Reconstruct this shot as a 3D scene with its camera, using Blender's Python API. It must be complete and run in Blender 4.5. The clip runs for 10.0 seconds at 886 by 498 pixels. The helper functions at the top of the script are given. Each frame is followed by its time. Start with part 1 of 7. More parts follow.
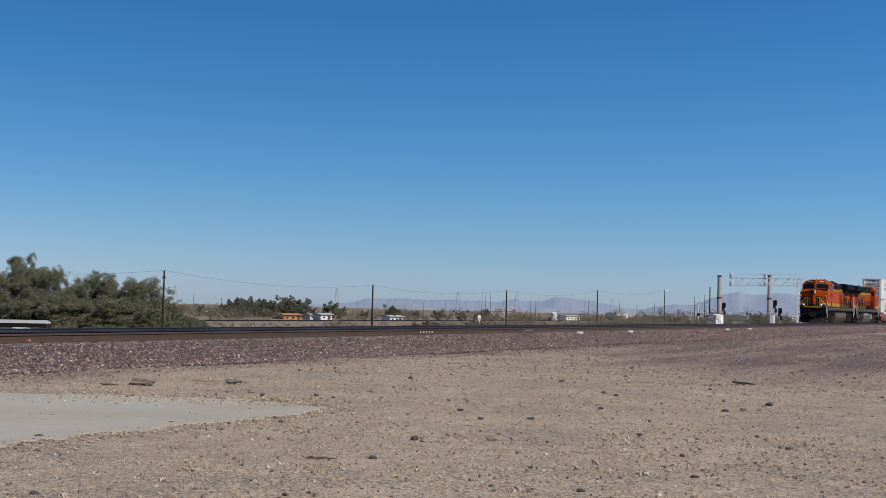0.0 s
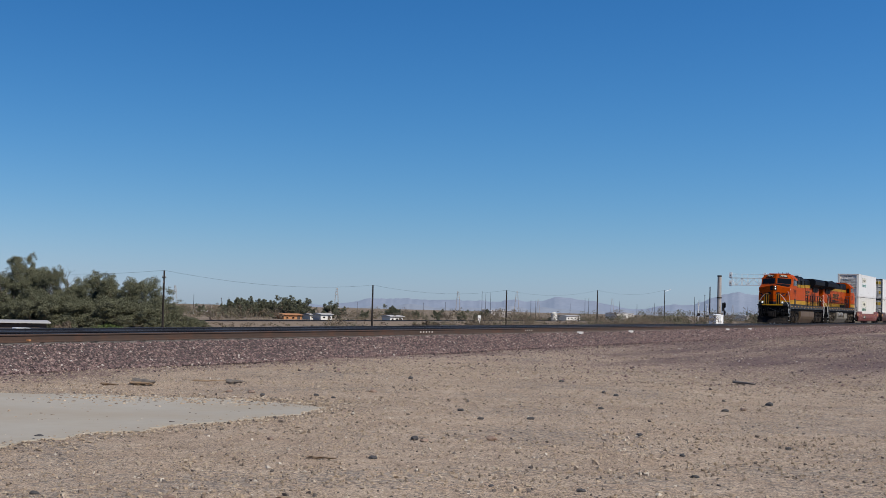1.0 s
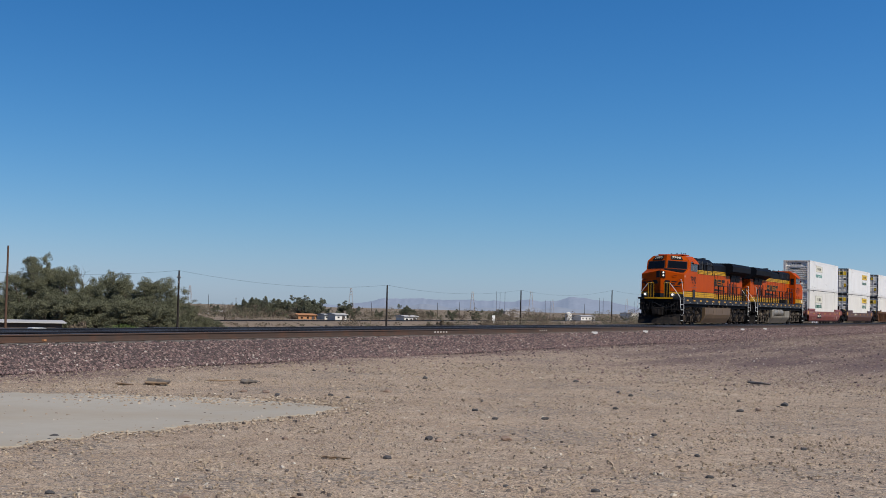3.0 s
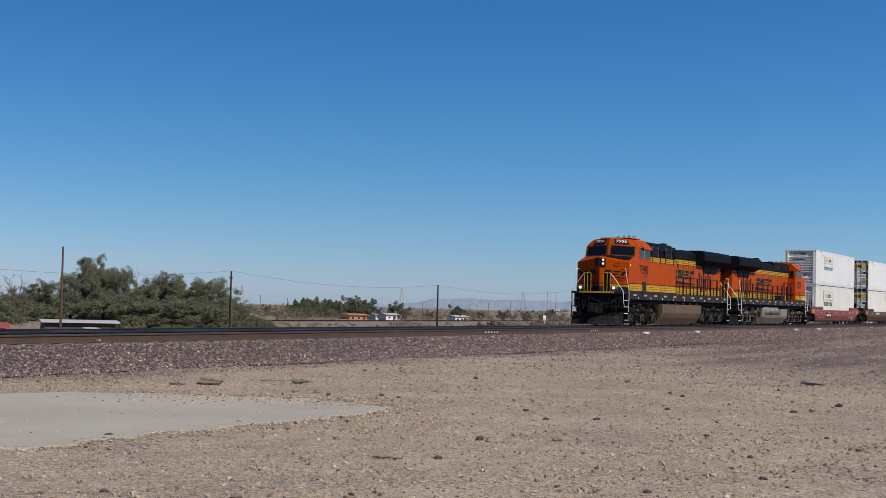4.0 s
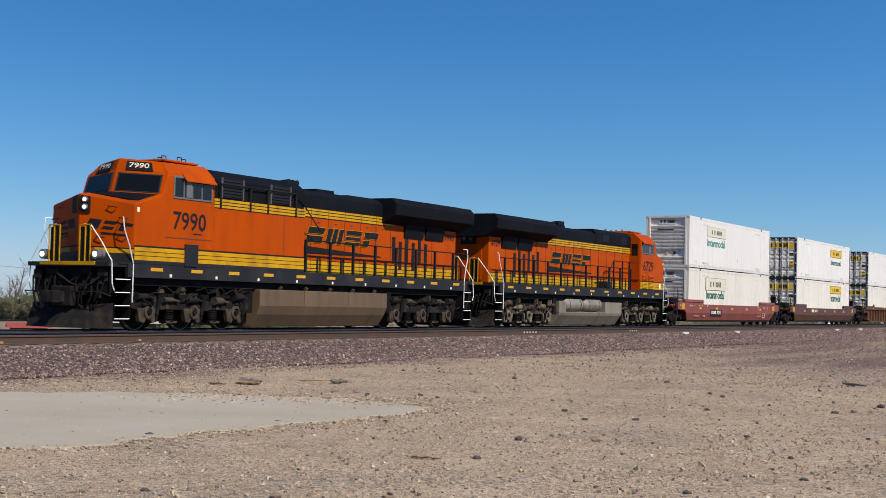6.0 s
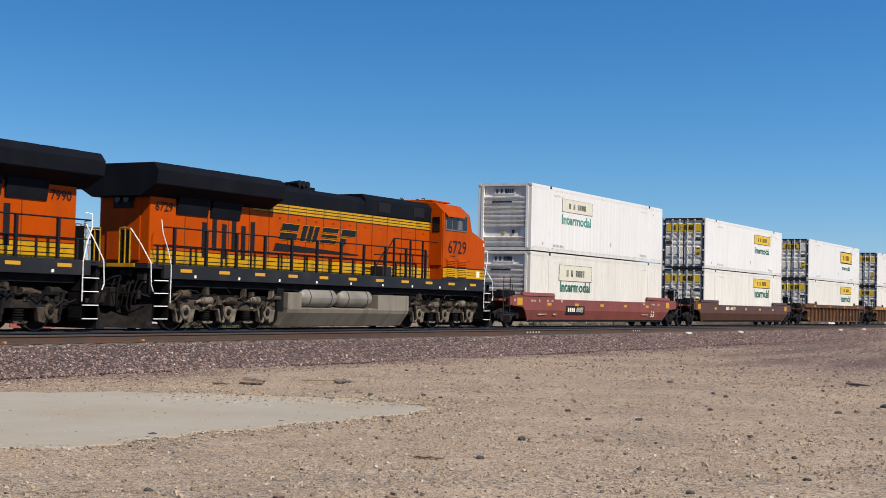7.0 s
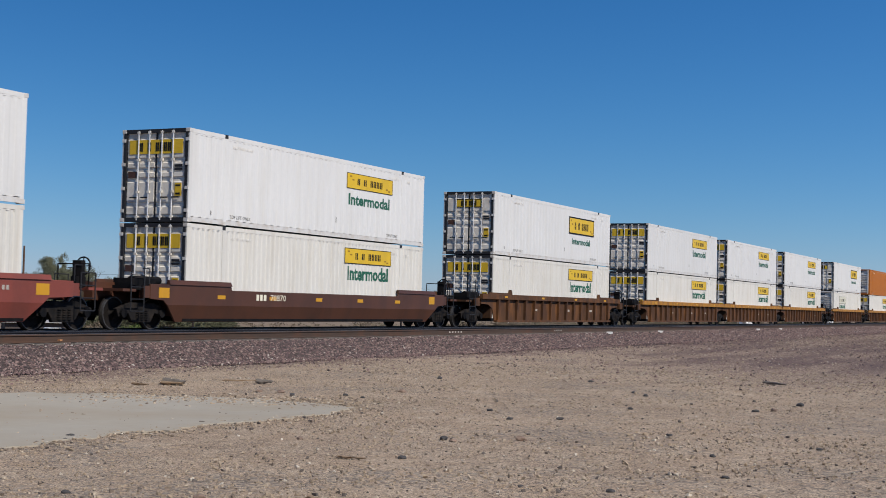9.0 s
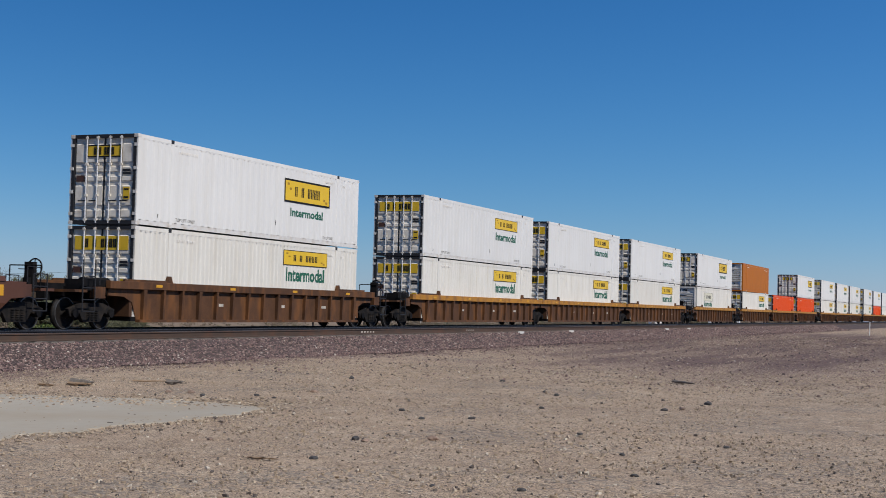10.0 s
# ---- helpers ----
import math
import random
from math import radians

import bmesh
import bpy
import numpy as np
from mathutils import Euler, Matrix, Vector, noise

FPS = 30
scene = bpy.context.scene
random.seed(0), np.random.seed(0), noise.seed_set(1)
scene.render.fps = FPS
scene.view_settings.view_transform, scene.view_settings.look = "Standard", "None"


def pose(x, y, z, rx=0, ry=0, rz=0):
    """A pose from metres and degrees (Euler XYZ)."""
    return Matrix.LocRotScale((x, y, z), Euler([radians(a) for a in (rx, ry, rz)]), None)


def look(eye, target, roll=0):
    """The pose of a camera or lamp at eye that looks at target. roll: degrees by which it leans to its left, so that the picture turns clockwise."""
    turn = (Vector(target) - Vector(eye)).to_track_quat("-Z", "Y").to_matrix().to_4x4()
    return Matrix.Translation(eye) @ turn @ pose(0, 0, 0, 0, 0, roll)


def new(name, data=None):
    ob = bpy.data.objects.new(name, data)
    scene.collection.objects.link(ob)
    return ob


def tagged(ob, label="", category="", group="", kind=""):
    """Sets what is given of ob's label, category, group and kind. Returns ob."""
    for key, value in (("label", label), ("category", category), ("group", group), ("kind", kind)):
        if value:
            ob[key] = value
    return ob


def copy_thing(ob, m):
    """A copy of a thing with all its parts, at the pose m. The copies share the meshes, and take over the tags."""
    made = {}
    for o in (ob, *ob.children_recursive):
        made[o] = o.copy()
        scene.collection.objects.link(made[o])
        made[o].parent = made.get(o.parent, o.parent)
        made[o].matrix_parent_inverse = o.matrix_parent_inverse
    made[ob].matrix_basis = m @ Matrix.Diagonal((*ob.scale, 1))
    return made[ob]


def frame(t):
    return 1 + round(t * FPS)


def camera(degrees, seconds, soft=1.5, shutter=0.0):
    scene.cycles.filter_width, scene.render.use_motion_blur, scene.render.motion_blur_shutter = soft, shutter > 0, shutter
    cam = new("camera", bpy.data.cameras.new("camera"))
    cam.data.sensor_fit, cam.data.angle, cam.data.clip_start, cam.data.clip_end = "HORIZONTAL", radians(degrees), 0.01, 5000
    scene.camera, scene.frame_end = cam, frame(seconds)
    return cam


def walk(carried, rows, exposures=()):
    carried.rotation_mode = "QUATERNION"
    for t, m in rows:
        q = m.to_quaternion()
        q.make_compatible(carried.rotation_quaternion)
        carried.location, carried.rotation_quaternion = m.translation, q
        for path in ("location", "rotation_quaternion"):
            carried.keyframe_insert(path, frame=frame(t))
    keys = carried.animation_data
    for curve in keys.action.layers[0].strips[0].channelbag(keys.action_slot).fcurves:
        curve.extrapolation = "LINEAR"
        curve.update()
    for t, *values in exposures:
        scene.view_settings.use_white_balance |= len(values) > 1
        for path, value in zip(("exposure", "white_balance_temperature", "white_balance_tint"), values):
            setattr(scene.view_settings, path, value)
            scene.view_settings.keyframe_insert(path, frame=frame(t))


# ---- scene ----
# A long double-stack freight train led by two orange locomotives passes a tripod
# camera beside a desert main line. X runs along the track, Z = 0 is the rail head.

# ---- camera ----
cam = camera(35.17, 10.0, soft=0.75, shutter=0.05)
EYE_Z = 0.85


def aim(w):
    """Camera pose for a pan angle w of the slightly tilted tripod head."""
    return (pose(0, 0, EYE_Z) @ pose(0, 0, 0, -1.391) @ pose(0, 0, 0, 0, -0.011) @ pose(0, 0, 0, 0, 0, w + 24.691 - 90)
            @ pose(0, 0, 0, 2.886) @ pose(0, 0, 0, 0, -0.134) @ pose(0, 0, 0, 90))


PAN = [(0.0, -0.1), (0.5, -0.099), (1.0, -0.099), (1.5, -0.062), (2.0, 0.065), (3.5, 1.323), (4.0, 2.566), (4.5, 3.046), (5.0, 3.476),
       (5.5, 3.795), (6.0, 4.137), (7.5, 4.273), (8.0, 4.152), (8.5, 3.2), (9.0, 1.09), (9.5, -0.762), (10.0, -2.5)]
EXPOSURE = [(0.0, 0.0, 6500, 10), (4.5, 0.03, 6550, 10), (5.3, 0.15, 6700, 10), (6.0, 0.24, 6850, 10), (7.5, 0.3, 6880, 10), (8.3, 0.14, 6680, 10), (9.0, -0.06, 6500, 10), (10.0, -0.1, 6450, 10)]
walk(cam, [(t, aim(w)) for t, w in PAN], EXPOSURE)

# ---- light ----
SUN_EL, SUN_X, SUN_Y = 42.0, -0.33, -0.944
world = bpy.data.worlds.new("sky")
scene.world = world
world.use_nodes = True
wn = world.node_tree.nodes
sky = wn.new("ShaderNodeTexSky")
sky.sky_type, sky.sun_disc = "NISHITA", False
sky.sun_elevation = radians(SUN_EL)
sky.sun_rotation = math.atan2(-SUN_X, SUN_Y)
sky.altitude, sky.air_density, sky.dust_density, sky.ozone_density = 600, 1.0, 0.3, 3.0
wn["Background"].inputs["Strength"].default_value = 0.1
split, join = wn.new("ShaderNodeSeparateColor"), wn.new("ShaderNodeCombineColor")
world.node_tree.links.new(sky.outputs[0], split.inputs[0])
for k, (gain, power) in enumerate(((1.19, 1.9), (0.865, 1.245), (1.15, 1.13))):
    # deepen the clear desert blue: the contrast of red and green grows from the horizon up
    scale, bend = wn.new("ShaderNodeMath"), wn.new("ShaderNodeMath")
    scale.operation, bend.operation = "MULTIPLY", "POWER"
    scale.inputs[1].default_value, bend.inputs[1].default_value = 0.085, power
    last = wn.new("ShaderNodeMath")
    last.operation = "MULTIPLY"
    last.inputs[1].default_value = gain * 10
    world.node_tree.links.new(split.outputs[k], scale.inputs[0])
    world.node_tree.links.new(scale.outputs[0], bend.inputs[0])
    world.node_tree.links.new(bend.outputs[0], last.inputs[0])
    if k == 0:
        pale = last.outputs[0]
        world.node_tree.links.new(pale, join.inputs[0])
    else:
        # pale bluish air low over the horizon
        haze = wn.new("ShaderNodeMath")
        haze.operation = "MULTIPLY_ADD"
        haze.inputs[1].default_value = (0.2, 0.42)[k - 1]
        world.node_tree.links.new(pale, haze.inputs[0])
        world.node_tree.links.new(last.outputs[0], haze.inputs[2])
        world.node_tree.links.new(haze.outputs[0], join.inputs[k])
world.node_tree.links.new(join.outputs[0], wn["Background"].inputs[0])
sun = new("sun", bpy.data.lights.new("sun", "SUN"))
sun.data.energy, sun.data.angle, sun.data.color = 4.7, radians(0.53), (1.0, 0.94, 0.85)
ce = math.cos(radians(SUN_EL)) / math.hypot(SUN_X, SUN_Y)
sun.matrix_world = look((0, 0, 30), Vector((0, 0, 30)) - Vector((SUN_X * ce, SUN_Y * ce, math.sin(radians(SUN_EL)))))


# ---- materials ----
def mat(name, col, rough=0.5, metal=0.0, var=0.12, scale=2.0, fine=0.06, stretch=(1, 1, 1), bump=0.0, bscale=40.0,
        dirt=None, dirt_amount=0.35, dirt_scale=1.2, dirt_stretch=(1, 1, 1), glow=None, glow_power=0.0, spread=0.0, spec=0.35):
    """Painted, rusted or bare surface: base colour with broad and fine variation, optional dirt and relief."""
    m = bpy.data.materials.new(name)
    m.use_nodes = True
    nt = m.node_tree
    n, l = nt.nodes, nt.links
    b = n["Principled BSDF"]
    tc = n.new("ShaderNodeTexCoord")
    mp = n.new("ShaderNodeMapping")
    mp.inputs["Scale"].default_value = stretch
    l.new(tc.outputs["Object"], mp.inputs[0])

    def noise_node(sc, detail, src):
        x = n.new("ShaderNodeTexNoise")
        x.inputs["Scale"].default_value, x.inputs["Detail"].default_value = sc, detail
        l.new(src, x.inputs["Vector"])
        return x

    big, small = noise_node(scale, 5, mp.outputs[0]), noise_node(scale * 14, 3, mp.outputs[0])
    total = n.new("ShaderNodeMath")
    total.operation = "MULTIPLY_ADD"
    l.new(big.outputs["Fac"], total.inputs[0])
    total.inputs[1].default_value, total.inputs[2].default_value = 4 * var, 1 - 2 * var
    t2 = n.new("ShaderNodeMath")
    t2.operation = "MULTIPLY_ADD"
    l.new(small.outputs["Fac"], t2.inputs[0])
    t2.inputs[1].default_value, t2.inputs[2].default_value = 4 * fine, 1 - 2 * fine
    prod = n.new("ShaderNodeMath")
    prod.operation = "MULTIPLY"
    l.new(total.outputs[0], prod.inputs[0])
    l.new(t2.outputs[0], prod.inputs[1])
    last = prod.outputs[0]
    if spread:
        oi = n.new("ShaderNodeObjectInfo")
        t3 = n.new("ShaderNodeMath")
        t3.operation = "MULTIPLY_ADD"
        l.new(oi.outputs["Random"], t3.inputs[0])
        t3.inputs[1].default_value, t3.inputs[2].default_value = 2 * spread, 1 - spread
        p2 = n.new("ShaderNodeMath")
        p2.operation = "MULTIPLY"
        l.new(last, p2.inputs[0])
        l.new(t3.outputs[0], p2.inputs[1])
        last = p2.outputs[0]
    tint = n.new("ShaderNodeVectorMath")
    tint.operation = "SCALE"
    tint.inputs[0].default_value = col
    l.new(last, tint.inputs["Scale"])
    out = tint.outputs[0]
    if dirt:
        dm = n.new("ShaderNodeMapping")
        dm.inputs["Scale"].default_value = dirt_stretch
        l.new(tc.outputs["Object"], dm.inputs[0])
        dn = noise_node(dirt_scale, 8, dm.outputs[0])
        r = n.new("ShaderNodeMapRange")
        r.inputs["From Min"].default_value, r.inputs["From Max"].default_value = 0.47, 0.72
        r.inputs["To Max"].default_value = dirt_amount
        l.new(dn.outputs["Fac"], r.inputs["Value"])
        mx = n.new("ShaderNodeMix")
        mx.data_type = "RGBA"
        l.new(r.outputs[0], mx.inputs["Factor"])
        l.new(out, mx.inputs["A"])
        mx.inputs["B"].default_value = (*dirt, 1)
        out = mx.outputs["Result"]
    l.new(out, b.inputs["Base Color"])
    b.inputs["Roughness"].default_value, b.inputs["Metallic"].default_value = rough, metal
    b.inputs["Specular IOR Level"].default_value = spec
    if bump:
        bn = noise_node(bscale, 4, tc.outputs["Object"])
        bp = n.new("ShaderNodeBump")
        bp.inputs["Strength"].default_value, bp.inputs["Distance"].default_value = bump, 0.02
        l.new(bn.outputs["Fac"], bp.inputs["Height"])
        l.new(bp.outputs[0], b.inputs["Normal"])
    if glow:
        b.inputs["Emission Color"].default_value = (*glow, 1)
        b.inputs["Emission Strength"].default_value = glow_power
    return m


def glass_mat(name, col, rough=0.05):
    m = mat(name, col, rough, 0, 0.02, 1, 0.0)
    m.node_tree.nodes["Principled BSDF"].inputs["Specular IOR Level"].default_value = 0.25
    return m


GRIME = (0.06, 0.045, 0.035)
M = {
    "orange": mat("orange_paint", (0.37, 0.052, 0.001), 0.5, 0, 0.07, 0.7, 0.03, dirt=(0.21, 0.036, 0.006), dirt_amount=0.5, dirt_stretch=(1.5, 1.5, 0.35), spec=0.05),
    "yellow": mat("yellow_paint", (0.47, 0.25, 0.006), 0.5, 0, 0.12, 1.5, 0.06, dirt=(0.2, 0.095, 0.015), dirt_amount=0.6, dirt_scale=2.5, spec=0.1),
    "hood_black": mat("black_hood_paint", (0.0065, 0.0075, 0.0105), 0.6, 0, 0.15, 1.0, 0.05, dirt=(0.014, 0.014, 0.015), dirt_amount=0.4, spec=0.04),
    "sill": mat("charcoal_sill_paint", (0.015, 0.016, 0.019), 0.55, 0, 0.15, 1.5, 0.05, dirt=(0.06, 0.05, 0.04), dirt_amount=0.3, spec=0.15),
    "black": mat("sooty_black_steel", (0.007, 0.007, 0.008), 0.75, 0, 0.2, 3, 0.1, dirt=(0.02, 0.016, 0.014), dirt_amount=0.5, dirt_scale=3, spec=0.08),
    "truck": mat("dusty_truck_steel", (0.06, 0.046, 0.034), 0.85, 0, 0.3, 4, 0.2, bump=0.4, bscale=30, dirt=(0.012, 0.01, 0.009), dirt_amount=0.95, dirt_scale=4.5, spec=0.1),
    "pale_truck": mat("pale_dusty_truck_steel", (0.15, 0.125, 0.095), 0.85, 0, 0.3, 4, 0.2, bump=0.4, bscale=30, dirt=(0.03, 0.026, 0.022), dirt_amount=0.9, dirt_scale=4.5, spec=0.1),
    "plough": mat("dusty_black_casting", (0.012, 0.011, 0.011), 0.8, 0, 0.25, 3, 0.15, bump=0.3, bscale=25, dirt=(0.045, 0.034, 0.026), dirt_amount=0.6, dirt_scale=3.5, spec=0.1),
    "tank": mat("brown_tank_steel", (0.115, 0.075, 0.042), 0.6, 0, 0.12, 1.2, 0.05, dirt=(0.06, 0.045, 0.035), dirt_amount=0.6, dirt_stretch=(2.5, 1, 0.5)),
    "grey_tank": mat("olive_grey_tank_paint", (0.19, 0.167, 0.13), 0.6, 0, 0.12, 1.2, 0.05, dirt=(0.07, 0.058, 0.043), dirt_amount=0.6, dirt_stretch=(2.5, 1, 0.5)),
    "reservoir": mat("grey_reservoir_paint", (0.2, 0.185, 0.158), 0.5, 0, 0.1, 2, 0.05, dirt=GRIME, dirt_amount=0.4),
    "white": mat("white_handrail_paint", (0.78, 0.78, 0.76), 0.45, 0, 0.05, 2, 0.04),
    "glass": glass_mat("dark_cab_glass", (0.006, 0.007, 0.009), 0.15),
    "winframe": mat("aluminium_window_frame", (0.13, 0.13, 0.13), 0.5, 0.2, 0.05, 3, 0.03),
    "lamp": mat("lit_headlight", (0.6, 0.58, 0.52), 0.2, 0, 0.0, 1, 0.0, glow=(1.0, 0.93, 0.8), glow_power=1.0),
    "wheel": mat("worn_wheel_steel", (0.013, 0.011, 0.01), 0.7, 0.1, 0.2, 4, 0.1, spec=0.1),
    "tread": mat("bright_wheel_tread", (0.12, 0.115, 0.11), 0.45, 0.7, 0.08, 6, 0.05),
    "cream": mat("lettering_cream", (0.7, 0.66, 0.52), 0.6, 0, 0.08, 3, 0.05),
    "ink": mat("black_lettering", (0.011, 0.011, 0.013), 0.6, 0, 0.1, 3, 0.05, spec=0.12),
    "cwhite": mat("white_container_paint", (0.62, 0.612, 0.59), 0.5, 0, 0.035, 0.5, 0.02, dirt=(0.5, 0.46, 0.38), dirt_amount=0.22, dirt_scale=0.9,
                  dirt_stretch=(2.5, 2.5, 0.35), spread=0.04),
    "cold": mat("aged_container_paint", (0.6, 0.58, 0.53), 0.6, 0, 0.05, 0.6, 0.03, dirt=(0.42, 0.36, 0.26), dirt_amount=0.3, dirt_scale=1.2,
                dirt_stretch=(3, 3, 0.3), spread=0.04),
    "crail": mat("container_rail_paint", (0.56, 0.55, 0.53), 0.55, 0, 0.06, 1.5, 0.05, dirt=(0.35, 0.28, 0.2), dirt_amount=0.5, dirt_scale=3),
    "cdoor": mat("grey_door_paint", (0.71, 0.665, 0.585), 0.5, 0, 0.1, 1.2, 0.05, dirt=(0.16, 0.12, 0.085), dirt_amount=0.5, dirt_scale=1.8),
    "gasket": mat("black_door_frame", (0.022, 0.023, 0.027), 0.6, 0, 0.15, 3, 0.06, spec=0.15),
    "csign": mat("yellow_sign_film", (0.62, 0.4, 0.02), 0.5, 0, 0.05, 3, 0.04, dirt=(0.35, 0.22, 0.03), dirt_amount=0.3),
    "sign_dark": mat("dark_yellow_ornament", (0.3, 0.17, 0.015), 0.6, 0, 0.1, 3, 0.05),
    "cfaded": mat("faded_sign_film", (0.56, 0.54, 0.44), 0.6, 0, 0.06, 3, 0.05, dirt=(0.48, 0.44, 0.28), dirt_amount=0.5, dirt_scale=4),
    "green": mat("green_lettering", (0.012, 0.095, 0.055), 0.5, 0, 0.1, 2, 0.05),
    "teal": mat("faded_green_lettering", (0.06, 0.21, 0.17), 0.55, 0, 0.25, 2, 0.05),
    "ochre": mat("ochre_container_paint", (0.37, 0.115, 0.012), 0.5, 0, 0.06, 0.8, 0.03, dirt=(0.24, 0.085, 0.02), dirt_amount=0.4, spec=0.06),
    "redor": mat("red_orange_container_paint", (0.58, 0.062, 0.006), 0.45, 0, 0.06, 0.8, 0.03, spec=0.06),
    "wred": mat("red_oxide_car_paint", (0.19, 0.048, 0.034), 0.55, 0, 0.1, 1.0, 0.05, dirt=(0.08, 0.035, 0.028), dirt_amount=0.5, dirt_stretch=(1, 1, 0.5)),
    "wbrown": mat("dark_brown_car_paint", (0.078, 0.031, 0.017), 0.5, 0, 0.12, 1.0, 0.05, dirt=(0.034, 0.019, 0.014), dirt_amount=0.6, dirt_stretch=(1, 1, 0.5)),
    "wrust": mat("rusty_car_paint", (0.062, 0.027, 0.011), 0.75, 0, 0.35, 1.2, 0.15, dirt=(0.17, 0.066, 0.017), dirt_amount=0.75, dirt_scale=1.8,
                 dirt_stretch=(1.6, 1, 0.5), spread=0.12),
    "wyellow": mat("yellow_car_chord", (0.36, 0.16, 0.018), 0.65, 0, 0.15, 1.5, 0.08, dirt=(0.13, 0.06, 0.03), dirt_amount=0.9, dirt_scale=2),
    "reflect": mat("yellow_reflector", (0.5, 0.25, 0.015), 0.5, 0, 0.05, 3, 0.03),
    "rust_rail": mat("rusty_rail_steel", (0.066, 0.043, 0.031), 0.75, 0.1, 0.14, 0.5, 0.1, stretch=(0.4, 1, 3), dirt=(0.14, 0.056, 0.026), dirt_amount=0.4, dirt_scale=1.5),
    "dark_rail": mat("dark_rail_steel", (0.016, 0.016, 0.019), 0.6, 0.1, 0.15, 1, 0.08, spec=0.2),
    "railtop": mat("polished_rail_head", (0.2, 0.2, 0.22), 0.45, 0.8, 0.08, 2, 0.05),
    "tie": mat("weathered_tie", (0.16, 0.14, 0.12), 0.9, 0, 0.2, 2, 0.15, bump=0.3),
    "concrete": mat("pale_concrete", (0.37, 0.335, 0.275), 0.9, 0, 0.05, 0.35, 0.035, bump=0.12, bscale=25, dirt=(0.33, 0.27, 0.19), dirt_amount=0.55, dirt_scale=0.5),
    "wood": mat("weathered_pole_wood", (0.02, 0.015, 0.013), 0.9, 0, 0.2, 2, 0.15, stretch=(6, 6, 0.5)),
    "driftwood": mat("bleached_wood", (0.27, 0.19, 0.12), 0.9, 0, 0.25, 6, 0.15, stretch=(1, 6, 6), bump=0.3, bscale=50),
    "pole_red": mat("reddish_pole_wood", (0.09, 0.05, 0.032), 0.9, 0, 0.2, 2, 0.15, stretch=(6, 6, 0.5)),
    "galv": mat("galvanised_steel", (0.64, 0.65, 0.66), 0.5, 0.15, 0.08, 2, 0.05),
    "wire": mat("dark_wire", (0.04, 0.04, 0.045), 0.6, 0.3),
    "stucco": mat("white_house_wall", (0.6, 0.58, 0.54), 0.85, 0, 0.08, 1, 0.05),
    "tan_wall": mat("orange_house_wall", (0.40, 0.19, 0.085), 0.85, 0, 0.08, 1, 0.05),
    "roof": mat("pale_metal_roof", (0.4, 0.39, 0.38), 0.7, 0.0, 0.08, 1, 0.06),
    "roof_red": mat("red_metal_roof", (0.3, 0.06, 0.045), 0.6, 0, 0.1, 1, 0.06),
    "dark_wall": mat("dark_house_wall", (0.07, 0.055, 0.05), 0.85, 0, 0.15, 1, 0.05),
    "stack": mat("weathered_stack_concrete", (0.33, 0.3, 0.28), 0.9, 0, 0.1, 0.3, 0.05, dirt=(0.14, 0.12, 0.11), dirt_amount=0.5, dirt_scale=0.2),
    "bark": mat("grey_bark", (0.11, 0.085, 0.065), 0.95, 0, 0.2, 2, 0.15),
}


def leaf_mat(name, col, var=0.3):
    """Foliage: every clump takes its own tone."""
    m = mat(name, col, 0.75, 0, 0.2, 0.6, 0.05)
    nt = m.node_tree
    n, l = nt.nodes, nt.links
    b = n["Principled BSDF"]
    src = b.inputs["Base Color"].links[0].from_socket
    geo = n.new("ShaderNodeNewGeometry")
    ma = n.new("ShaderNodeMath")
    ma.operation = "MULTIPLY_ADD"
    l.new(geo.outputs["Random Per Island"], ma.inputs[0])
    ma.inputs[1].default_value, ma.inputs[2].default_value = 2 * var, 1 - var
    vm = n.new("ShaderNodeVectorMath")
    vm.operation = "SCALE"
    l.new(src, vm.inputs[0])
    l.new(ma.outputs[0], vm.inputs["Scale"])
    l.new(vm.outputs[0], b.inputs["Base Color"])
    return m


M["leaf"] = leaf_mat("grey_green_leaves", (0.122, 0.124, 0.073), 0.42)
M["leaf_dark"] = leaf_mat("dark_green_leaves", (0.105, 0.11, 0.07), 0.35)
M["leaf_fresh"] = leaf_mat("fresh_green_leaves", (0.09, 0.125, 0.03))
M["scrub"] = leaf_mat("dry_scrub", (0.155, 0.122, 0.085), 0.35)
M["scrub_green"] = leaf_mat("olive_scrub", (0.11, 0.104, 0.062), 0.35)
M["twig"] = leaf_mat("bare_brown_twigs", (0.11, 0.07, 0.055))


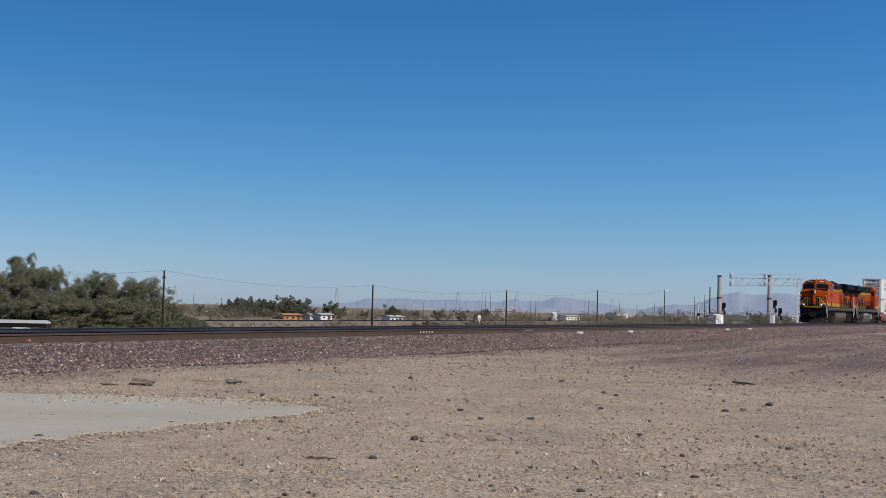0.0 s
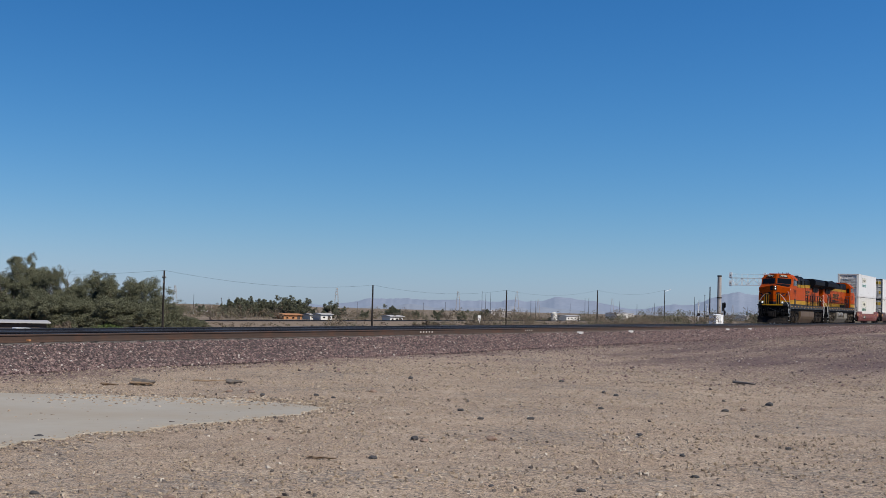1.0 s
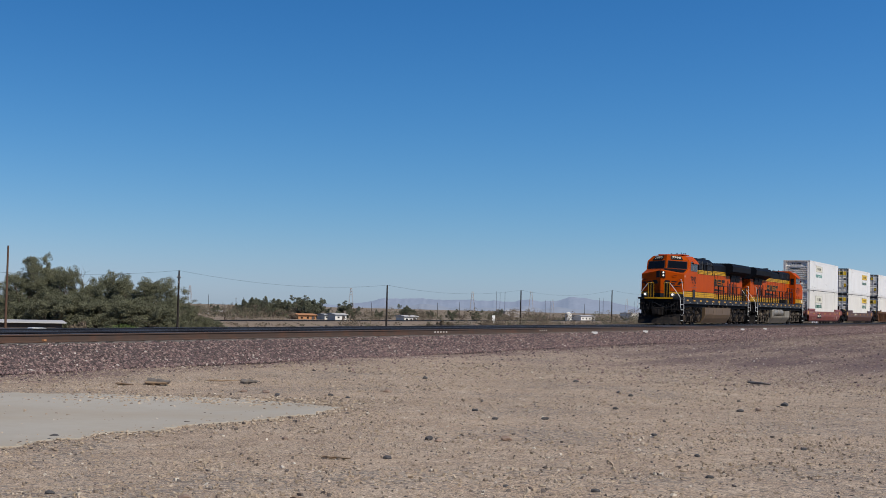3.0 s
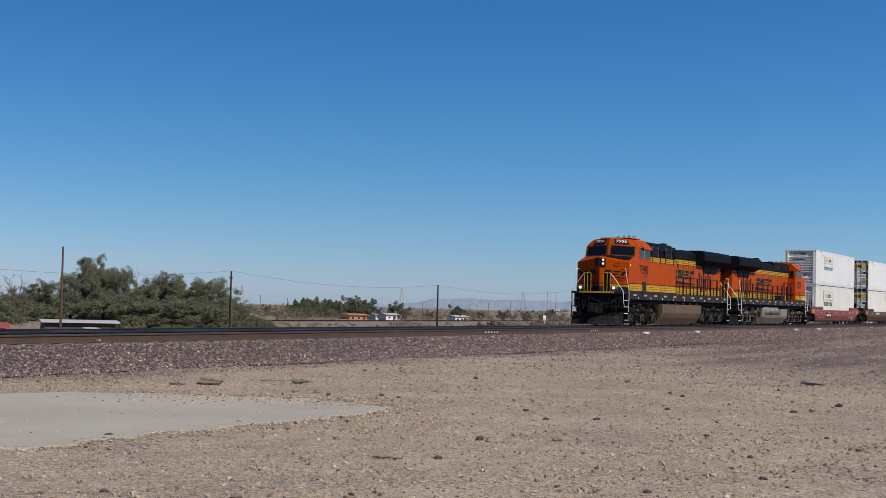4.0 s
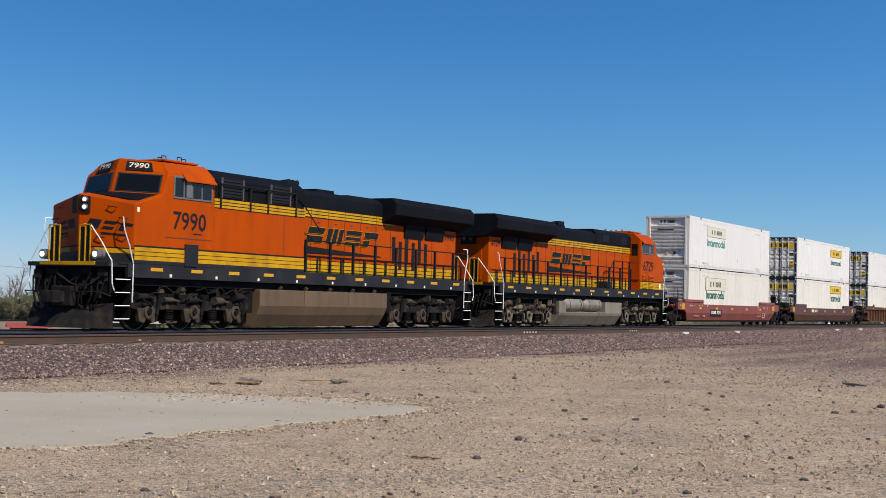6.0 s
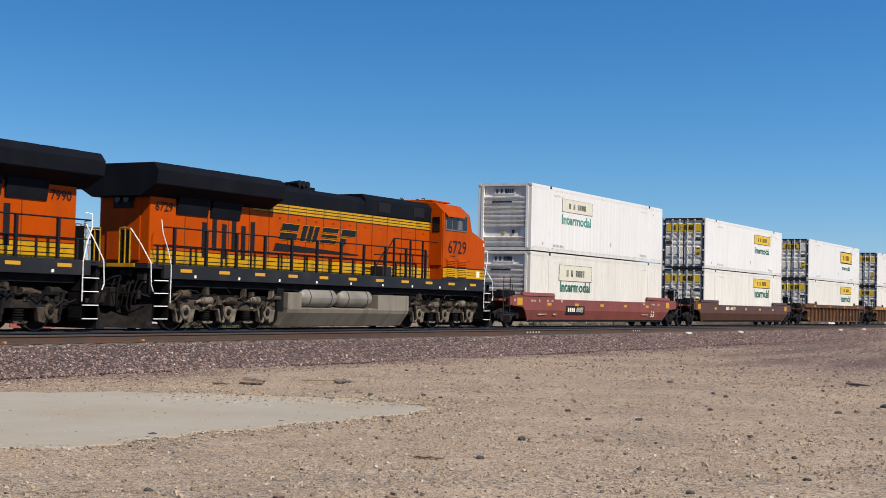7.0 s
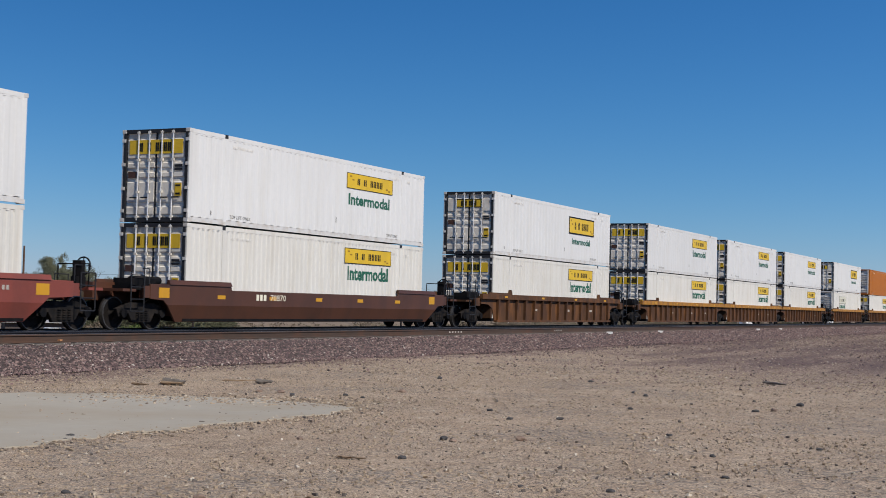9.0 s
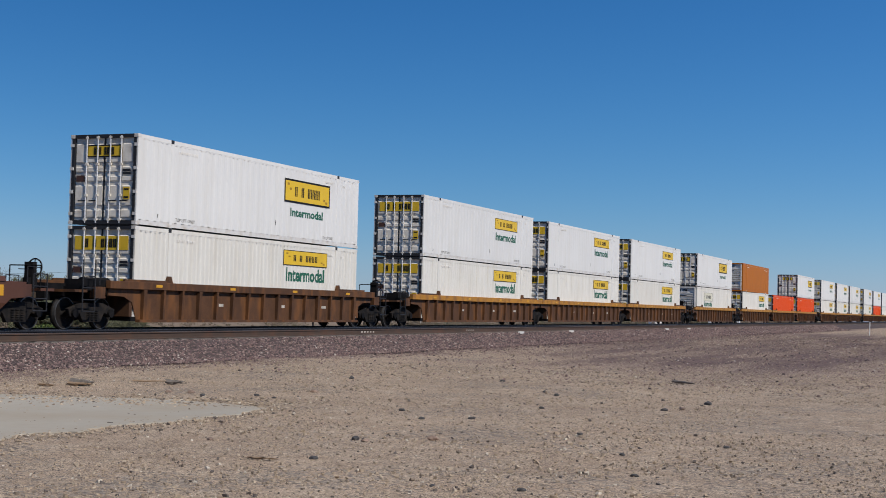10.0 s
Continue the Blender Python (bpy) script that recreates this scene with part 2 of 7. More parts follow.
def stone_mat(name, stops, rough=0.9):
    """Loose stones, each of its own tone picked from a few rock colours."""
    m = bpy.data.materials.new(name)
    m.use_nodes = True
    n, l = m.node_tree.nodes, m.node_tree.links
    b = n["Principled BSDF"]
    geo = n.new("ShaderNodeNewGeometry")
    ramp = n.new("ShaderNodeValToRGB")
    ramp.color_ramp.interpolation = "CONSTANT"
    while len(ramp.color_ramp.elements) < len(stops):
        ramp.color_ramp.elements.new(0.5)
    for e, (p, c) in zip(ramp.color_ramp.elements, stops):
        e.position, e.color = p, (*c, 1)
    l.new(geo.outputs["Random Per Island"], ramp.inputs[0])
    tc = n.new("ShaderNodeTexCoord")
    nz = n.new("ShaderNodeTexNoise")
    nz.inputs["Scale"].default_value = 45
    l.new(tc.outputs["Object"], nz.inputs["Vector"])
    ma = n.new("ShaderNodeMath")
    ma.operation = "MULTIPLY_ADD"
    l.new(nz.outputs["Fac"], ma.inputs[0])
    ma.inputs[1].default_value, ma.inputs[2].default_value = 0.7, 0.65
    vm = n.new("ShaderNodeVectorMath")
    vm.operation = "SCALE"
    l.new(ramp.outputs[0], vm.inputs[0])
    l.new(ma.outputs[0], vm.inputs["Scale"])
    l.new(vm.outputs[0], b.inputs["Base Color"])
    b.inputs["Roughness"].default_value = rough
    return m


M["ballast"] = stone_mat("ballast_stones", [(0, (0.2, 0.132, 0.122)), (0.28, (0.125, 0.08, 0.077)), (0.52, (0.24, 0.168, 0.148)), (0.68, (0.05, 0.036, 0.036)), (0.86, (0.3, 0.222, 0.19)), (0.98, (0.46, 0.41, 0.36))])
M["pebble"] = stone_mat("desert_pebbles", [(0, (0.34, 0.265, 0.185)), (0.35, (0.27, 0.208, 0.145)), (0.58, (0.18, 0.14, 0.106)), (0.7, (0.4, 0.325, 0.24)), (0.87, (0.1, 0.082, 0.07)), (0.95, (0.48, 0.42, 0.34))])


def ground_material():
    """Desert sand with fine grit; reddish-grey spilled ballast beside the line."""
    m = bpy.data.materials.new("desert_sand")
    m.use_nodes = True
    n, l = m.node_tree.nodes, m.node_tree.links
    b = n["Principled BSDF"]
    tc = n.new("ShaderNodeTexCoord")

    def nz(scale, detail=5, rough=0.55):
        x = n.new("ShaderNodeTexNoise")
        x.inputs["Scale"].default_value, x.inputs["Detail"].default_value, x.inputs["Roughness"].default_value = scale, detail, rough
        l.new(tc.outputs["Object"], x.inputs["Vector"])
        return x.outputs["Fac"]

    def rng(src, a, c, lo=0.0, hi=1.0):
        r = n.new("ShaderNodeMapRange")
        for k, val in (("From Min", a), ("From Max", c), ("To Min", lo), ("To Max", hi)):
            r.inputs[k].default_value = val
        l.new(src, r.inputs["Value"])
        return r.outputs[0]

    def mix(f, a, c, kind="MIX"):
        x = n.new("ShaderNodeMix")
        x.data_type, x.blend_type = "RGBA", kind
        for s, val in (("Factor", f), ("A", a), ("B", c)):
            if isinstance(val, tuple):
                x.inputs[s].default_value = (*val, 1)
            elif isinstance(val, float):
                x.inputs[s].default_value = val
            else:
                l.new(val, x.inputs[s])
        return x.outputs["Result"]

    def math_node(op, a, c):
        x = n.new("ShaderNodeMath")
        x.operation = op
        for i, val in enumerate((a, c)):
            if isinstance(val, float):
                x.inputs[i].default_value = val
            else:
                l.new(val, x.inputs[i])
        return x.outputs[0]

    def cells(scale):
        v = n.new("ShaderNodeTexVoronoi")
        v.inputs["Scale"].default_value = scale
        l.new(tc.outputs["Object"], v.inputs["Vector"])
        c = n.new("ShaderNodeSeparateColor")
        l.new(v.outputs["Color"], c.inputs[0])
        return c.outputs

    fine, coarse = cells(70), cells(24)
    sand = mix(rng(nz(0.25), 0.35, 0.65), (0.4, 0.3, 0.211), (0.32, 0.239, 0.17))
    sand = mix(rng(nz(2.2, 6), 0.4, 0.7), sand, (0.43, 0.34, 0.25))
    grit = math_node("MULTIPLY", rng(fine[0], 0.0, 1.0, 0.52, 1.42), rng(coarse[0], 0.0, 1.0, 0.84, 1.15))
    grit = math_node("MULTIPLY", grit, rng(nz(150, 2), 0.3, 0.7, 0.85, 1.15))
    shade = n.new("ShaderNodeVectorMath")
    shade.operation = "SCALE"
    l.new(sand, shade.inputs[0])
    l.new(grit, shade.inputs["Scale"])
    sand = shade.outputs[0]
    # patches of grey gravel among the grit, and single dark chips
    patch = math_node("MULTIPLY", rng(nz(0.42, 4), 0.48, 0.68), 0.55)
    sand = mix(rng(math_node("SUBTRACT", patch, coarse[1]), -0.02, 0.02), sand, mix(coarse[2], (0.14, 0.115, 0.095), (0.36, 0.3, 0.235)))
    dark = math_node("MULTIPLY", rng(fine[1], 0.87, 0.9), rng(nz(0.7), 0.36, 0.55))
    sand = mix(dark, sand, (0.085, 0.07, 0.062))
    sx = n.new("ShaderNodeSeparateXYZ")
    l.new(tc.outputs["Object"], sx.inputs[0])
    px, py = sx.outputs["X"], sx.outputs["Y"]
    # ballast spilled at the foot of the bank and over the crossing farther along
    foot = rng(math_node("ADD", py, rng(nz(0.22, 6), 0.3, 0.7, -1.5, 1.5)), 17.2, 20.2)
    side = math_node("ADD", math_node("SUBTRACT", py, math_node("MULTIPLY", px, 0.36)), rng(nz(0.16, 6), 0.3, 0.7, -4.0, 4.0))
    lobe = math_node("MULTIPLY", rng(side, 3.5, -3.0), math_node("MULTIPLY", rng(px, 29.0, 45.0), rng(px, 150.0, 120.0)))
    run = n.new("ShaderNodeMapping")
    run.inputs["Scale"].default_value = (0.05, 0.42, 1.0)
    l.new(tc.outputs["Object"], run.inputs[0])
    streak = n.new("ShaderNodeTexNoise")
    streak.inputs["Scale"].default_value, streak.inputs["Detail"].default_value = 1.0, 5
    l.new(run.outputs[0], streak.inputs["Vector"])
    lobe = math_node("MULTIPLY", lobe, rng(streak.outputs["Fac"], 0.4, 0.58, 0.45, 1.0))
    spill = math_node("MULTIPLY", math_node("MAXIMUM", foot, math_node("MULTIPLY", lobe, 1.0)), rng(py, 32.0, 30.0))
    stone = mix(coarse[2], (0.075, 0.05, 0.046), (0.215, 0.15, 0.13))
    stone = mix(rng(fine[2], 0.0, 1.0, 0.0, 0.6), stone, (0.13, 0.09, 0.08))
    col = mix(rng(math_node("SUBTRACT", math_node("MULTIPLY", spill, 1.05), coarse[1]), -0.04, 0.04), sand, stone)
    # dry grass and brown soil over the plain beyond the line
    plain = math_node("MULTIPLY", rng(py, 36.0, 70.0), rng(nz(0.035, 6), 0.36, 0.6, 0.35, 0.9))
    col = mix(plain, col, mix(rng(nz(0.2, 5), 0.35, 0.65), (0.17, 0.13, 0.088), (0.1, 0.085, 0.055)))
    l.new(col, b.inputs["Base Color"])
    b.inputs["Roughness"].default_value = 0.95
    b.inputs["Specular IOR Level"].default_value = 0.2
    bp = n.new("ShaderNodeBump")
    bp.inputs["Strength"].default_value, bp.inputs["Distance"].default_value = 0.55, 0.02
    l.new(math_node("ADD", math_node("ADD", math_node("MULTIPLY", fine[0], 0.35), math_node("MULTIPLY", coarse[0], 0.5)), nz(9, 6)), bp.inputs["Height"])
    l.new(bp.outputs[0], b.inputs["Normal"])
    return m


M["ground"] = ground_material()


# ---- mesh building ----
class Geo:
    """Collects vertices and faces of one part."""

    stretch, lift = 1.0, 0.0   # height factor and offset of the vehicle body under construction

    def __init__(self, ox=0.0):
        self.v, self.f, self.ox = [], [], ox

    def add(self, verts, faces):
        k = len(self.v)
        self.v += [(x + self.ox, y, z * Geo.stretch + Geo.lift) for x, y, z in verts]
        self.f += [tuple(i + k for i in q) for q in faces]
        return self

    def box(self, x0, x1, y0, y1, z0, z1):
        return self.add([(x, y, z) for x in (x0, x1) for y in (y0, y1) for z in (z0, z1)],
                        [(0, 1, 3, 2), (4, 6, 7, 5), (0, 4, 5, 1), (2, 3, 7, 6), (0, 2, 6, 4), (1, 5, 7, 3)])

    def prism(self, pts, a0, a1, axis="y"):
        """Outline pts, pushed from a0 to a1 along an axis: (x, z) for y, (y, z) for x, (x, y) for z."""
        n = len(pts)
        put = {"y": lambda p, a: (p[0], a, p[1]), "x": lambda p, a: (a, p[0], p[1]), "z": lambda p, a: (p[0], p[1], a)}[axis]
        vs = [put(p, a0) for p in pts] + [put(p, a1) for p in pts]
        fs = [tuple(range(n)), tuple(range(2 * n - 1, n - 1, -1))] + [(i, i + n, (i + 1) % n + n, (i + 1) % n) for i in range(n)]
        return self.add(vs, fs)

    def sheet(self, rows):
        """A skin through rows of points of equal count."""
        w = len(rows[0])
        return self.add([p for r in rows for p in r], [(j * w + i, j * w + i + 1, (j + 1) * w + i + 1, (j + 1) * w + i) for j in range(len(rows) - 1) for i in range(w - 1)])

    def cyl(self, p0, p1, r, n=12, r1=None, caps=True):
        p0, p1 = Vector(p0), Vector(p1)
        d = (p1 - p0).normalized()
        u = d.cross(Vector((0, 0, 1)) if abs(d.z) < 0.9 else Vector((1, 0, 0))).normalized()
        w = d.cross(u)
        r1 = r if r1 is None else r1
        vs = [tuple(c + (u * math.cos(a) + w * math.sin(a)) * rad) for c, rad in ((p0, r), (p1, r1)) for a in [2 * math.pi * i / n for i in range(n)]]
        fs = [(i, (i + 1) % n, (i + 1) % n + n, i + n) for i in range(n)]
        if caps:
            fs += [tuple(range(n - 1, -1, -1)), tuple(range(n, 2 * n))]
        return self.add(vs, fs)

    def tube(self, pts, r, n=6):
        for a, c in zip(pts[:-1], pts[1:]):
            self.cyl(a, c, r, n)
        return self

    def disc_stack(self, cx, cz, rings, n=24):
        """A body of revolution about a Y axis; rings of (y, radius)."""
        rows = [[(cx + math.cos(2 * math.pi * i / n) * r, y, cz + math.sin(2 * math.pi * i / n) * r) for i in range(n + 1)] for y, r in rings]
        return self.sheet(rows)


def part(name, geo, material, parent=None, label="", smooth=False, bevel=0.0):
    """Links the collected geometry as one mesh object under a thing or part."""
    me = bpy.data.meshes.new(name)
    me.from_pydata(geo.v, [], geo.f)
    bm = bmesh.new()
    bm.from_mesh(me)
    bmesh.ops.recalc_face_normals(bm, faces=bm.faces)
    bm.to_mesh(me)
    bm.free()
    me.materials.append(material)
    if smooth:
        me.polygons.foreach_set("use_smooth", [True] * len(me.polygons))
    ob = new(name, me)
    ob.parent = parent.parent if parent and parent.parent and parent.parent.parent else parent
    if bevel:
        mod = ob.modifiers.new("edge", "BEVEL")
        mod.width, mod.segments, mod.limit_method = bevel, 2, "ANGLE"
    if label:
        ob["label"] = label
    return ob


def thing(name, label, category, group="", m=None):
    ob = new(name)
    ob.empty_display_size = 0.1
    if m is not None:
        ob.matrix_basis = m
    return tagged(ob, label, category, group)


def raw(name, verts, faces, material, parent=None, smooth=False):
    """A large mesh straight from arrays."""
    me = bpy.data.meshes.new(name)
    me.from_pydata(verts, [], faces)
    me.materials.append(material)
    if smooth:
        me.polygons.foreach_set("use_smooth", [True] * len(me.polygons))
    ob = new(name, me)
    ob.parent = parent.parent if parent and parent.parent and parent.parent.parent else parent
    return ob


LETTERS = {}
for body in ("7990", "6729", "Intermodal", "TOP LIFT ONLY", "890955", "70870", "53"):
    cu = bpy.data.curves.new("letters", "FONT")
    cu.body, cu.resolution_u, cu.offset = body, 2, 0.032 if body == "Intermodal" else 0.012 if body in ("7990", "6729") else 0.0
    tmp = new("letters", cu)
    bpy.context.view_layer.update()
    LETTERS[body] = bpy.data.meshes.new_from_object(tmp.evaluated_get(bpy.context.evaluated_depsgraph_get()))
    bpy.data.objects.remove(tmp)
    bpy.data.curves.remove(cu)


def words(name, body, x0, x1, z0, z1, y, material, parent, side=-1, slant=0.0):
    """Lettering that fills a box on a side wall facing -Y (side -1) or +Y (side 1)."""
    me = LETTERS[body].copy()
    co = np.empty(len(me.vertices) * 3)
    me.vertices.foreach_get("co", co)
    co = co.reshape(-1, 3)
    lo, hi = co.min(0), co.max(0)
    u, w = (co[:, 0] - lo[0]) / (hi[0] - lo[0]), (co[:, 1] - lo[1]) / (hi[1] - lo[1])
    xs = x0 + u * (x1 - x0) if side < 0 else x1 - u * (x1 - x0)
    pts = np.stack([xs - side * slant * w, np.full(len(u), y), (z0 + w * (z1 - z0)) * Geo.stretch + Geo.lift], 1)
    me.vertices.foreach_set("co", pts.ravel())
    me.update()
    me.materials.clear()
    me.materials.append(material)
    ob = new(name, me)
    ob.parent = parent.parent if parent and parent.parent and parent.parent.parent else parent
    return ob

# ---- the ground and the tracks ----
NEAR_Y, MAIN_Y, FAR_Y = 21.95, 26.995, 133.0
MAIN_Z = -0.1   # rail head of the train's track
FAR_Z = -2.5


def step(x, a, b):
    t = min(1.0, max(0.0, (x - a) / (b - a)))
    return t * t * (3 - 2 * t)


def ground_z(x, y):
    """Height of the desert floor: flat beside the line, falling away beyond it."""
    r = math.hypot(x, y)
    pad = step(math.hypot((x - 13.8) / 5.6, (y - 13.2) / 4.2), 1.25, 0.9)
    z = -0.74 + 0.05 * noise.noise(Vector((x * 0.13, y * 0.13, 0))) * step(r, 200, 60)
    z += 0.025 * noise.noise(Vector((x * 0.6, y * 0.6, 3))) * step(r, 90, 30)
    z += 0.22 * step(x, 45, 110) * step(y, 8, 18) * step(40, 32, 0) * (1 - step(y, 24, 30))
    z -= step(y, 33, 115) * (4.0 - 1.2 * step(x, 170, 330))
    z -= 0.0055 * max(0.0, r - 260) * step(y, 30, 120) * (1 - 0.55 * step(r, 700, 3000))
    z += 0.5 * noise.noise(Vector((x * 0.02, y * 0.02, 7))) * step(y, 60, 140)
    return z * (1 - pad) - 0.745 * pad


def axis(*runs):
    out = []
    for a, b, d in runs:
        k = max(1, round((b - a) / d))
        out += [a + (b - a) * i / k for i in range(k)]
    return out + [runs[-1][1]]


def make_ground():
    xs = axis((-2500, -100, 400), (-100, 0, 12), (0, 50, 0.5), (50, 120, 1.5), (120, 420, 10), (420, 1000, 40), (1000, 4700, 185))
    ys = axis((-2500, -60, 400), (-60, 4, 6), (4, 20, 0.4), (20, 36, 2), (36, 160, 6), (160, 600, 25), (600, 2000, 100), (2000, 4700, 270))
    w = len(xs)
    vs = [(x, y, ground_z(x, y)) for y in ys for x in xs]
    fs = [(j * w + i, j * w + i + 1, (j + 1) * w + i + 1, (j + 1) * w + i) for j in range(len(ys) - 1) for i in range(w - 1)]
    tagged(raw("ground", vs, fs, M["ground"], smooth=True), "dry sandy desert ground strewn with grit and pebbles", "ground", kind="structure")


X_FROM, X_TO = -160.0, 900.0


def rail_profile(yc, z0=0.0):
    """Rail section from head to foot."""
    h = [(0.036, -0.003), (0.037, -0.036), (0.012, -0.052), (0.009, -0.15), (0.075, -0.172), (0.075, -0.188)]
    return [(yc + a, z0 + b) for a, b in h] + [(yc - a, z0 + b) for a, b in reversed(h)]


def make_track(name, yc, z0, side_mat, x0, x1, label, tie_step=0.61):
    t = thing(name, label, "railway track")
    t["kind"] = "structure"
    for s in (-1, 1):
        r = part("rail", Geo().prism(rail_profile(yc + s * 0.7525, z0), x0, x1, "x"), side_mat if s < 0 else M["dark_rail"], t)
        part("running_surface", Geo().box(x0, x1, yc + s * 0.7525 - 0.033, yc + s * 0.7525 + 0.033, z0 - 0.004, z0), M["railtop"], r, "polished steel rail head")
    g, c = Geo(), Geo()
    for k in range(int((x1 - x0) / tie_step)):
        x = x0 + k * tie_step
        g.box(x, x + 0.24, yc - 1.29, yc + 1.29, z0 - 0.36, z0 - 0.19)
        if yc > NEAR_Y and -5 < x < 160:
            for s in (-1, 1):
                y = yc + s * 0.7525
                c.box(x + 0.09, x + 0.15, y - 0.11, y - 0.03, z0 - 0.178, z0 - 0.14)
    part("ties", g, M["tie"], t)["kind"] = "stuff"
    part("rail_clips", c, side_mat, t)["kind"] = "stuff"
    return t


def make_bed(name, outline, x0, x1, label, bed_mat):
    """Ballast bed: an uneven bank swept along the line."""
    xs = axis((x0, 0, 8), (0, 120, 0.8), (120, 300, 4), (300, x1, 30))
    rows = []
    for x in xs:
        rows.append([(x, y + (0.16 if i < 1 else 0.03) * noise.noise(Vector((x * 0.35, i * 3.1, 1))), z + (0.012 * noise.noise(Vector((x * 0.8, y * 2, 5))) if 0 < i < len(outline) - 1 else 0))
                     for i, (y, z) in enumerate(outline)])
    ob = part(name, Geo().sheet(rows), bed_mat, None, smooth=True)
    tagged(ob, label, "ballast bed", kind="structure")


# bed far darker than its stones: shade of the gaps is in the colour
M["bed"] = mat("gap_shade_ballast", (0.05, 0.036, 0.033), 0.95, 0, 0.15, 0.8, 0.4, bump=1.0, bscale=22, dirt=(0.19, 0.135, 0.12), dirt_amount=0.8, dirt_scale=19)


M["far_bed"] = mat("sandy_bank", (0.19, 0.145, 0.105), 0.95, 0, 0.2, 0.3, 0.2, bump=0.6, bscale=3, dirt=(0.1, 0.08, 0.065), dirt_amount=0.7, dirt_scale=0.3)


def scatter(name, material, count, spot, size, label, category, flat=0.6, seed=1, kind="stuff", parent=None, coarse=False):
    """Many small broken stones in one mesh; spot() gives a place on a surface, size() a radius."""
    rng = np.random.default_rng(seed)
    t = (1 + 5 ** 0.5) / 2
    base = np.array([(-1, t, 0), (1, t, 0), (-1, -t, 0), (1, -t, 0), (0, -1, t), (0, 1, t), (0, -1, -t), (0, 1, -t), (t, 0, -1), (t, 0, 1), (-t, 0, -1), (-t, 0, 1)]) / 1.9
    tri = np.array([(0, 11, 5), (0, 5, 1), (0, 1, 7), (0, 7, 10), (0, 10, 11), (1, 5, 9), (5, 11, 4), (11, 10, 2), (10, 7, 6), (7, 1, 8),
                    (3, 9, 4), (3, 4, 2), (3, 2, 6), (3, 6, 8), (3, 8, 9), (4, 9, 5), (2, 4, 11), (6, 2, 10), (8, 6, 7), (9, 8, 1)])
    if coarse:
        base = np.array([(x, y, z) for x in (-1, 1) for y in (-1, 1) for z in (-1, 1)]) * 0.66
        tri = np.array([(0, 1, 3), (0, 3, 2), (4, 6, 7), (4, 7, 5), (0, 4, 5), (0, 5, 1), (2, 3, 7), (2, 7, 6), (0, 2, 6), (0, 6, 4), (1, 5, 7), (1, 7, 3)])
    nv = len(base)
    at = np.array([spot(rng) for _ in range(count)])
    s = np.array([size(rng, x, y) for x, y, _ in at])
    p = base[None] * rng.uniform(0.5, 1.25, (count, nv, 1)) * np.stack([s * rng.uniform(0.8, 1.5, count), s * rng.uniform(0.7, 1.2, count), s * rng.uniform(0.7, 1.1, count) * flat], 1)[:, None]
    if coarse:
        # broken stones lie tipped over
        b = rng.normal(0, 0.55, count)
        c, d = np.cos(b)[:, None], np.sin(b)[:, None]
        p = np.stack([p[..., 0] * c - p[..., 2] * d, p[..., 1], p[..., 0] * d + p[..., 2] * c], 2)
    a = rng.uniform(0, 6.28, count)
    c, d = np.cos(a)[:, None], np.sin(a)[:, None]
    q = np.stack([p[..., 0] * c - p[..., 1] * d, p[..., 0] * d + p[..., 1] * c, p[..., 2] + (s * flat * 0.35)[:, None]], 2) + at[:, None]
    faces = tri[None] + nv * np.arange(count)[:, None, None]
    ob = raw(name, q.reshape(-1, 3).tolist(), faces.reshape(-1, 3).tolist(), material, parent)
    return tagged(ob, label, category, kind=kind)


make_ground()
SHOULDER = [(19.15, -0.78), (19.5, -0.66), (20.5, -0.235), (20.75, -0.215), (23.2, -0.215), (23.9, -0.36), (24.9, -0.4), (25.7, -0.315), (28.4, -0.315), (30.2, -0.95), (31.0, -1.3)]
make_bed("ballast_bed", SHOULDER, X_FROM, X_TO, "reddish-grey crushed stone ballast bank under two tracks", M["bed"])
make_track("near_track", NEAR_Y, 0.0, M["rust_rail"], X_FROM, X_TO, "empty railway track with rusty brown rails on ballast")
make_track("main_track", MAIN_Y, MAIN_Z, M["dark_rail"], X_FROM, X_TO, "railway track with dark worn rails carrying the train")
FAR_BANK = [(FAR_Y - 9, FAR_Z - 2.6), (FAR_Y - 3.2, FAR_Z - 0.5), (FAR_Y - 2.0, FAR_Z - 0.2), (FAR_Y + 2, FAR_Z - 0.2), (FAR_Y + 8, FAR_Z - 3)]
make_bed("far_ballast_bed", FAR_BANK, 60, X_TO, "sandy ballast bank of a distant track", M["far_bed"])
make_track("far_track", FAR_Y, FAR_Z, M["dark_rail"], 60, X_TO, "distant railway track with dark rails on a low bank", 0.61)

# ---- locomotives ----
LOCO_LEN = 22.3


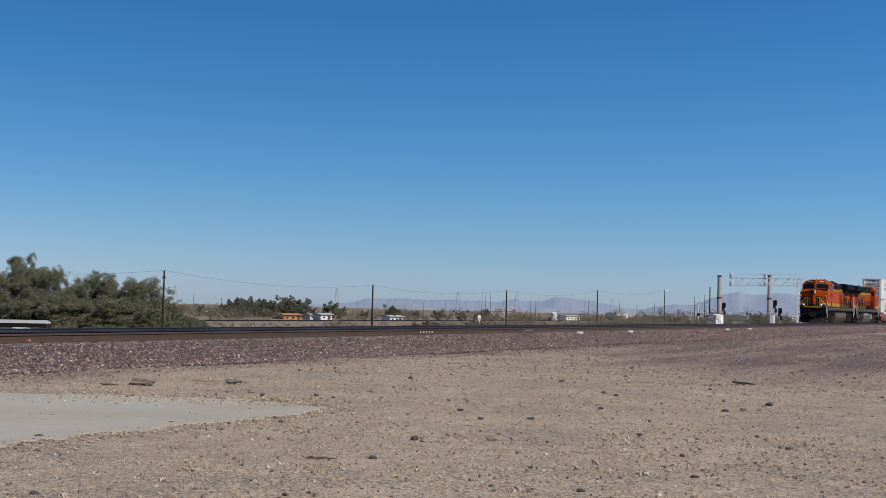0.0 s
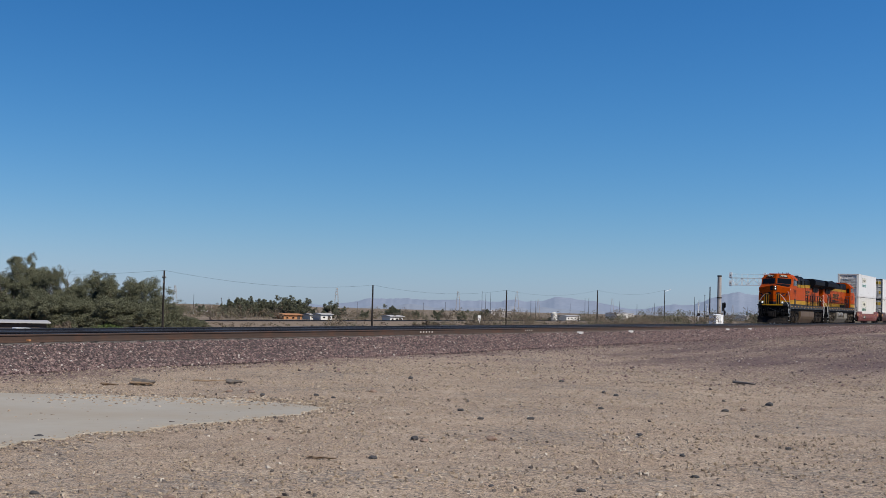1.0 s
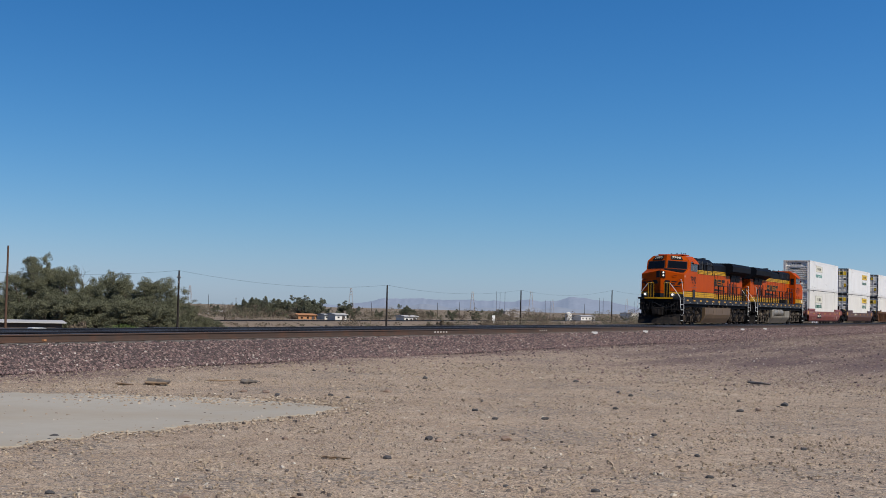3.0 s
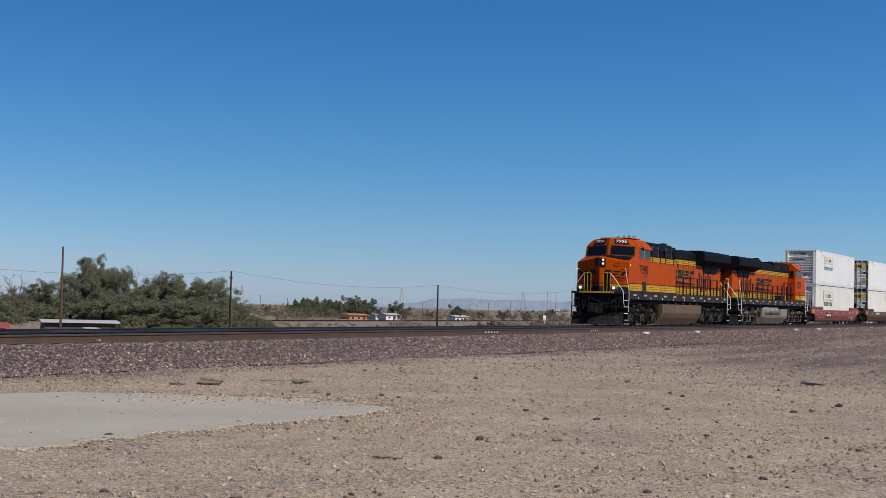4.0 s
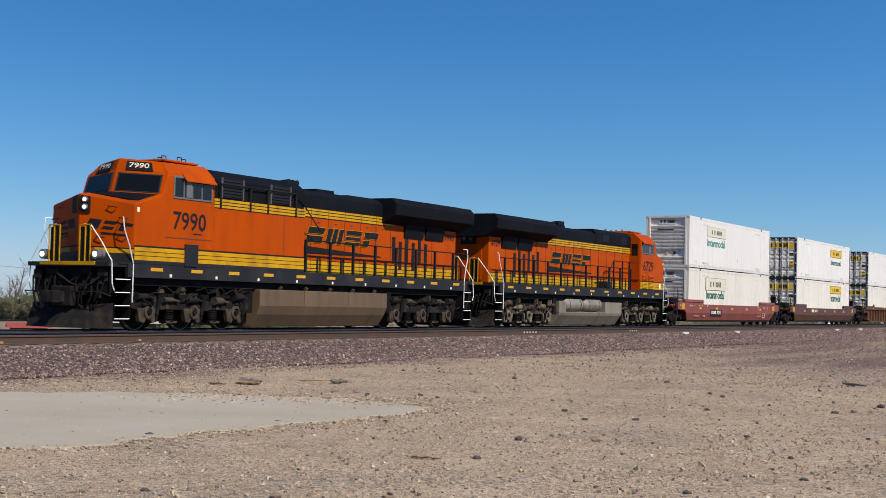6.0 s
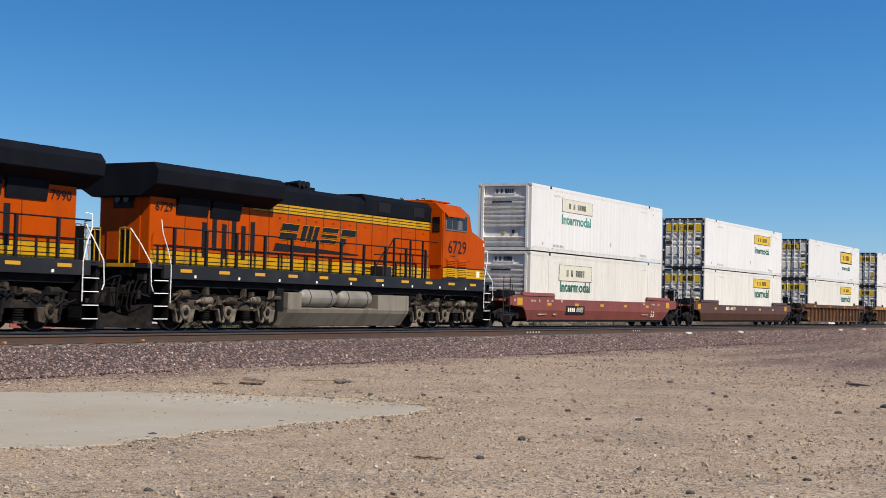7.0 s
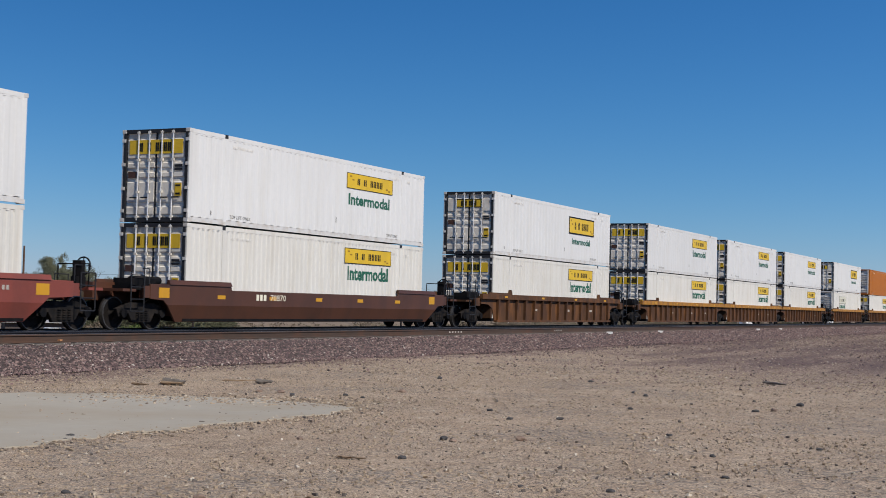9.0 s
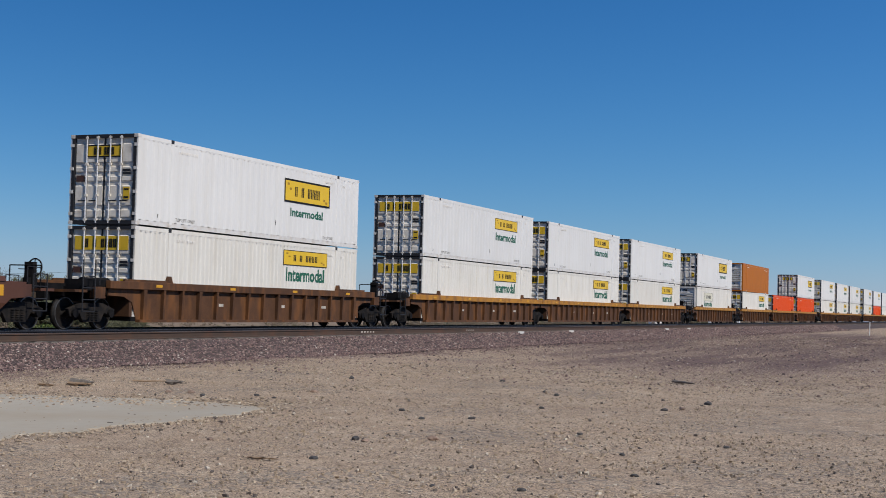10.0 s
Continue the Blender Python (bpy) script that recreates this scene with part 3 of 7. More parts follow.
def wheelset(parent, x, y_half, r, name="wheelset"):
    """Two flanged wheels on an axle, about its own centre so that it can roll."""
    ws = part(name, Geo().cyl((0, -y_half, 0), (0, y_half, 0), 0.09, 12), M["wheel"], parent)
    for s in (-1, 1):
        g = Geo().disc_stack(0, 0, [(s * 0.665, 0.1), (s * 0.665, r + 0.025), (s * 0.70, r + 0.02), (s * 0.715, r), (s * 0.80, r - 0.005), (s * 0.80, r - 0.07), (s * 0.765, r - 0.09),
                                    (s * 0.75, 0.2), (s * 0.81, 0.14), (s * 0.81, 0.0)], 28)
        for k in range(6):
            a = k * math.pi / 3
            g.box(math.cos(a) * 0.22 - 0.03, math.cos(a) * 0.22 + 0.03, s * 0.75 - 0.012, s * 0.75 + 0.012, math.sin(a) * 0.22 - 0.03, math.sin(a) * 0.22 + 0.03)
        w = part("wheel", g, M["wheel"], ws, smooth=False)
        part("tread", Geo().disc_stack(0, 0, [(s * 0.716, r + 0.001), (s * 0.80, r - 0.004), (s * 0.802, r - 0.03)], 28), M["tread"], w, "polished steel tread")
    ws.location = (x, 0, r)
    return ws


def loco_truck(parent, xc, ox, cast, frame_mat):
    """Three-axle truck: cast side frames with journals, springs, brake gear."""
    # black motor-sized blocks added to stand for the shade between the side frames
    for dx in (-1.45, 0.45, 2.4):
        part("traction_motor", Geo(ox).box(xc + dx - 0.75, xc + dx, -0.6, 0.6, 0.22, 0.85), M["black"], parent, bevel=0.06)
    part("truck_bolster", Geo(ox).box(xc - 2.5, xc + 2.5, -1.1, 1.1, 0.72, 1.0), M["black"], parent)
    for s in (-1, 1):
        beam = [(-2.62, 0.6), (-2.45, 0.56), (2.45, 0.56), (2.62, 0.6), (2.62, 0.78), (2.2, 0.86), (1.3, 0.84), (1.0, 0.76), (0.6, 0.84), (-0.6, 0.84), (-1.0, 0.76), (-1.3, 0.84), (-2.2, 0.86), (-2.62, 0.78)]
        f = part("truck_frame", Geo(ox).prism([(xc + u, z) for u, z in beam], s * 1.16, s * 1.27), frame_mat, parent, "dusty brown cast truck side frame", bevel=0.02)
        for dx in (-1.95, 0, 1.95):
            x = xc + dx
            ped = [(-0.46, 0.6), (-0.4, 0.42), (-0.36, 0.24), (-0.16, 0.2), (-0.1, 0.3), (0.1, 0.3), (0.16, 0.2), (0.36, 0.24), (0.4, 0.42), (0.46, 0.6)]
            part("pedestal", Geo(ox).prism([(x + u, z) for u, z in ped], s * 1.15, s * 1.3), cast, f, bevel=0.02)
            j = Geo(ox).disc_stack(x, 0.5, [(s * 1.28, 0.2), (s * 1.33, 0.2), (s * 1.345, 0.17), (s * 1.345, 0.12), (s * 1.31, 0.1), (s * 1.31, 0.0)], 18)
            part("journal_box", j, cast, f)
            part("axle_cap", Geo(ox).cyl((x, s * 1.3, 0.5), (x, s * 1.36, 0.5), 0.075, 12), M["black"], f)
            part("damper", Geo(ox).cyl((x + 0.3, s * 1.33, 0.42), (x + 0.42, s * 1.33, 0.95), 0.055, 10).cyl((x + 0.3, s * 1.33, 0.3), (x + 0.3, s * 1.33, 0.45), 0.035, 8), M["black"], f)
        for dx in (-1.0, 0.95):
            x = xc + dx
            sp = Geo(ox)
            for k in range(5):
                sp.cyl((x, s * 1.2, 0.26 + k * 0.062), (x, s * 1.2, 0.295 + k * 0.062), 0.15 - 0.012 * (k % 2), 14)
            part("spring", sp, M["black"], f)
            part("spring_seat", Geo(ox).prism([(x - 0.2, 0.2), (x + 0.2, 0.2), (x + 0.25, 0.26), (x - 0.25, 0.26)], s * 1.05, s * 1.32), cast, f)
        # brake cylinders, tanks, brackets and pipes over the frame
        rg = random.Random(int(xc * 10) + (5 if s > 0 else 0))
        for k in range(5):
            x = xc - 2.2 + k * 1.08 + rg.uniform(-0.12, 0.12)
            z = rg.uniform(0.82, 1.0)
            r = rg.uniform(0.07, 0.125)
            b = Geo(ox).cyl((x - 0.22, s * 1.34, z), (x + 0.12, s * 1.34, z), r, 16)
            b.cyl((x + 0.12, s * 1.34, z), (x + 0.2, s * 1.34, z), r * 0.7, 14).cyl((x + 0.2, s * 1.34, z), (x + 0.42, s * 1.34, z - 0.04), 0.04, 8)
            b.cyl((x - 0.25, s * 1.34, z), (x - 0.22, s * 1.34, z), r * 1.12, 16).box(x - 0.08, x + 0.06, s * 1.2, s * 1.3, z - 0.24, z)
            part("brake_cylinder", b, cast if k % 2 else frame_mat, f)
        for k in range(9):
            x, z = xc + rg.uniform(-2.5, 2.4), rg.uniform(0.62, 1.15)
            w, h = rg.uniform(0.05, 0.13), rg.uniform(0.05, 0.12)
            part("bracket", Geo(ox).prism([(x - w, z - h), (x + w, z - h), (x + w * 0.6, z + h), (x - w * 0.6, z + h)], s * 1.22, s * rg.uniform(1.3, 1.4)), frame_mat if k % 3 else cast, f)
        for k in range(8):
            x, z = xc - 2.5 + k * 0.62, rg.uniform(0.8, 1.15)
            pts = [(x, s * 1.36, z)]
            for q in range(4):
                pts.append((pts[-1][0] + rg.uniform(0.08, 0.3), s * rg.uniform(1.34, 1.42), min(1.2, max(0.55, pts[-1][2] + rg.uniform(-0.18, 0.16)))))
            part("air_pipe", Geo(ox).tube(pts, rg.uniform(0.014, 0.028)), frame_mat if k % 2 else M["black"], f)
        for dx in (-2.5, -0.55, 0.55, 1.4, 2.5, -1.4):
            x = xc + dx
            part("brake_shoe", Geo(ox).prism([(x - 0.05, 0.28), (x + 0.05, 0.28), (x + 0.08, 0.6), (x - 0.02, 0.62)], s * 0.72, s * 0.95), M["black"], f)
    part("pipe_run", Geo(ox).tube([(xc - 2.7, -1.2, 1.22), (xc - 0.5, -1.24, 1.26), (xc + 2.7, -1.2, 1.22)], 0.03).tube([(xc - 2.7, 1.2, 1.22), (xc + 2.7, 1.2, 1.22)], 0.03), M["black"], parent)


def slanted(geo, x0, x1, z0, z1, y, t, slant, side):
    """A leaning block lying on a side wall."""
    k = -side * slant
    geo.add([(x0, y, z0), (x1, y, z0), (x1 + k, y, z1), (x0 + k, y, z1), (x0, y + side * t, z0), (x1, y + side * t, z0), (x1 + k, y + side * t, z1), (x0 + k, y + side * t, z1)],
            [(0, 1, 2, 3), (4, 5, 6, 7), (0, 1, 5, 4), (1, 2, 6, 5), (2, 3, 7, 6), (3, 0, 4, 7)])


def locomotive(name, number, label, horn_x):
    """Wide-nosed road diesel; leading end at -X, left side at -Y; the sides differ as on the real type."""
    ox = -LOCO_LEN / 2
    Geo.stretch = 1.036
    L = thing(name, label, "locomotive", "locomotives")
    G = lambda: Geo(ox)
    tank_mat = M["tank"] if number == "7990" else M["grey_tank"]
    # frame and sills
    part("underframe", G().box(1.2, 21.1, -0.8, 0.8, 0.75, 1.34), M["black"], L)
    part("sill_web", G().box(1.7, 20.6, -1.3, 1.3, 1.2, 1.42), M["black"], L)
    for s in (-1, 1):
        sill = part("side_sill", G().box(1.45, 20.95, s * 1.38, s * 1.5, 1.4, 1.77), M["sill"], L, "charcoal side sill", bevel=0.01)
        for k in range(11):
            x = 2.35 + k * 1.74
            part("reflector", G().box(x, x + 0.5, s * 1.5, s * 1.505, 1.585, 1.675), M["reflect"], sill, "yellow reflector strip")
        for k in range(9):
            x = 3.15 + k * 2.05
            part("stencil_plate", G().box(x, x + 0.09, s * 1.5, s * 1.504, 1.44, 1.52), M["cream"], sill)
    part("walkway", G().box(1.1, 21.2, -1.48, 1.48, 1.74, 1.78), M["sill"], L)
    # fuel tank
    xa, xb = 7.45, 14.95
    tk = part("fuel_tank", G().prism([(-1.47, 1.2), (-1.47, 0.72), (-1.36, 0.46), (-1.1, 0.1), (1.1, 0.1), (1.42, 0.52), (1.47, 0.66), (0.85, 0.72), (0.8, 1.2)], xa, xb, "x"), tank_mat, L, "dusty steel fuel tank", bevel=0.02)
    for a, b in ((xa, 9.55), (14.2, xb)):
        part("tank_end", G().box(a, b, 0.82, 1.46, 0.6, 1.14), tank_mat, tk, bevel=0.02)
    for a, b in ((9.75, 11.85), (11.98, 14.1)):
        rows = [[(x, 1.14 + rr * math.cos(2 * math.pi * i / 20), 1.0 + rr * math.sin(2 * math.pi * i / 20)) for i in range(21)]
                for x, rr in ((a, 0.02), (a + 0.03, 0.17), (a + 0.1, 0.25), (a + 0.22, 0.3), (b - 0.22, 0.3), (b - 0.1, 0.25), (b - 0.03, 0.17), (b, 0.02))]
        rs = part("air_reservoir", G().sheet(rows), M["reservoir"], L, "grey air reservoir cylinder", smooth=True)
        for x in (a + 0.45, b - 0.45):
            part("strap", G().cyl((x - 0.02, 1.14, 1.0), (x + 0.02, 1.14, 1.0), 0.308, 20), M["truck"], rs)
    for x in (9.8, 12.4):
        part("seam", G().box(x, x + 0.03, -1.475, -1.465, 0.75, 1.2), M["truck"], tk)
    for k in range(5):
        x = 8.6 + k * 1.4
        part("filler_cap", G().cyl((x, -1.35, 1.18), (x, -1.42, 1.3), 0.07, 10), M["truck"], tk)
    for s in (-1, 1):
        pg = G().tube([(7.0, s * 1.2, 1.25), (10.5, s * 1.25, 1.27), (15.2, s * 1.2, 1.25)], 0.03)
        pg.box(15.05, 15.4, s * 0.95, s * 1.35, 0.55, 1.25)
        pg.box(6.75, 7.35, s * 0.9, s * 1.25, 0.5, 1.2)
        part("piping", pg, M["black"], L)
    # cab and nose, a closed wedge-fronted shell
    W = 1.5
    lev = [(1.65, 1.1, 1.76, 1.76, W), (1.65, 1.1, 3.32, 3.58, W), (2.75, 2.3, 3.64, 3.72, W), (2.96, 2.48, 4.22, 4.3, 1.45), (3.12, 2.62, 4.56, 4.66, 1.16)]
    g = G()
    vs, fs = [], []
    for xs_, xc_, zs_, zc_, w_ in lev:
        vs += [(xs_, -w_, zs_), (xc_, 0, zc_), (xs_, w_, zs_)]
    for i in range(4):
        a = i * 3
        fs += [(a, a + 1, a + 4, a + 3), (a + 1, a + 2, a + 5, a + 4)]
    R = 5.05
    vs += [(R, -W, 1.76), (R, -W, 4.26), (R, -1.12, 4.6), (R, 0, 4.68), (R, 1.12, 4.6), (R, W, 4.26), (R, W, 1.76), (2.95, -W, 4.2), (2.95, W, 4.2)]
    fs += [(0, 3, 6, 22, 16, 15), (6, 9, 22), (22, 9, 12, 17, 16), (12, 13, 18, 17), (13, 14, 19, 18), (14, 11, 23, 20, 19), (8, 23, 11), (2, 21, 20, 23, 8, 5), (15, 16, 17, 18, 19, 20, 21), (0, 15, 21, 2, 1)]
    cab = part("cab", g.add(vs, fs), M["orange"], L, "orange wide-nose crew cab", bevel=0.03)

    def on_front(name, u0, u1, v0, v1, material, lower, upper, off=0.012, parent=cab, label="", skew=0.0):
        """A plate on a front facet of the -Y half; u runs from centre (0) to side (1), v from lower to upper edge."""
        a0, a1 = Vector((lev[lower][1], 0, lev[lower][3])), Vector((lev[lower][0], -lev[lower][4], lev[lower][2]))
        b0, b1 = Vector((lev[upper][1], 0, lev[upper][3])), Vector((lev[upper][0], -lev[upper][4], lev[upper][2]))

        def at(u, v):
            return (a0 + (a1 - a0) * u) * (1 - v) + (b0 + (b1 - b0) * u) * v

        nrm = (a1 - a0).cross(b0 - a0).normalized()
        nrm = nrm if nrm.x < 0 or nrm.z > 0.9 else -nrm
        for m_ in (1, -1):
            q = [at(u0, v0), at(u1, v0), at(u1 - skew, v1), at(u0 - skew, v1)]
            vv = [tuple(p + nrm * o) for o in (off, -0.03) for p in q]
            vv = [(x, y * m_, z) for x, y, z in vv]
            part(name, G().add(vv, [(0, 1, 2, 3), (4, 5, 6, 7), (0, 1, 5, 4), (1, 2, 6, 5), (2, 3, 7, 6), (3, 0, 4, 7)]), material, parent, label)

    on_front("anti_glare_panel", 0.0, 0.9, 0.3, 1.0, M["hood_black"], 1, 2, 0.006, label="matt black anti-glare panel")
    on_front("windshield_frame", 0.07, 0.93, 0.05, 0.93, M["gasket"], 2, 3, 0.012)
    on_front("windshield", 0.1, 0.9, 0.11, 0.87, M["glass"], 2, 3, 0.02, label="dark windshield glass")
    on_front("number_board", 0.2, 0.74, 0.1, 0.82, M["ink"], 3, 4, 0.03, label="black number board")
    on_front("nose_emblem", 0.12, 0.34, 0.52, 0.66, M["ink"], 0, 1, 0.008, skew=-0.08)
    on_front("nose_emblem", 0.4, 0.6, 0.52, 0.57, M["ink"], 0, 1, 0.008, skew=-0.04)
    on_front("nose_emblem", 0.44, 0.66, 0.61, 0.66, M["ink"], 0, 1, 0.008, skew=-0.04)
    on_front("nose_emblem", 0.7, 0.8, 0.52, 0.66, M["ink"], 0, 1, 0.008, skew=-0.08)
    on_front("nose_emblem", 0.84, 0.95, 0.61, 0.66, M["ink"], 0, 1, 0.008, skew=-0.03)
    on_front("emblem_wedge", 0.4, 0.85, 0.44, 0.475, M["ink"], 0, 1, 0.008)
    on_front("yellow_band", 0.3, 1.0, 0.165, 0.235, M["yellow"], 0, 1, 0.006)
    on_front("band_edge", 0.0, 1.0, 0.235, 0.255, M["ink"], 0, 1, 0.007)
    on_front("nose_skirt", 0.0, 1.0, 0.0, 0.165, M["sill"], 0, 1, 0.006)
    on_front("headlight_box", 0.03, 0.2, 0.74, 0.98, M["ink"], 0, 1, 0.05, label="black headlight housing")
    for k, v in enumerate((3.42, 3.22)):
        x = 1.2
        hl = part("headlight", G().cyl((x + 0.0, -0.17, v), (x - 0.125, -0.2, v), 0.085, 16), M["winframe"], cab, "silver headlight rim")
        part("lamp_glass", G().cyl((x - 0.1, -0.195, v), (x - 0.135, -0.203, v), 0.055, 16), M["lamp"], hl, "lit white headlight")
    for m_ in (-1, 1):
        t = words("road_number", number, -0.3, 0.3, -0.075, 0.075, 0, M["cream"], cab)
        a0, a1 = Vector((lev[3][1], 0, lev[3][3])), Vector((lev[3][0], -lev[3][4], lev[3][2]))
        b0, b1 = Vector((lev[4][1], 0, lev[4][3])), Vector((lev[4][0], -lev[4][4], lev[4][2]))
        mid = ((a0 + (a1 - a0) * 0.47) + (b0 + (b1 - b0) * 0.47)) / 2
        across = (a1 - a0).normalized()
        nrm = across.cross(b0 - a0).normalized()
        nrm = nrm if nrm.x < 0 else -nrm
        mid += nrm * 0.045
        across, nrm, mid = [Vector((q.x, q.y * m_, q.z)) for q in (across, nrm, mid)]
        if m_ < 0:
            across = -across
        mid = mid + Vector((ox, 0, mid.z * (Geo.stretch - 1)))
        up = nrm.cross(across)
        up = up if up.z > 0 else -up
        t.matrix_basis = Matrix(((across.x, -nrm.x, up.x, mid.x), (across.y, -nrm.y, up.y, mid.y), (across.z, -nrm.z, up.z, mid.z), (0, 0, 0, 1)))
    for m_ in (-1, 1):
        for k, (u, z) in enumerate(((0.55, 3.25), (0.75, 2.95), (0.75, 2.5), (0.35, 2.45))):
            x, y = 1.1 + 0.55 * u - 0.02, m_ * 1.5 * u
            part("grab_iron", G().tube([(x, y, z), (x - 0.07, y, z), (x - 0.02, y + m_ * 0.22, z - 0.03), (x + 0.05, y + m_ * 0.22, z - 0.03)], 0.014), M["ink"], cab)
    # cab side windows, awnings, numbers
    for s in (-1, 1):
        fr = part("window_frame", G().box(3.2, 4.92, s * 1.5, s * 1.525, 3.58, 4.2), M["winframe"], cab, "aluminium side window frame", bevel=0.01)
        for a, b in ((3.25, 3.6), (3.66, 4.0), (4.04, 4.4), (4.46, 4.86)):
            part("side_window", G().box(a, b, s * 1.51, s * 1.535, 3.64, 4.15), M["glass"], fr, "dark cab side window")
        part("sliding_sash", G().box(3.72, 3.98, s * 1.535, s * 1.545, 3.64, 4.15), M["winframe"], fr)
        aw = G().prism([(s * 1.46, 4.3), (s * 1.64, 4.1), (s * 1.64, 4.07), (s * 1.48, 4.24)], 3.6, 4.98, "x")
        part("awning", aw, M["orange"], cab, "orange window awning")
        words("road_number", number, ox + 3.22, ox + 4.68, 2.74, 3.24, s * 1.508, M["ink"], cab, s)
        part("number_underline", G().box(4.1, 4.5, s * 1.5, s * 1.507, 2.64, 2.67), M["ink"], cab)
        part("cab_seam", G().box(2.9, 4.95, s * 1.5, s * 1.506, 2.5, 2.525), M["wbrown"], cab)
        part("yellow_band", G().box(1.66, 5.05, s * 1.5, s * 1.508, 1.86, 2.2), M["yellow"], cab)
        part("band_foot", G().box(1.66, 5.05, s * 1.5, s * 1.51, 1.77, 1.86), M["sill"], cab)
        be = part("band_edge", G().box(1.64, 5.05, s * 1.5, s * 1.51, 2.2, 2.245), M["ink"], cab)
        part("band_line", G().box(1.64, 5.05, s * 1.508, s * 1.512, 2.08, 2.095), M["ink"], be)
        part("band_line", G().box(1.64, 5.05, s * 1.508, s * 1.512, 1.97, 1.985), M["ink"], be)
        part("nose_marker", G().box(1.72, 1.82, s * 1.5, s * 1.51, 3.12, 3.24), M["cream"], cab)
    for a in (3.2, 4.1):
        for z0, z1, tone, lab in ((2.26, 2.54, "orange", "orange louvred cab vent"), (1.88, 2.2, "yellow", "yellow louvred cab vent")):
            lv = part("cab_louvre", G().box(a, a + 0.72, 1.5, 1.53, z0, z1), M[tone], cab, lab)
            for k in range(int((z1 - z0) / 0.064)):
                z = z0 + 0.02 + k * 0.064
                part("slat", G().prism([(1.53, z), (1.565, z), (1.53, z + 0.045)], a + 0.04, a + 0.68, "x"), M[tone], lv)
    part("notice_plate", G().box(2.1, 2.35, 1.5, 1.516, 1.92, 2.15), M["cream"], cab, "white notice plate")
    part("step_hatch", G().box(3.75, 4.33, -1.54, -1.5, 1.76, 2.36), M["sill"], cab, "dark step hatch")
    part("roof_panel", G().box(3.5, 5.0, -0.9, 0.9, 4.64, 4.7), M["orange"], cab, bevel=0.02)
    for x, y in ((3.6, -0.7), (3.9, -0.3), (4.3, 0.2), (4.6, -0.6), (4.1, -0.85)):
        part("antenna", G().tube([(x, y, 4.66), (x, y, 4.8), (x + 0.18, y, 4.8), (x + 0.18, y, 4.66)], 0.014), M["ink"], cab)
    # hoods
    hood = part("engine_hood", G().box(5.05, 20.95, -0.93, 0.93, 1.78, 3.95), M["orange"], L, "orange long engine hood", bevel=0.03)
    part("hood_roof", G().prism([(-0.95, 3.86), (-0.95, 4.26), (-0.75, 4.42), (0.75, 4.42), (0.95, 4.26), (0.95, 3.86)], 5.05, 20.96, "x"), M["hood_black"], hood, "black hood roof")
    cabinet = part("equipment_cabinet", G().box(5.05, 9.7, -1.49, -0.9, 1.78, 3.5), M["orange"], L, "orange electrical cabinet", bevel=0.02)
    part("yellow_band", G().box(5.06, 9.7, -1.5, -1.48, 1.86, 2.2), M["yellow"], cabinet)
    part("band_foot", G().box(5.06, 9.7, -1.502, -1.48, 1.77, 1.86), M["sill"], cabinet)
    part("band_edge", G().box(5.06, 9.7, -1.502, -1.48, 2.2, 2.245), M["ink"], cabinet)
    for z in (1.97, 2.08):
        part("band_line", G().box(5.06, 9.7, -1.503, -1.48, z, z + 0.015), M["ink"], cabinet)
    part("yellow_stripe", G().box(5.06, 9.7, -1.496, -1.2, 3.46, 3.72), M["yellow"], cabinet)
    for z in (3.45, 3.54, 3.63):
        part("stripe_line", G().box(5.06, 9.7, -1.5, -1.48, z, z + 0.022), M["ink"], cabinet)
    part("door_seam", G().box(8.55, 8.575, -1.494, -1.48, 2.25, 3.44), M["wbrown"], cabinet)
    blower = part("blower_housing", G().prism([(-1.42, 3.72), (-1.42, 4.3), (-1.1, 4.55), (0.8, 4.55), (0.97, 4.38), (0.97, 3.87)], 5.06, 9.75, "x"), M["hood_black"], L, "black blower housing with louvres", bevel=0.02)
    for s in (-1, 1):
        for x in (5.45, 7.9):
            if s > 0:
                part("inset_panel", G().box(x + 0.2, x + 1.0, 0.96, 0.985, 3.98, 4.32), M["ink"], blower)
                continue
            gr = part("louvre", G().box(x, x + 1.0, s * 1.42, s * 1.45, 3.78, 4.32), M["ink"], blower)
            for k in range(6):
                part("slat", G().box(x + 0.04, x + 0.96, s * 1.45, s * 1.475, 3.82 + k * 0.085, 3.85 + k * 0.085), M["sill"], gr)
            for xx in (x - 0.03, x + 1.0):
                part("louvre_edge", G().box(xx, xx + 0.03, s * 1.42, s * 1.48, 3.76, 4.34), M["winframe"], gr)
    for k, x in enumerate((5.3, 6.75, 7.65, 9.15)):
        part("stanchion", G().box(x, x + 0.07, -1.52, -1.44, 3.45, 4.15), M["ink"], blower)
    part("grab_rail", G().tube([(5.3, -1.52, 4.15), (9.2, -1.52, 4.15), (10.9, -1.3, 3.1)], 0.02), M["ink"], blower)
    for s in (-1, 1):
        x0 = 9.75 if s < 0 else 5.05
        yb = part("yellow_stripe", G().box(x0, 16.2, s * 0.93, s * 0.94, 3.56, 3.86), M["yellow"], hood)
        for z in (3.55, 3.65, 3.75, 3.84):
            part("stripe_line", G().box(x0, 16.2, s * 0.94, s * 0.945, z, z + 0.024), M["ink"], yb)
        yl = part("yellow_band", G().box(x0, 20.9, s * 0.93, s * 0.94, 1.8, 2.2), M["yellow"], hood)
        for z in (1.92, 2.05, 2.18):
            part("band_line", G().box(x0, 20.9, s * 0.94, s * 0.945, z, z + 0.022), M["ink"], yl)
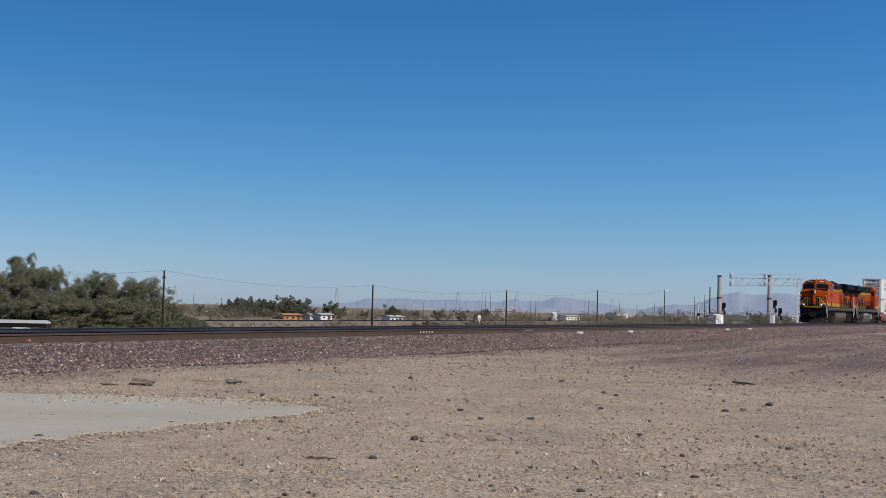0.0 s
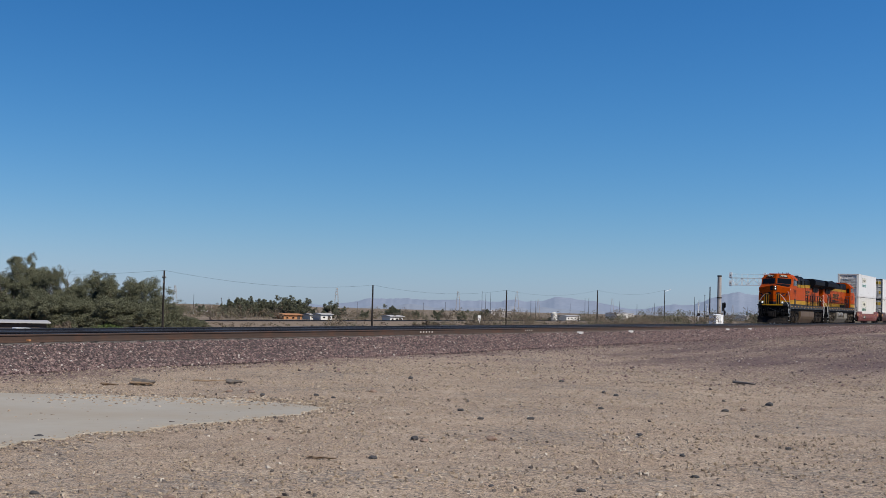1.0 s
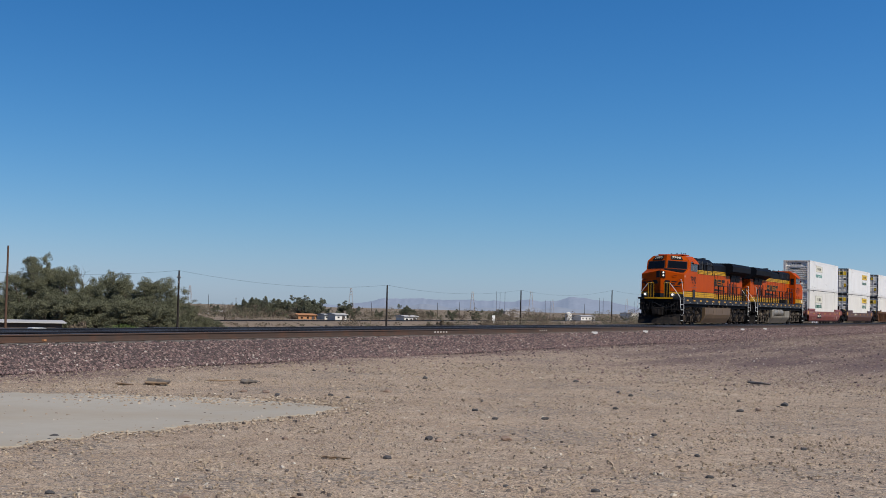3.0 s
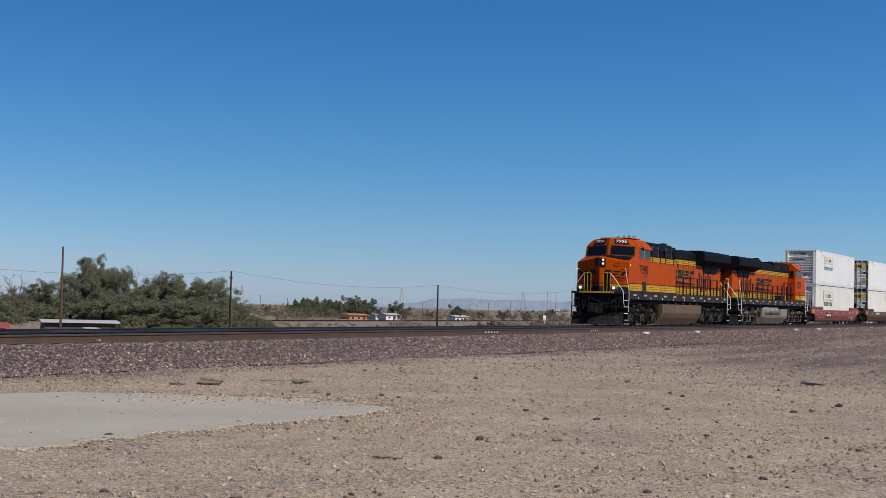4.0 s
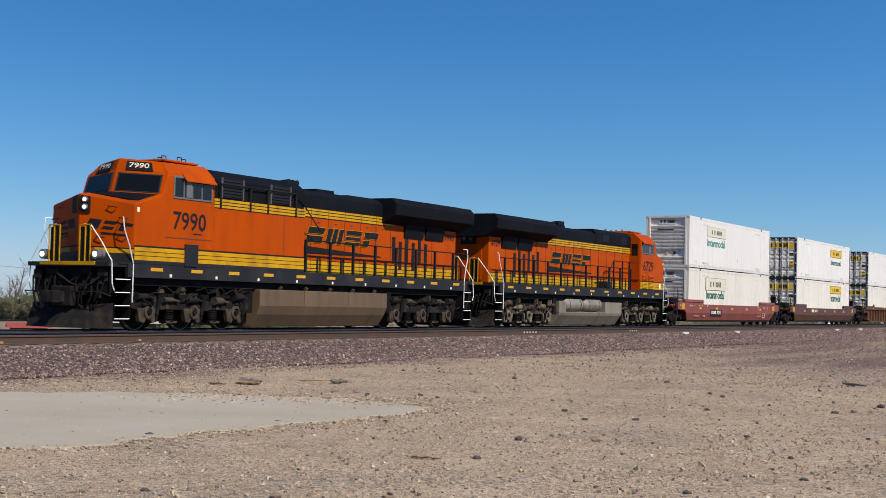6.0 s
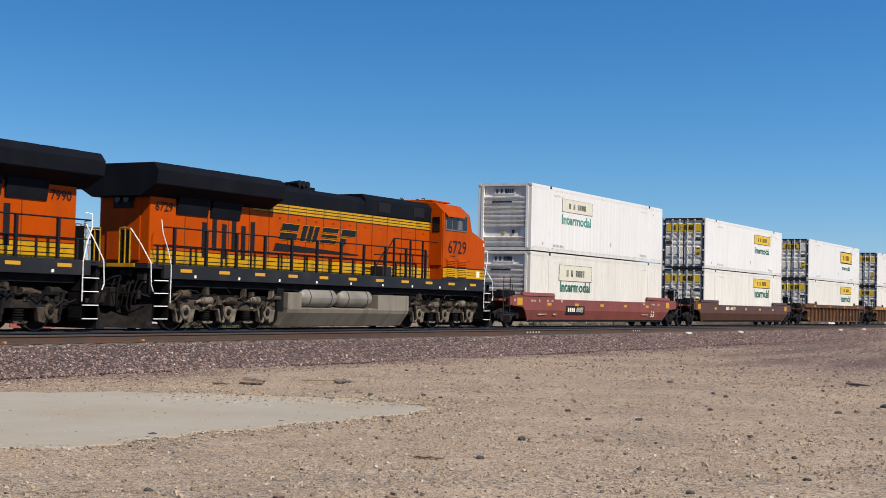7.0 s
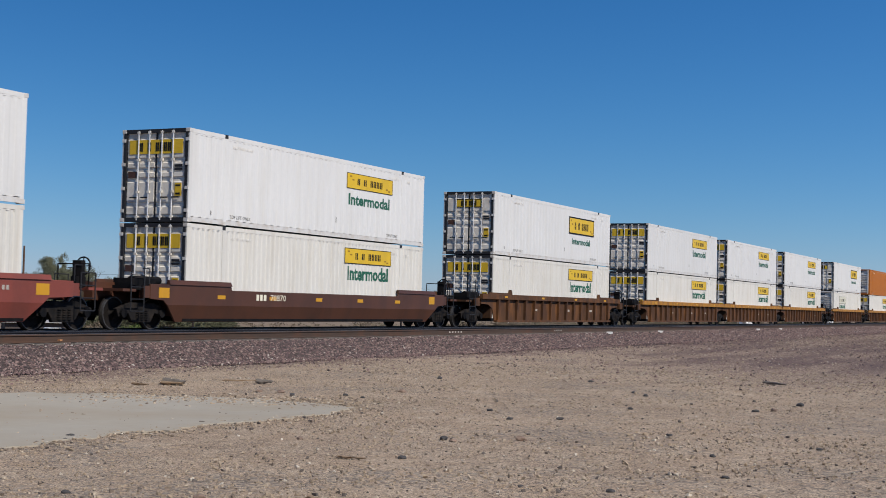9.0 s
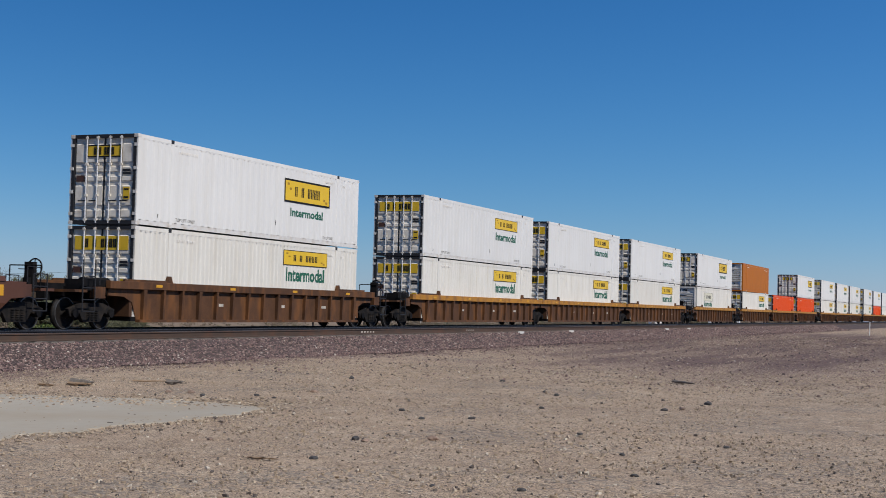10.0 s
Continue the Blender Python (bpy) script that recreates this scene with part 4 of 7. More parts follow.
        for x in [x0 + 0.1 + 1.02 * k for k in range(int((20.8 - x0) / 1.02))]:
            part("door_seam", G().box(x, x + 0.016, s * 0.93, s * 0.946, 1.8, 3.84), M["wbrown"], hood)
            part("latch", G().box(x + 0.4, x + 0.5, s * 0.93, s * 0.95, 3.4, 3.43), M["wbrown"], hood)
        # slanted emblem of plain blocks over a long wedge
        flip = lambda a, b: (a, b) if s < 0 else (25.4 - b, 25.4 - a)
        for k in range(4):
            a, b = flip(10.55 + k * 1.16, 10.55 + k * 1.16 + 0.98)
            sk = 0.2
            left = a if s < 0 else b
            bars = (((0.0, 0.95, 3.05, 3.26), (0.0, 0.95, 2.76, 2.98)), ((0.0, 0.28, 2.76, 3.26), (0.36, 0.62, 2.76, 3.26), (0.7, 0.96, 2.76, 3.26)),
                    ((0.0, 0.95, 3.11, 3.26), (0.0, 0.95, 2.94, 3.04), (0.0, 0.95, 2.76, 2.87)), ((0.0, 0.9, 3.04, 3.26), (0.0, 0.4, 2.76, 2.97)))[k]
            for u0, u1, z0, z1 in bars:
                sh = sk * (z0 - 2.76) / 0.5
                p, q = (left + u0 + sh, left + u1 + sh) if s < 0 else (left - u1 - sh, left - u0 - sh)
                e = G()
                slanted(e, p - 0.014, q + 0.014, z0 - 0.012, z1 + 0.012, s * 0.946, 0.004, sk * (z1 - z0) / 0.5, s)
                em = part("emblem_edge", e, M["yellow"], hood)
                e = G()
                slanted(e, p, q, z0, z1, s * 0.951, 0.004, sk * (z1 - z0) / 0.5, s)
                part("emblem_block", e, M["ink"], em)
        a, b = flip(10.3, 15.3)
        tip, butt = (b, a) if s < 0 else (a, b)
        wv = [(butt, 2.4), (butt + (0.1 if s < 0 else -0.1), 2.64), (tip, 2.47), (tip, 2.44)]
        part("emblem_wedge", G().prism(wv, s * 0.946, s * 0.95), M["ink"], hood)
    # radiator wings, rear grilles
    rad = part("radiator_wing", G().prism([(-0.9, 3.6), (-1.5, 3.92), (-1.54, 4.3), (-1.36, 4.5), (1.36, 4.5), (1.54, 4.3), (1.5, 3.92), (0.9, 3.6)], 15.35, 21.35, "x"), M["hood_black"], L, "black overhanging radiator wing", bevel=0.02)
    tops = G()
    for k in range(7):
        tops.box(15.9 + k * 0.72, 16.5 + k * 0.72, -1.1, 1.1, 4.5, 4.54)
    part("radiator_screen", tops, M["hood_black"], rad)
    for s in (-1, 1):
        for k, (a, b) in enumerate(((16.9, 18.3), (18.45, 19.85))):
            part("screen_panel", G().prism([(s * 0.93, 3.2), (s * 0.97, 3.2), (s * 1.06, 3.72), (s * 0.93, 3.72)], a, b, "x"), M["hood_black"], hood)
        for k in range(6):
            x = 16.1 + k * 0.47
            part("door_vent", G().box(x, x + 0.2, s * 0.93, s * 0.95, 2.05 if k % 2 else 2.3, 3.05 if k % 2 else 3.2), M["ink"], hood)
    part("rear_face", G().box(20.95, 20.99, -0.6, 0.6, 1.9, 3.5), M["orange"], hood)
    for y in (-0.16, 0.16):
        part("rear_headlight", G().cyl((20.99, y, 3.55), (21.1, y, 3.55), 0.1, 14), M["glass"], hood)
    part("headlight_box", G().box(20.96, 21.04, -0.35, 0.35, 3.3, 3.72), M["ink"], hood)
    for s in (-1, 1):
        words("road_number", number, ox + 20.0, ox + 20.75, 3.25, 3.5, s * 0.948, M["ink"], hood, s)
    # roof fittings
    part("exhaust_stack", G().box(12.0, 13.1, -0.35, 0.35, 4.42, 4.57).box(11.9, 13.2, -0.42, 0.42, 4.4, 4.45), M["hood_black"], L, bevel=0.02)
    horn = part("horn", G().box(horn_x - 0.05, horn_x + 0.55, -0.06, 0.06, 4.35, 4.64), M["ink"], L, "black air horn with three pairs of bells")
    for k in range(3):
        hx = horn_x + k * 0.24
        for sy in (-1, 1):
            part("bell", G().cyl((hx, sy * 0.04, 4.62), (hx, sy * 0.22, 4.62), 0.04, 8).cyl((hx, sy * 0.2, 4.62), (hx, sy * 0.62, 4.6), 0.05, 10, 0.11), M["ink"], horn)
    part("roof_hatch", G().box(13.4, 15.2, -0.7, 0.7, 4.41, 4.46), M["hood_black"], L)
    # walkway rails
    for s in (-1, 1):
        x0 = 9.85 if s < 0 else 6.3
        xs = [x0 + k * 1.42 for k in range(int((20.9 - x0) / 1.42) + 1)]
        for x in xs:
            part("handrail_post", G().box(x - 0.045, x + 0.045, s * 1.42, s * 1.49, 1.76, 2.78), M["ink"], L)
            part("handrail_stub", G().box(x + 0.66, x + 0.72, s * 1.43, s * 1.47, 1.76, 2.3), M["ink"], L)
        part("handrail", G().tube([(xs[0], s * 1.455, 2.78), (20.95, s * 1.455, 2.78)], 0.022).tube([(xs[0], s * 1.455, 2.3), (20.95, s * 1.455, 2.3)], 0.018), M["ink"], L)
    part("cab_step_box", G().box(8.7, 9.3, 0.95, 1.45, 1.78, 2.12), M["sill"], L, "dark walkway step box", bevel=0.01)
    rr = G().tube([(5.4, 1.46, 3.1), (8.6, 1.46, 3.1), (9.2, 1.46, 2.5), (9.9, 1.46, 2.5)], 0.022)
    for x in (6.5, 7.4, 8.55):
        rr.box(x, x + 0.06, 1.43, 1.49, 1.78, 3.1)
    part("cab_handrail", rr, M["ink"], L)
    dr = part("cab_door", G().box(5.06, 5.1, 0.95, 1.45, 2.3, 4.2), M["orange"], L, "orange rear cab door")
    part("door_window", G().box(5.1, 5.115, 1.05, 1.35, 3.5, 4.05), M["glass"], dr)
    # ends: platforms, steps, rails, plough, coupler
    for e in (0, 1):
        fx = (lambda x: x) if e == 0 else (lambda x: LOCO_LEN - x)

        def bx(g, a, b, *rest):
            p, q = sorted((fx(a), fx(b)))
            return g.box(p, q, *rest)

        end = part("end_platform", bx(G(), 0.72, 1.6, -1.45, 1.45, 1.66, 1.77), M["sill"], L)
        part("platform_edge", bx(G(), 0.69, 0.74, -0.98, 0.98, 1.69, 1.785), M["yellow"], end, "yellow platform edge")
        part("end_plate", bx(G(), 0.9, 1.0, -1.35, 1.35, 0.95, 1.66), M["black"], end)
        part("plough", G().add([(fx(x), y, z) for y in (-1.42, 0, 1.42) for x, z in ((1.0, 0.72 if y else 0.62), (0.95 if y else 0.72, 0.72 if y else 0.62), (0.7 if y else 0.25, 0.07), (1.0, 0.07))],
                               [(0, 1, 5, 4), (1, 2, 6, 5), (2, 3, 7, 6), (4, 5, 9, 8), (5, 6, 10, 9), (6, 7, 11, 10), (0, 1, 2, 3), (8, 9, 10, 11), (0, 4, 8, 11, 7, 3)]), M["plough"], end, "black snow plough")
        cp = bx(G(), 0.12, 1.1, -0.13, 0.13, 0.72, 1.0)
        bx(cp, 0.0, 0.28, -0.22, 0.24, 0.7, 1.02)
        part("coupler", cp, M["plough"], end, bevel=0.02)
        rh = random.Random(7 + e)
        for k in range(14):
            y = -1.25 + k * 0.19
            if abs(y) < 0.25:
                continue
            z = rh.uniform(1.25, 1.5)
            hose = part("air_hose", G().tube([(fx(0.9), y, z), (fx(0.76), y + rh.uniform(-0.05, 0.05), z - 0.06), (fx(0.68), y * 0.97 + rh.uniform(-0.1, 0.1), rh.uniform(0.85, 1.1)), (fx(0.7), y * 0.85, rh.uniform(0.5, 0.7))], rh.uniform(0.018, 0.032)), M["black"], end)
            part("glad_hand", bx(G(), 0.84, 0.92, y - 0.045, y + 0.045, z - 0.05, z + 0.05), M["truck"] if k % 2 else M["plough"], hose)
        for k, (y, z, w, h) in enumerate(((-1.15, 1.5, 0.14, 0.1), (-0.6, 1.52, 0.2, 0.08), (0.6, 1.52, 0.2, 0.08), (1.15, 1.45, 0.14, 0.12), (-0.45, 1.05, 0.1, 0.16), (0.45, 1.05, 0.1, 0.16), (-0.95, 0.95, 0.12, 0.12), (0.95, 0.95, 0.12, 0.12))):
            part("bracket", bx(G(), 0.78, 0.92, y - w, y + w, z - h, z + h), M["plough"], end, bevel=0.02)
        part("draft_gear", bx(G(), 0.5, 0.95, -0.36, 0.36, 0.62, 1.14), M["plough"], end, bevel=0.03)
        part("mu_cable", G().tube([(fx(0.82), -1.1, 1.42), (fx(0.66), -0.9, 1.2), (fx(0.62), -0.55, 1.12), (fx(0.64), -0.2, 1.22), (fx(0.7), 0.2, 1.4), (fx(0.82), 0.5, 1.48)], 0.024), M["sill"], end, "thick jumper cable")
        part("mu_hose", G().tube([(fx(0.88), -0.3, 1.45), (fx(0.72), -0.1, 1.25), (fx(0.7), 0.25, 1.2), (fx(0.86), 0.5, 1.4)], 0.02), M["black"], end)
        for s in (-1, 1):
            st = G()
            p0, p1 = 0.98, 1.62
            bx(st, p0, p1, s * 0.98, s * 1.0, 0.28, 1.74)
            bx(st, p1 - 0.02, p1, s * 0.98, s * 1.46, 0.28, 1.74)
            bx(st, p0, p0 + 0.02, s * 0.98, s * 1.46, 0.28, 0.7)
            sw = part("step_well", st, M["black"], end, "black step well")
            for z in (0.3, 0.64, 0.98, 1.32):
                tr = part("tread", bx(G(), p0, p1, s * 1.0, s * 1.46, z, z + 0.03), M["black"], sw)
                part("tread_edge", bx(G(), p0 + 0.02, p1 - 0.04, s * 1.46, s * 1.472, z + 0.01, z + 0.032), M["white"], sw, "white step edge")
            part("handrail", G().tube([(fx(1.64), s * 1.5, 0.75), (fx(1.64), s * 1.5, 1.75), (fx(1.5), s * 1.48, 2.2), (fx(1.3), s * 1.46, 2.62), (fx(1.28), s * 1.42, 2.95), (fx(1.4), s * 1.3, 2.97)], 0.0145), M["white"], end, "white grab handrail")
            part("handrail", G().tube([(fx(0.92), s * 1.5, 1.05), (fx(0.84), s * 1.5, 1.2), (fx(0.84), s * 1.46, 1.8), (fx(0.82), s * 1.1, 2.3), (fx(0.78), s * 0.75, 2.72), (fx(0.78), s * 0.5, 2.75)], 0.0145), M["white"], end, "white grab handrail")
            rl = G()
            for y in (0.36, 0.56, 0.74):
                bx(rl, 0.76, 0.79, s * y - 0.011, s * y + 0.011, 1.78, 2.74)
            bx(rl, 0.76, 0.79, s * 0.35, s * 0.76, 2.72, 2.75)
            part("end_railing", rl, M["yellow"], end, "yellow end railing")
            # added black sheet that darkens the gaps between the yellow posts
            part("railing_panel", bx(G(), 0.8, 0.83, s * 0.36, s * 0.72, 1.8, 2.68), M["ink"], end)
            if e == 0:
                dh = part("ditch_light_housing", G().cyl((1.0, s * 0.95, 1.97), (0.74, s * 0.95, 1.97), 0.13, 16), M["winframe"], end)
                part("ditch_light", G().cyl((0.74, s * 0.95, 1.97), (0.715, s * 0.95, 1.97), 0.075, 16), M["lamp"], dh, "lit ditch light")
        part("uncoupling_lever", G().tube([(fx(0.8), -1.5, 0.9), (fx(0.55), -1.3, 1.0), (fx(0.5), 1.3, 1.0), (fx(0.8), 1.5, 0.9)], 0.018), M["plough"], end)
    for xc in (4.5, 17.8):
        loco_truck(L, xc, ox, *((M["truck"], M["plough"]) if number == "7990" else (M["pale_truck"], M["truck"])))
    Geo.stretch = 1.0
    return L, [wheelset(L, ox + xc + dx, 1.15, 0.533) for xc in (4.5, 17.8) for dx in (-1.95, 0, 1.95)]

# ---- containers ----
M["stencil"] = mat("worn_white_stencil", (0.4, 0.36, 0.31), 0.7, 0, 0.3, 4, 0.2)
M["cend"] = mat("grey_end_wall_paint", (0.69, 0.665, 0.62), 0.55, 0, 0.08, 1, 0.05, dirt=(0.3, 0.26, 0.2), dirt_amount=0.45, dirt_scale=2, dirt_stretch=(2, 2, 0.4))
CL, CW, CH = 16.154, 1.295, 2.896


def wave_side(y, s, depth, pitch, z0, z1, x0, x1):
    """Corrugated side skin between two heights."""
    pts, x = [(x0, 0.0)], x0
    while x + pitch < x1:
        pts += [(x + pitch * 0.38, 0.0), (x + pitch * 0.5, -depth), (x + pitch * 0.88, -depth), (x + pitch, 0.0)]
        x += pitch
    pts.append((x1, 0.0))
    return Geo().sheet([[(px, y + s * d, z) for px, d in pts] for z in (z0, z1)])


def on_waves(ob, s, depth, pitch):
    """Lays flat lettering onto the corrugated skin."""
    bm = bmesh.new()
    bm.from_mesh(ob.data)
    lo, hi = min(v.co.x for v in bm.verts), max(v.co.x for v in bm.verts)
    k = 0
    while 0.15 + k * pitch < hi:
        for f in (0.38, 0.5, 0.88, 1.0):
            x = 0.15 + (k + f) * pitch
            if lo < x < hi:
                bmesh.ops.bisect_plane(bm, geom=bm.verts[:] + bm.edges[:] + bm.faces[:], plane_co=(x, 0, 0), plane_no=(1, 0, 0))
        k += 1
    for v in bm.verts:
        u = ((v.co.x - 0.15) / pitch) % 1.0
        v.co.y = s * (CW + 0.002 - depth * float(np.interp(u, [0, 0.38, 0.5, 0.88, 1.0], [0, 0, 1, 1, 0])))
    bm.to_mesh(ob.data)
    bm.free()


def letter_blocks(place, count, skip):
    """A row of plain bold bars in place of company lettering; place(u0, u1, v0, v1) adds a bar."""
    for k in range(count):
        if k not in skip:
            place(k / count, (k + 0.3) / count, 0, 1)
            place((k + 0.45) / count, (k + 0.75) / count, 0, 1)


def side_sign(parent, x0, x1, z0, z1, s, y, film, border, letter):
    """Company sign: a framed plate with a plain band of bars for its lettering."""
    a, b = (x0, x1) if s < 0 else (CL - x1, CL - x0)
    p = part("sign", Geo().box(a, b, y, y + s * 0.006, z0, z1), M[film], parent, "yellow framed company sign" if film == "csign" else "sun-bleached company sign")
    t = border
    f = Geo().box(a, b, y, y + s * 0.01, z1 - t, z1).box(a, b, y, y + s * 0.01, z0, z0 + t).box(a, a + t, y, y + s * 0.01, z0, z1).box(b - t, b, y, y + s * 0.01, z0, z1)
    part("sign_border", f, M["ink"], p)
    w, h = b - a, z1 - z0
    def bar(u0, u1, v0, v1):
        c0, c1 = a + w * (0.22 + 0.56 * u0), a + w * (0.22 + 0.56 * u1)
        part("letter_bar", Geo().box(c0, c1, y, y + s * 0.009, z0 + h * (0.28 + 0.42 * v0), z0 + h * (0.28 + 0.42 * v1)), M[letter], p)

    letter_blocks(bar, 8, (1, 3))
    for k, (u, v) in enumerate(((0.08, 0.78), (0.13, 0.58), (0.87, 0.3), (0.92, 0.2))):
        q = Geo().box(a + w * u - w * 0.022, a + w * u + w * 0.022, y, y + s * 0.008, z0 + h * v - h * 0.05, z0 + h * v + h * 0.05)
        part("ornament_bar", q, M["cold"] if film == "cfaded" else M["sign_dark"], p)


def container(name, label, skin, front, corrugated, sign, lettering, group="containers", rail="crail"):
    """53-foot high-cube box; leading end at x = 0. front: door, wall. sign: (x0, x1, z0, z1, film, border) or None."""
    C = thing(name, label, "container", group)
    d, pitch = (0.014, 0.27) if corrugated else (0.006, 0.41)
    for s in (-1, 1):
        part("side_wall", wave_side(s * (CW - 0.004), s, d, pitch, 0.16, CH - 0.12, 0.15, CL - 0.12), M[skin], C)
        part("top_rail", Geo().box(0.1, CL - 0.1, s * (CW - 0.07), s * (CW - 0.002), CH - 0.13, CH - 0.005), M[skin], C)
        part("bottom_rail", Geo().box(0.1, CL - 0.1, s * (CW - 0.07), s * (CW - 0.004), 0.02, 0.18), M[rail], C)
        rv = Geo()
        for k in range(60):
            x = 0.3 + k * 0.262
            rv.box(x, x + 0.09, s * CW - s * 0.01, s * (CW + 0.003), CH - 0.17, CH - 0.155)
        part("rivet_row", rv, M["crail"], C)["kind"] = "stuff"
        for x in (0.02, CL - 0.2):
            part("corner_post", Geo().box(x, x + 0.16, s * (CW - 0.16), s * CW, 0.12, CH - 0.1), M[skin], C, bevel=0.012)
        for x in (1.9, CL - 2.05):
            part("lift_post", Geo().box(x, x + 0.15, s * (CW - 0.06), s * (CW + 0.002), 0.02, CH - 0.02), M[skin], C)
            for z in (0.0, CH - 0.12):
                part("corner_casting", Geo().box(x - 0.02, x + 0.16, s * (CW - 0.16), s * (CW + 0.006), z - 0.004, z + 0.124), M["gasket"] if z else M["crail"], C, bevel=0.01)
        for x in (0.0, CL - 0.18):
            for z in (0.0, CH - 0.12):
                part("corner_casting", Geo().box(x, x + 0.18, s * (CW - 0.16), s * (CW + 0.003), z, z + 0.12), M[rail], C, bevel=0.01)
        # small stencils
        for a, b, z, h in ((2.35, 3.6, 2.5, 0.08), (2.2, 2.2, 0, 0), (13.0, 13.9, 2.5, 0.07), (14.6, 14.95, 2.45, 0.1)):
            if h:
                q = Geo()
                n = int((b - a) / 0.1)
                for k in range(n):
                    q.box(a + k * 0.1, a + k * 0.1 + 0.06, s * CW, s * (CW + 0.004), z, z + h)
                part("stencil_row", q, M["cend"], C)["kind"] = "stuff"
        for a, b in ((2.25, 3.45), (12.9, 13.85)):
            x0, x1 = (a, b) if s < 0 else (CL - b, CL - a)
            words("stencil", "TOP LIFT ONLY", x0, x1, 0.24, 0.35, s * (CW + 0.003), M["reservoir"], C, s)
        part("scuff", Geo().box(1.2, 1.23, s * CW, s * (CW + 0.006), 0.3, 0.42).box(9.0, 9.03, s * CW, s * (CW + 0.004), 0.55, 0.75), M["gasket"], C)
        if sign:
            x0, x1, z0, z1, film, border = sign
            side_sign(C, x0, x1, z0, z1, s, s * (CW + 0.003), film, border, "ink")
        if lettering:
            x0, x1, z0, z1, ink = lettering
            a, b = (x0, x1) if s < 0 else (CL - x1, CL - x0)
            on_waves(words("lettering", "Intermodal", a, b, z0, z1, s * CW, M[ink], C, s), s, d, pitch)
    rfg = Geo()
    rows = []
    for k in range(61):
        x = 0.1 + k * (CL - 0.2) / 60
        z = CH - 0.03 - (0.02 if k % 2 else 0)
        rows.append([(x, -CW + 0.05, z), (x, CW - 0.05, z)])
    part("roof", rfg.sheet(rows), M[skin], C)
    part("floor", Geo().box(0.1, CL - 0.1, -CW + 0.05, CW - 0.05, 0.1, 0.16), M["gasket"], C)
    part("rear_wall", Geo().box(CL - 0.08, CL - 0.04, -CW + 0.1, CW - 0.1, 0.1, CH - 0.1), M[skin], C)
    hd = M["gasket"] if front == "door" else M[rail]
    part("end_header", Geo().box(0.01, 0.12, -CW + 0.16, CW - 0.16, CH - 0.12, CH - 0.004), hd, C)
    part("end_sill", Geo().box(0.01, 0.12, -CW + 0.16, CW - 0.16, 0.0, 0.14), hd, C)
    if front == "door":
        for s in (-1, 1):
            part("door_jamb", Geo().box(0.012, 0.1, s * (CW - 0.17), s * (CW - 0.06), 0.1, CH - 0.1), M["gasket"], C)
            prof = [(0.14, 0.1)]
            for a, b in ((0.2, 0.5), (0.58, 1.28), (1.36, 1.58), (1.66, 1.88), (1.96, 2.62)):
                prof += [(a, 0.1), (a + 0.05, 0.045), (b - 0.05, 0.045), (b, 0.1)]
            prof.append((CH - 0.13, 0.1))
            door = part("door", Geo().box(0.08, 0.14, s * 0.03, s * (CW - 0.18), 0.14, CH - 0.12), M["cdoor"], C, "grey ribbed container door")
            for a, b in ((0.05, 0.22), (0.26, 0.62), (0.7, 1.08)):
                q = Geo().sheet([[(x, s * y, z) for z, x in prof] for y in (a, b)])
                q.add([(x, s * a, z) for z, x in prof] + [(0.1, s * a, 0.14)], [tuple(range(len(prof) + 1))])
                q.add([(x, s * b, z) for z, x in prof] + [(0.1, s * b, 0.14)], [tuple(range(len(prof) + 1))])
                part("door_panel", q, M["cdoor"], door)
            for y in (0.24, 0.66):
                rod = part("locking_rod", Geo().cyl((0.015, s * y, 0.05), (0.015, s * y, CH - 0.05), 0.021, 8), M["galv"], door, "galvanised locking rod")
                for z in (0.12, 0.9, 1.9, CH - 0.14):
                    part("rod_guide", Geo().box(-0.005, 0.06, s * y - 0.05, s * y + 0.05, z, z + 0.07), M["cdoor"], rod)
                part("rod_lever", Geo().box(-0.012, 0.012, min(s * y, s * (y + 0.28)), max(s * y, s * (y + 0.28)), 0.74, 0.78), M["gasket"], rod)
            for z in (0.3, 1.0, 1.75, 2.5):
                part("hinge", Geo().box(-0.01, 0.05, s * (CW - 0.14), s * (CW - 0.01), z, z + 0.1), M["crail"], door)
        part("door_gap", Geo().box(0.06, 0.11, -0.03, 0.03, 0.14, CH - 0.12), M["gasket"], C)
        # the black-framed kind has a smaller sign on its doors
        half, zc, zh, rim = (0.66, 2.36, 0.2, 0.04) if sign and sign[5] > 0.05 else (1.02, 2.34, 0.22, 0.0)
        sg = part("door_sign", Geo().box(0.03, 0.04, -half, half, zc - zh, zc + zh), M["csign"], C, "yellow company sign across doors")
        if rim:
            part("sign_border", Geo().box(0.026, 0.036, -half, half, zc - zh, zc - zh + rim).box(0.026, 0.036, -half, half, zc + zh - rim, zc + zh).box(0.026, 0.036, -half, -half + rim, zc - zh, zc + zh).box(0.026, 0.036, half - rim, half, zc - zh, zc + zh), M["ink"], sg)
        def bar(u0, u1, v0, v1):
            y0, y1 = half * (0.6 - 1.2 * u0), half * (0.6 - 1.2 * u1)
            part("letter_bar", Geo().box(0.02, 0.032, y1, y0, zc + zh * (1.24 * v0 - 0.62), zc + zh * (1.24 * v1 - 0.62)), M["ink"], sg)

        letter_blocks(bar, 8, (1, 3))
        pc = part("placard", Geo().box(0.03, 0.042, -1.0, -0.76, 0.8, 1.2), M["csign"], C, "yellow warning placard")
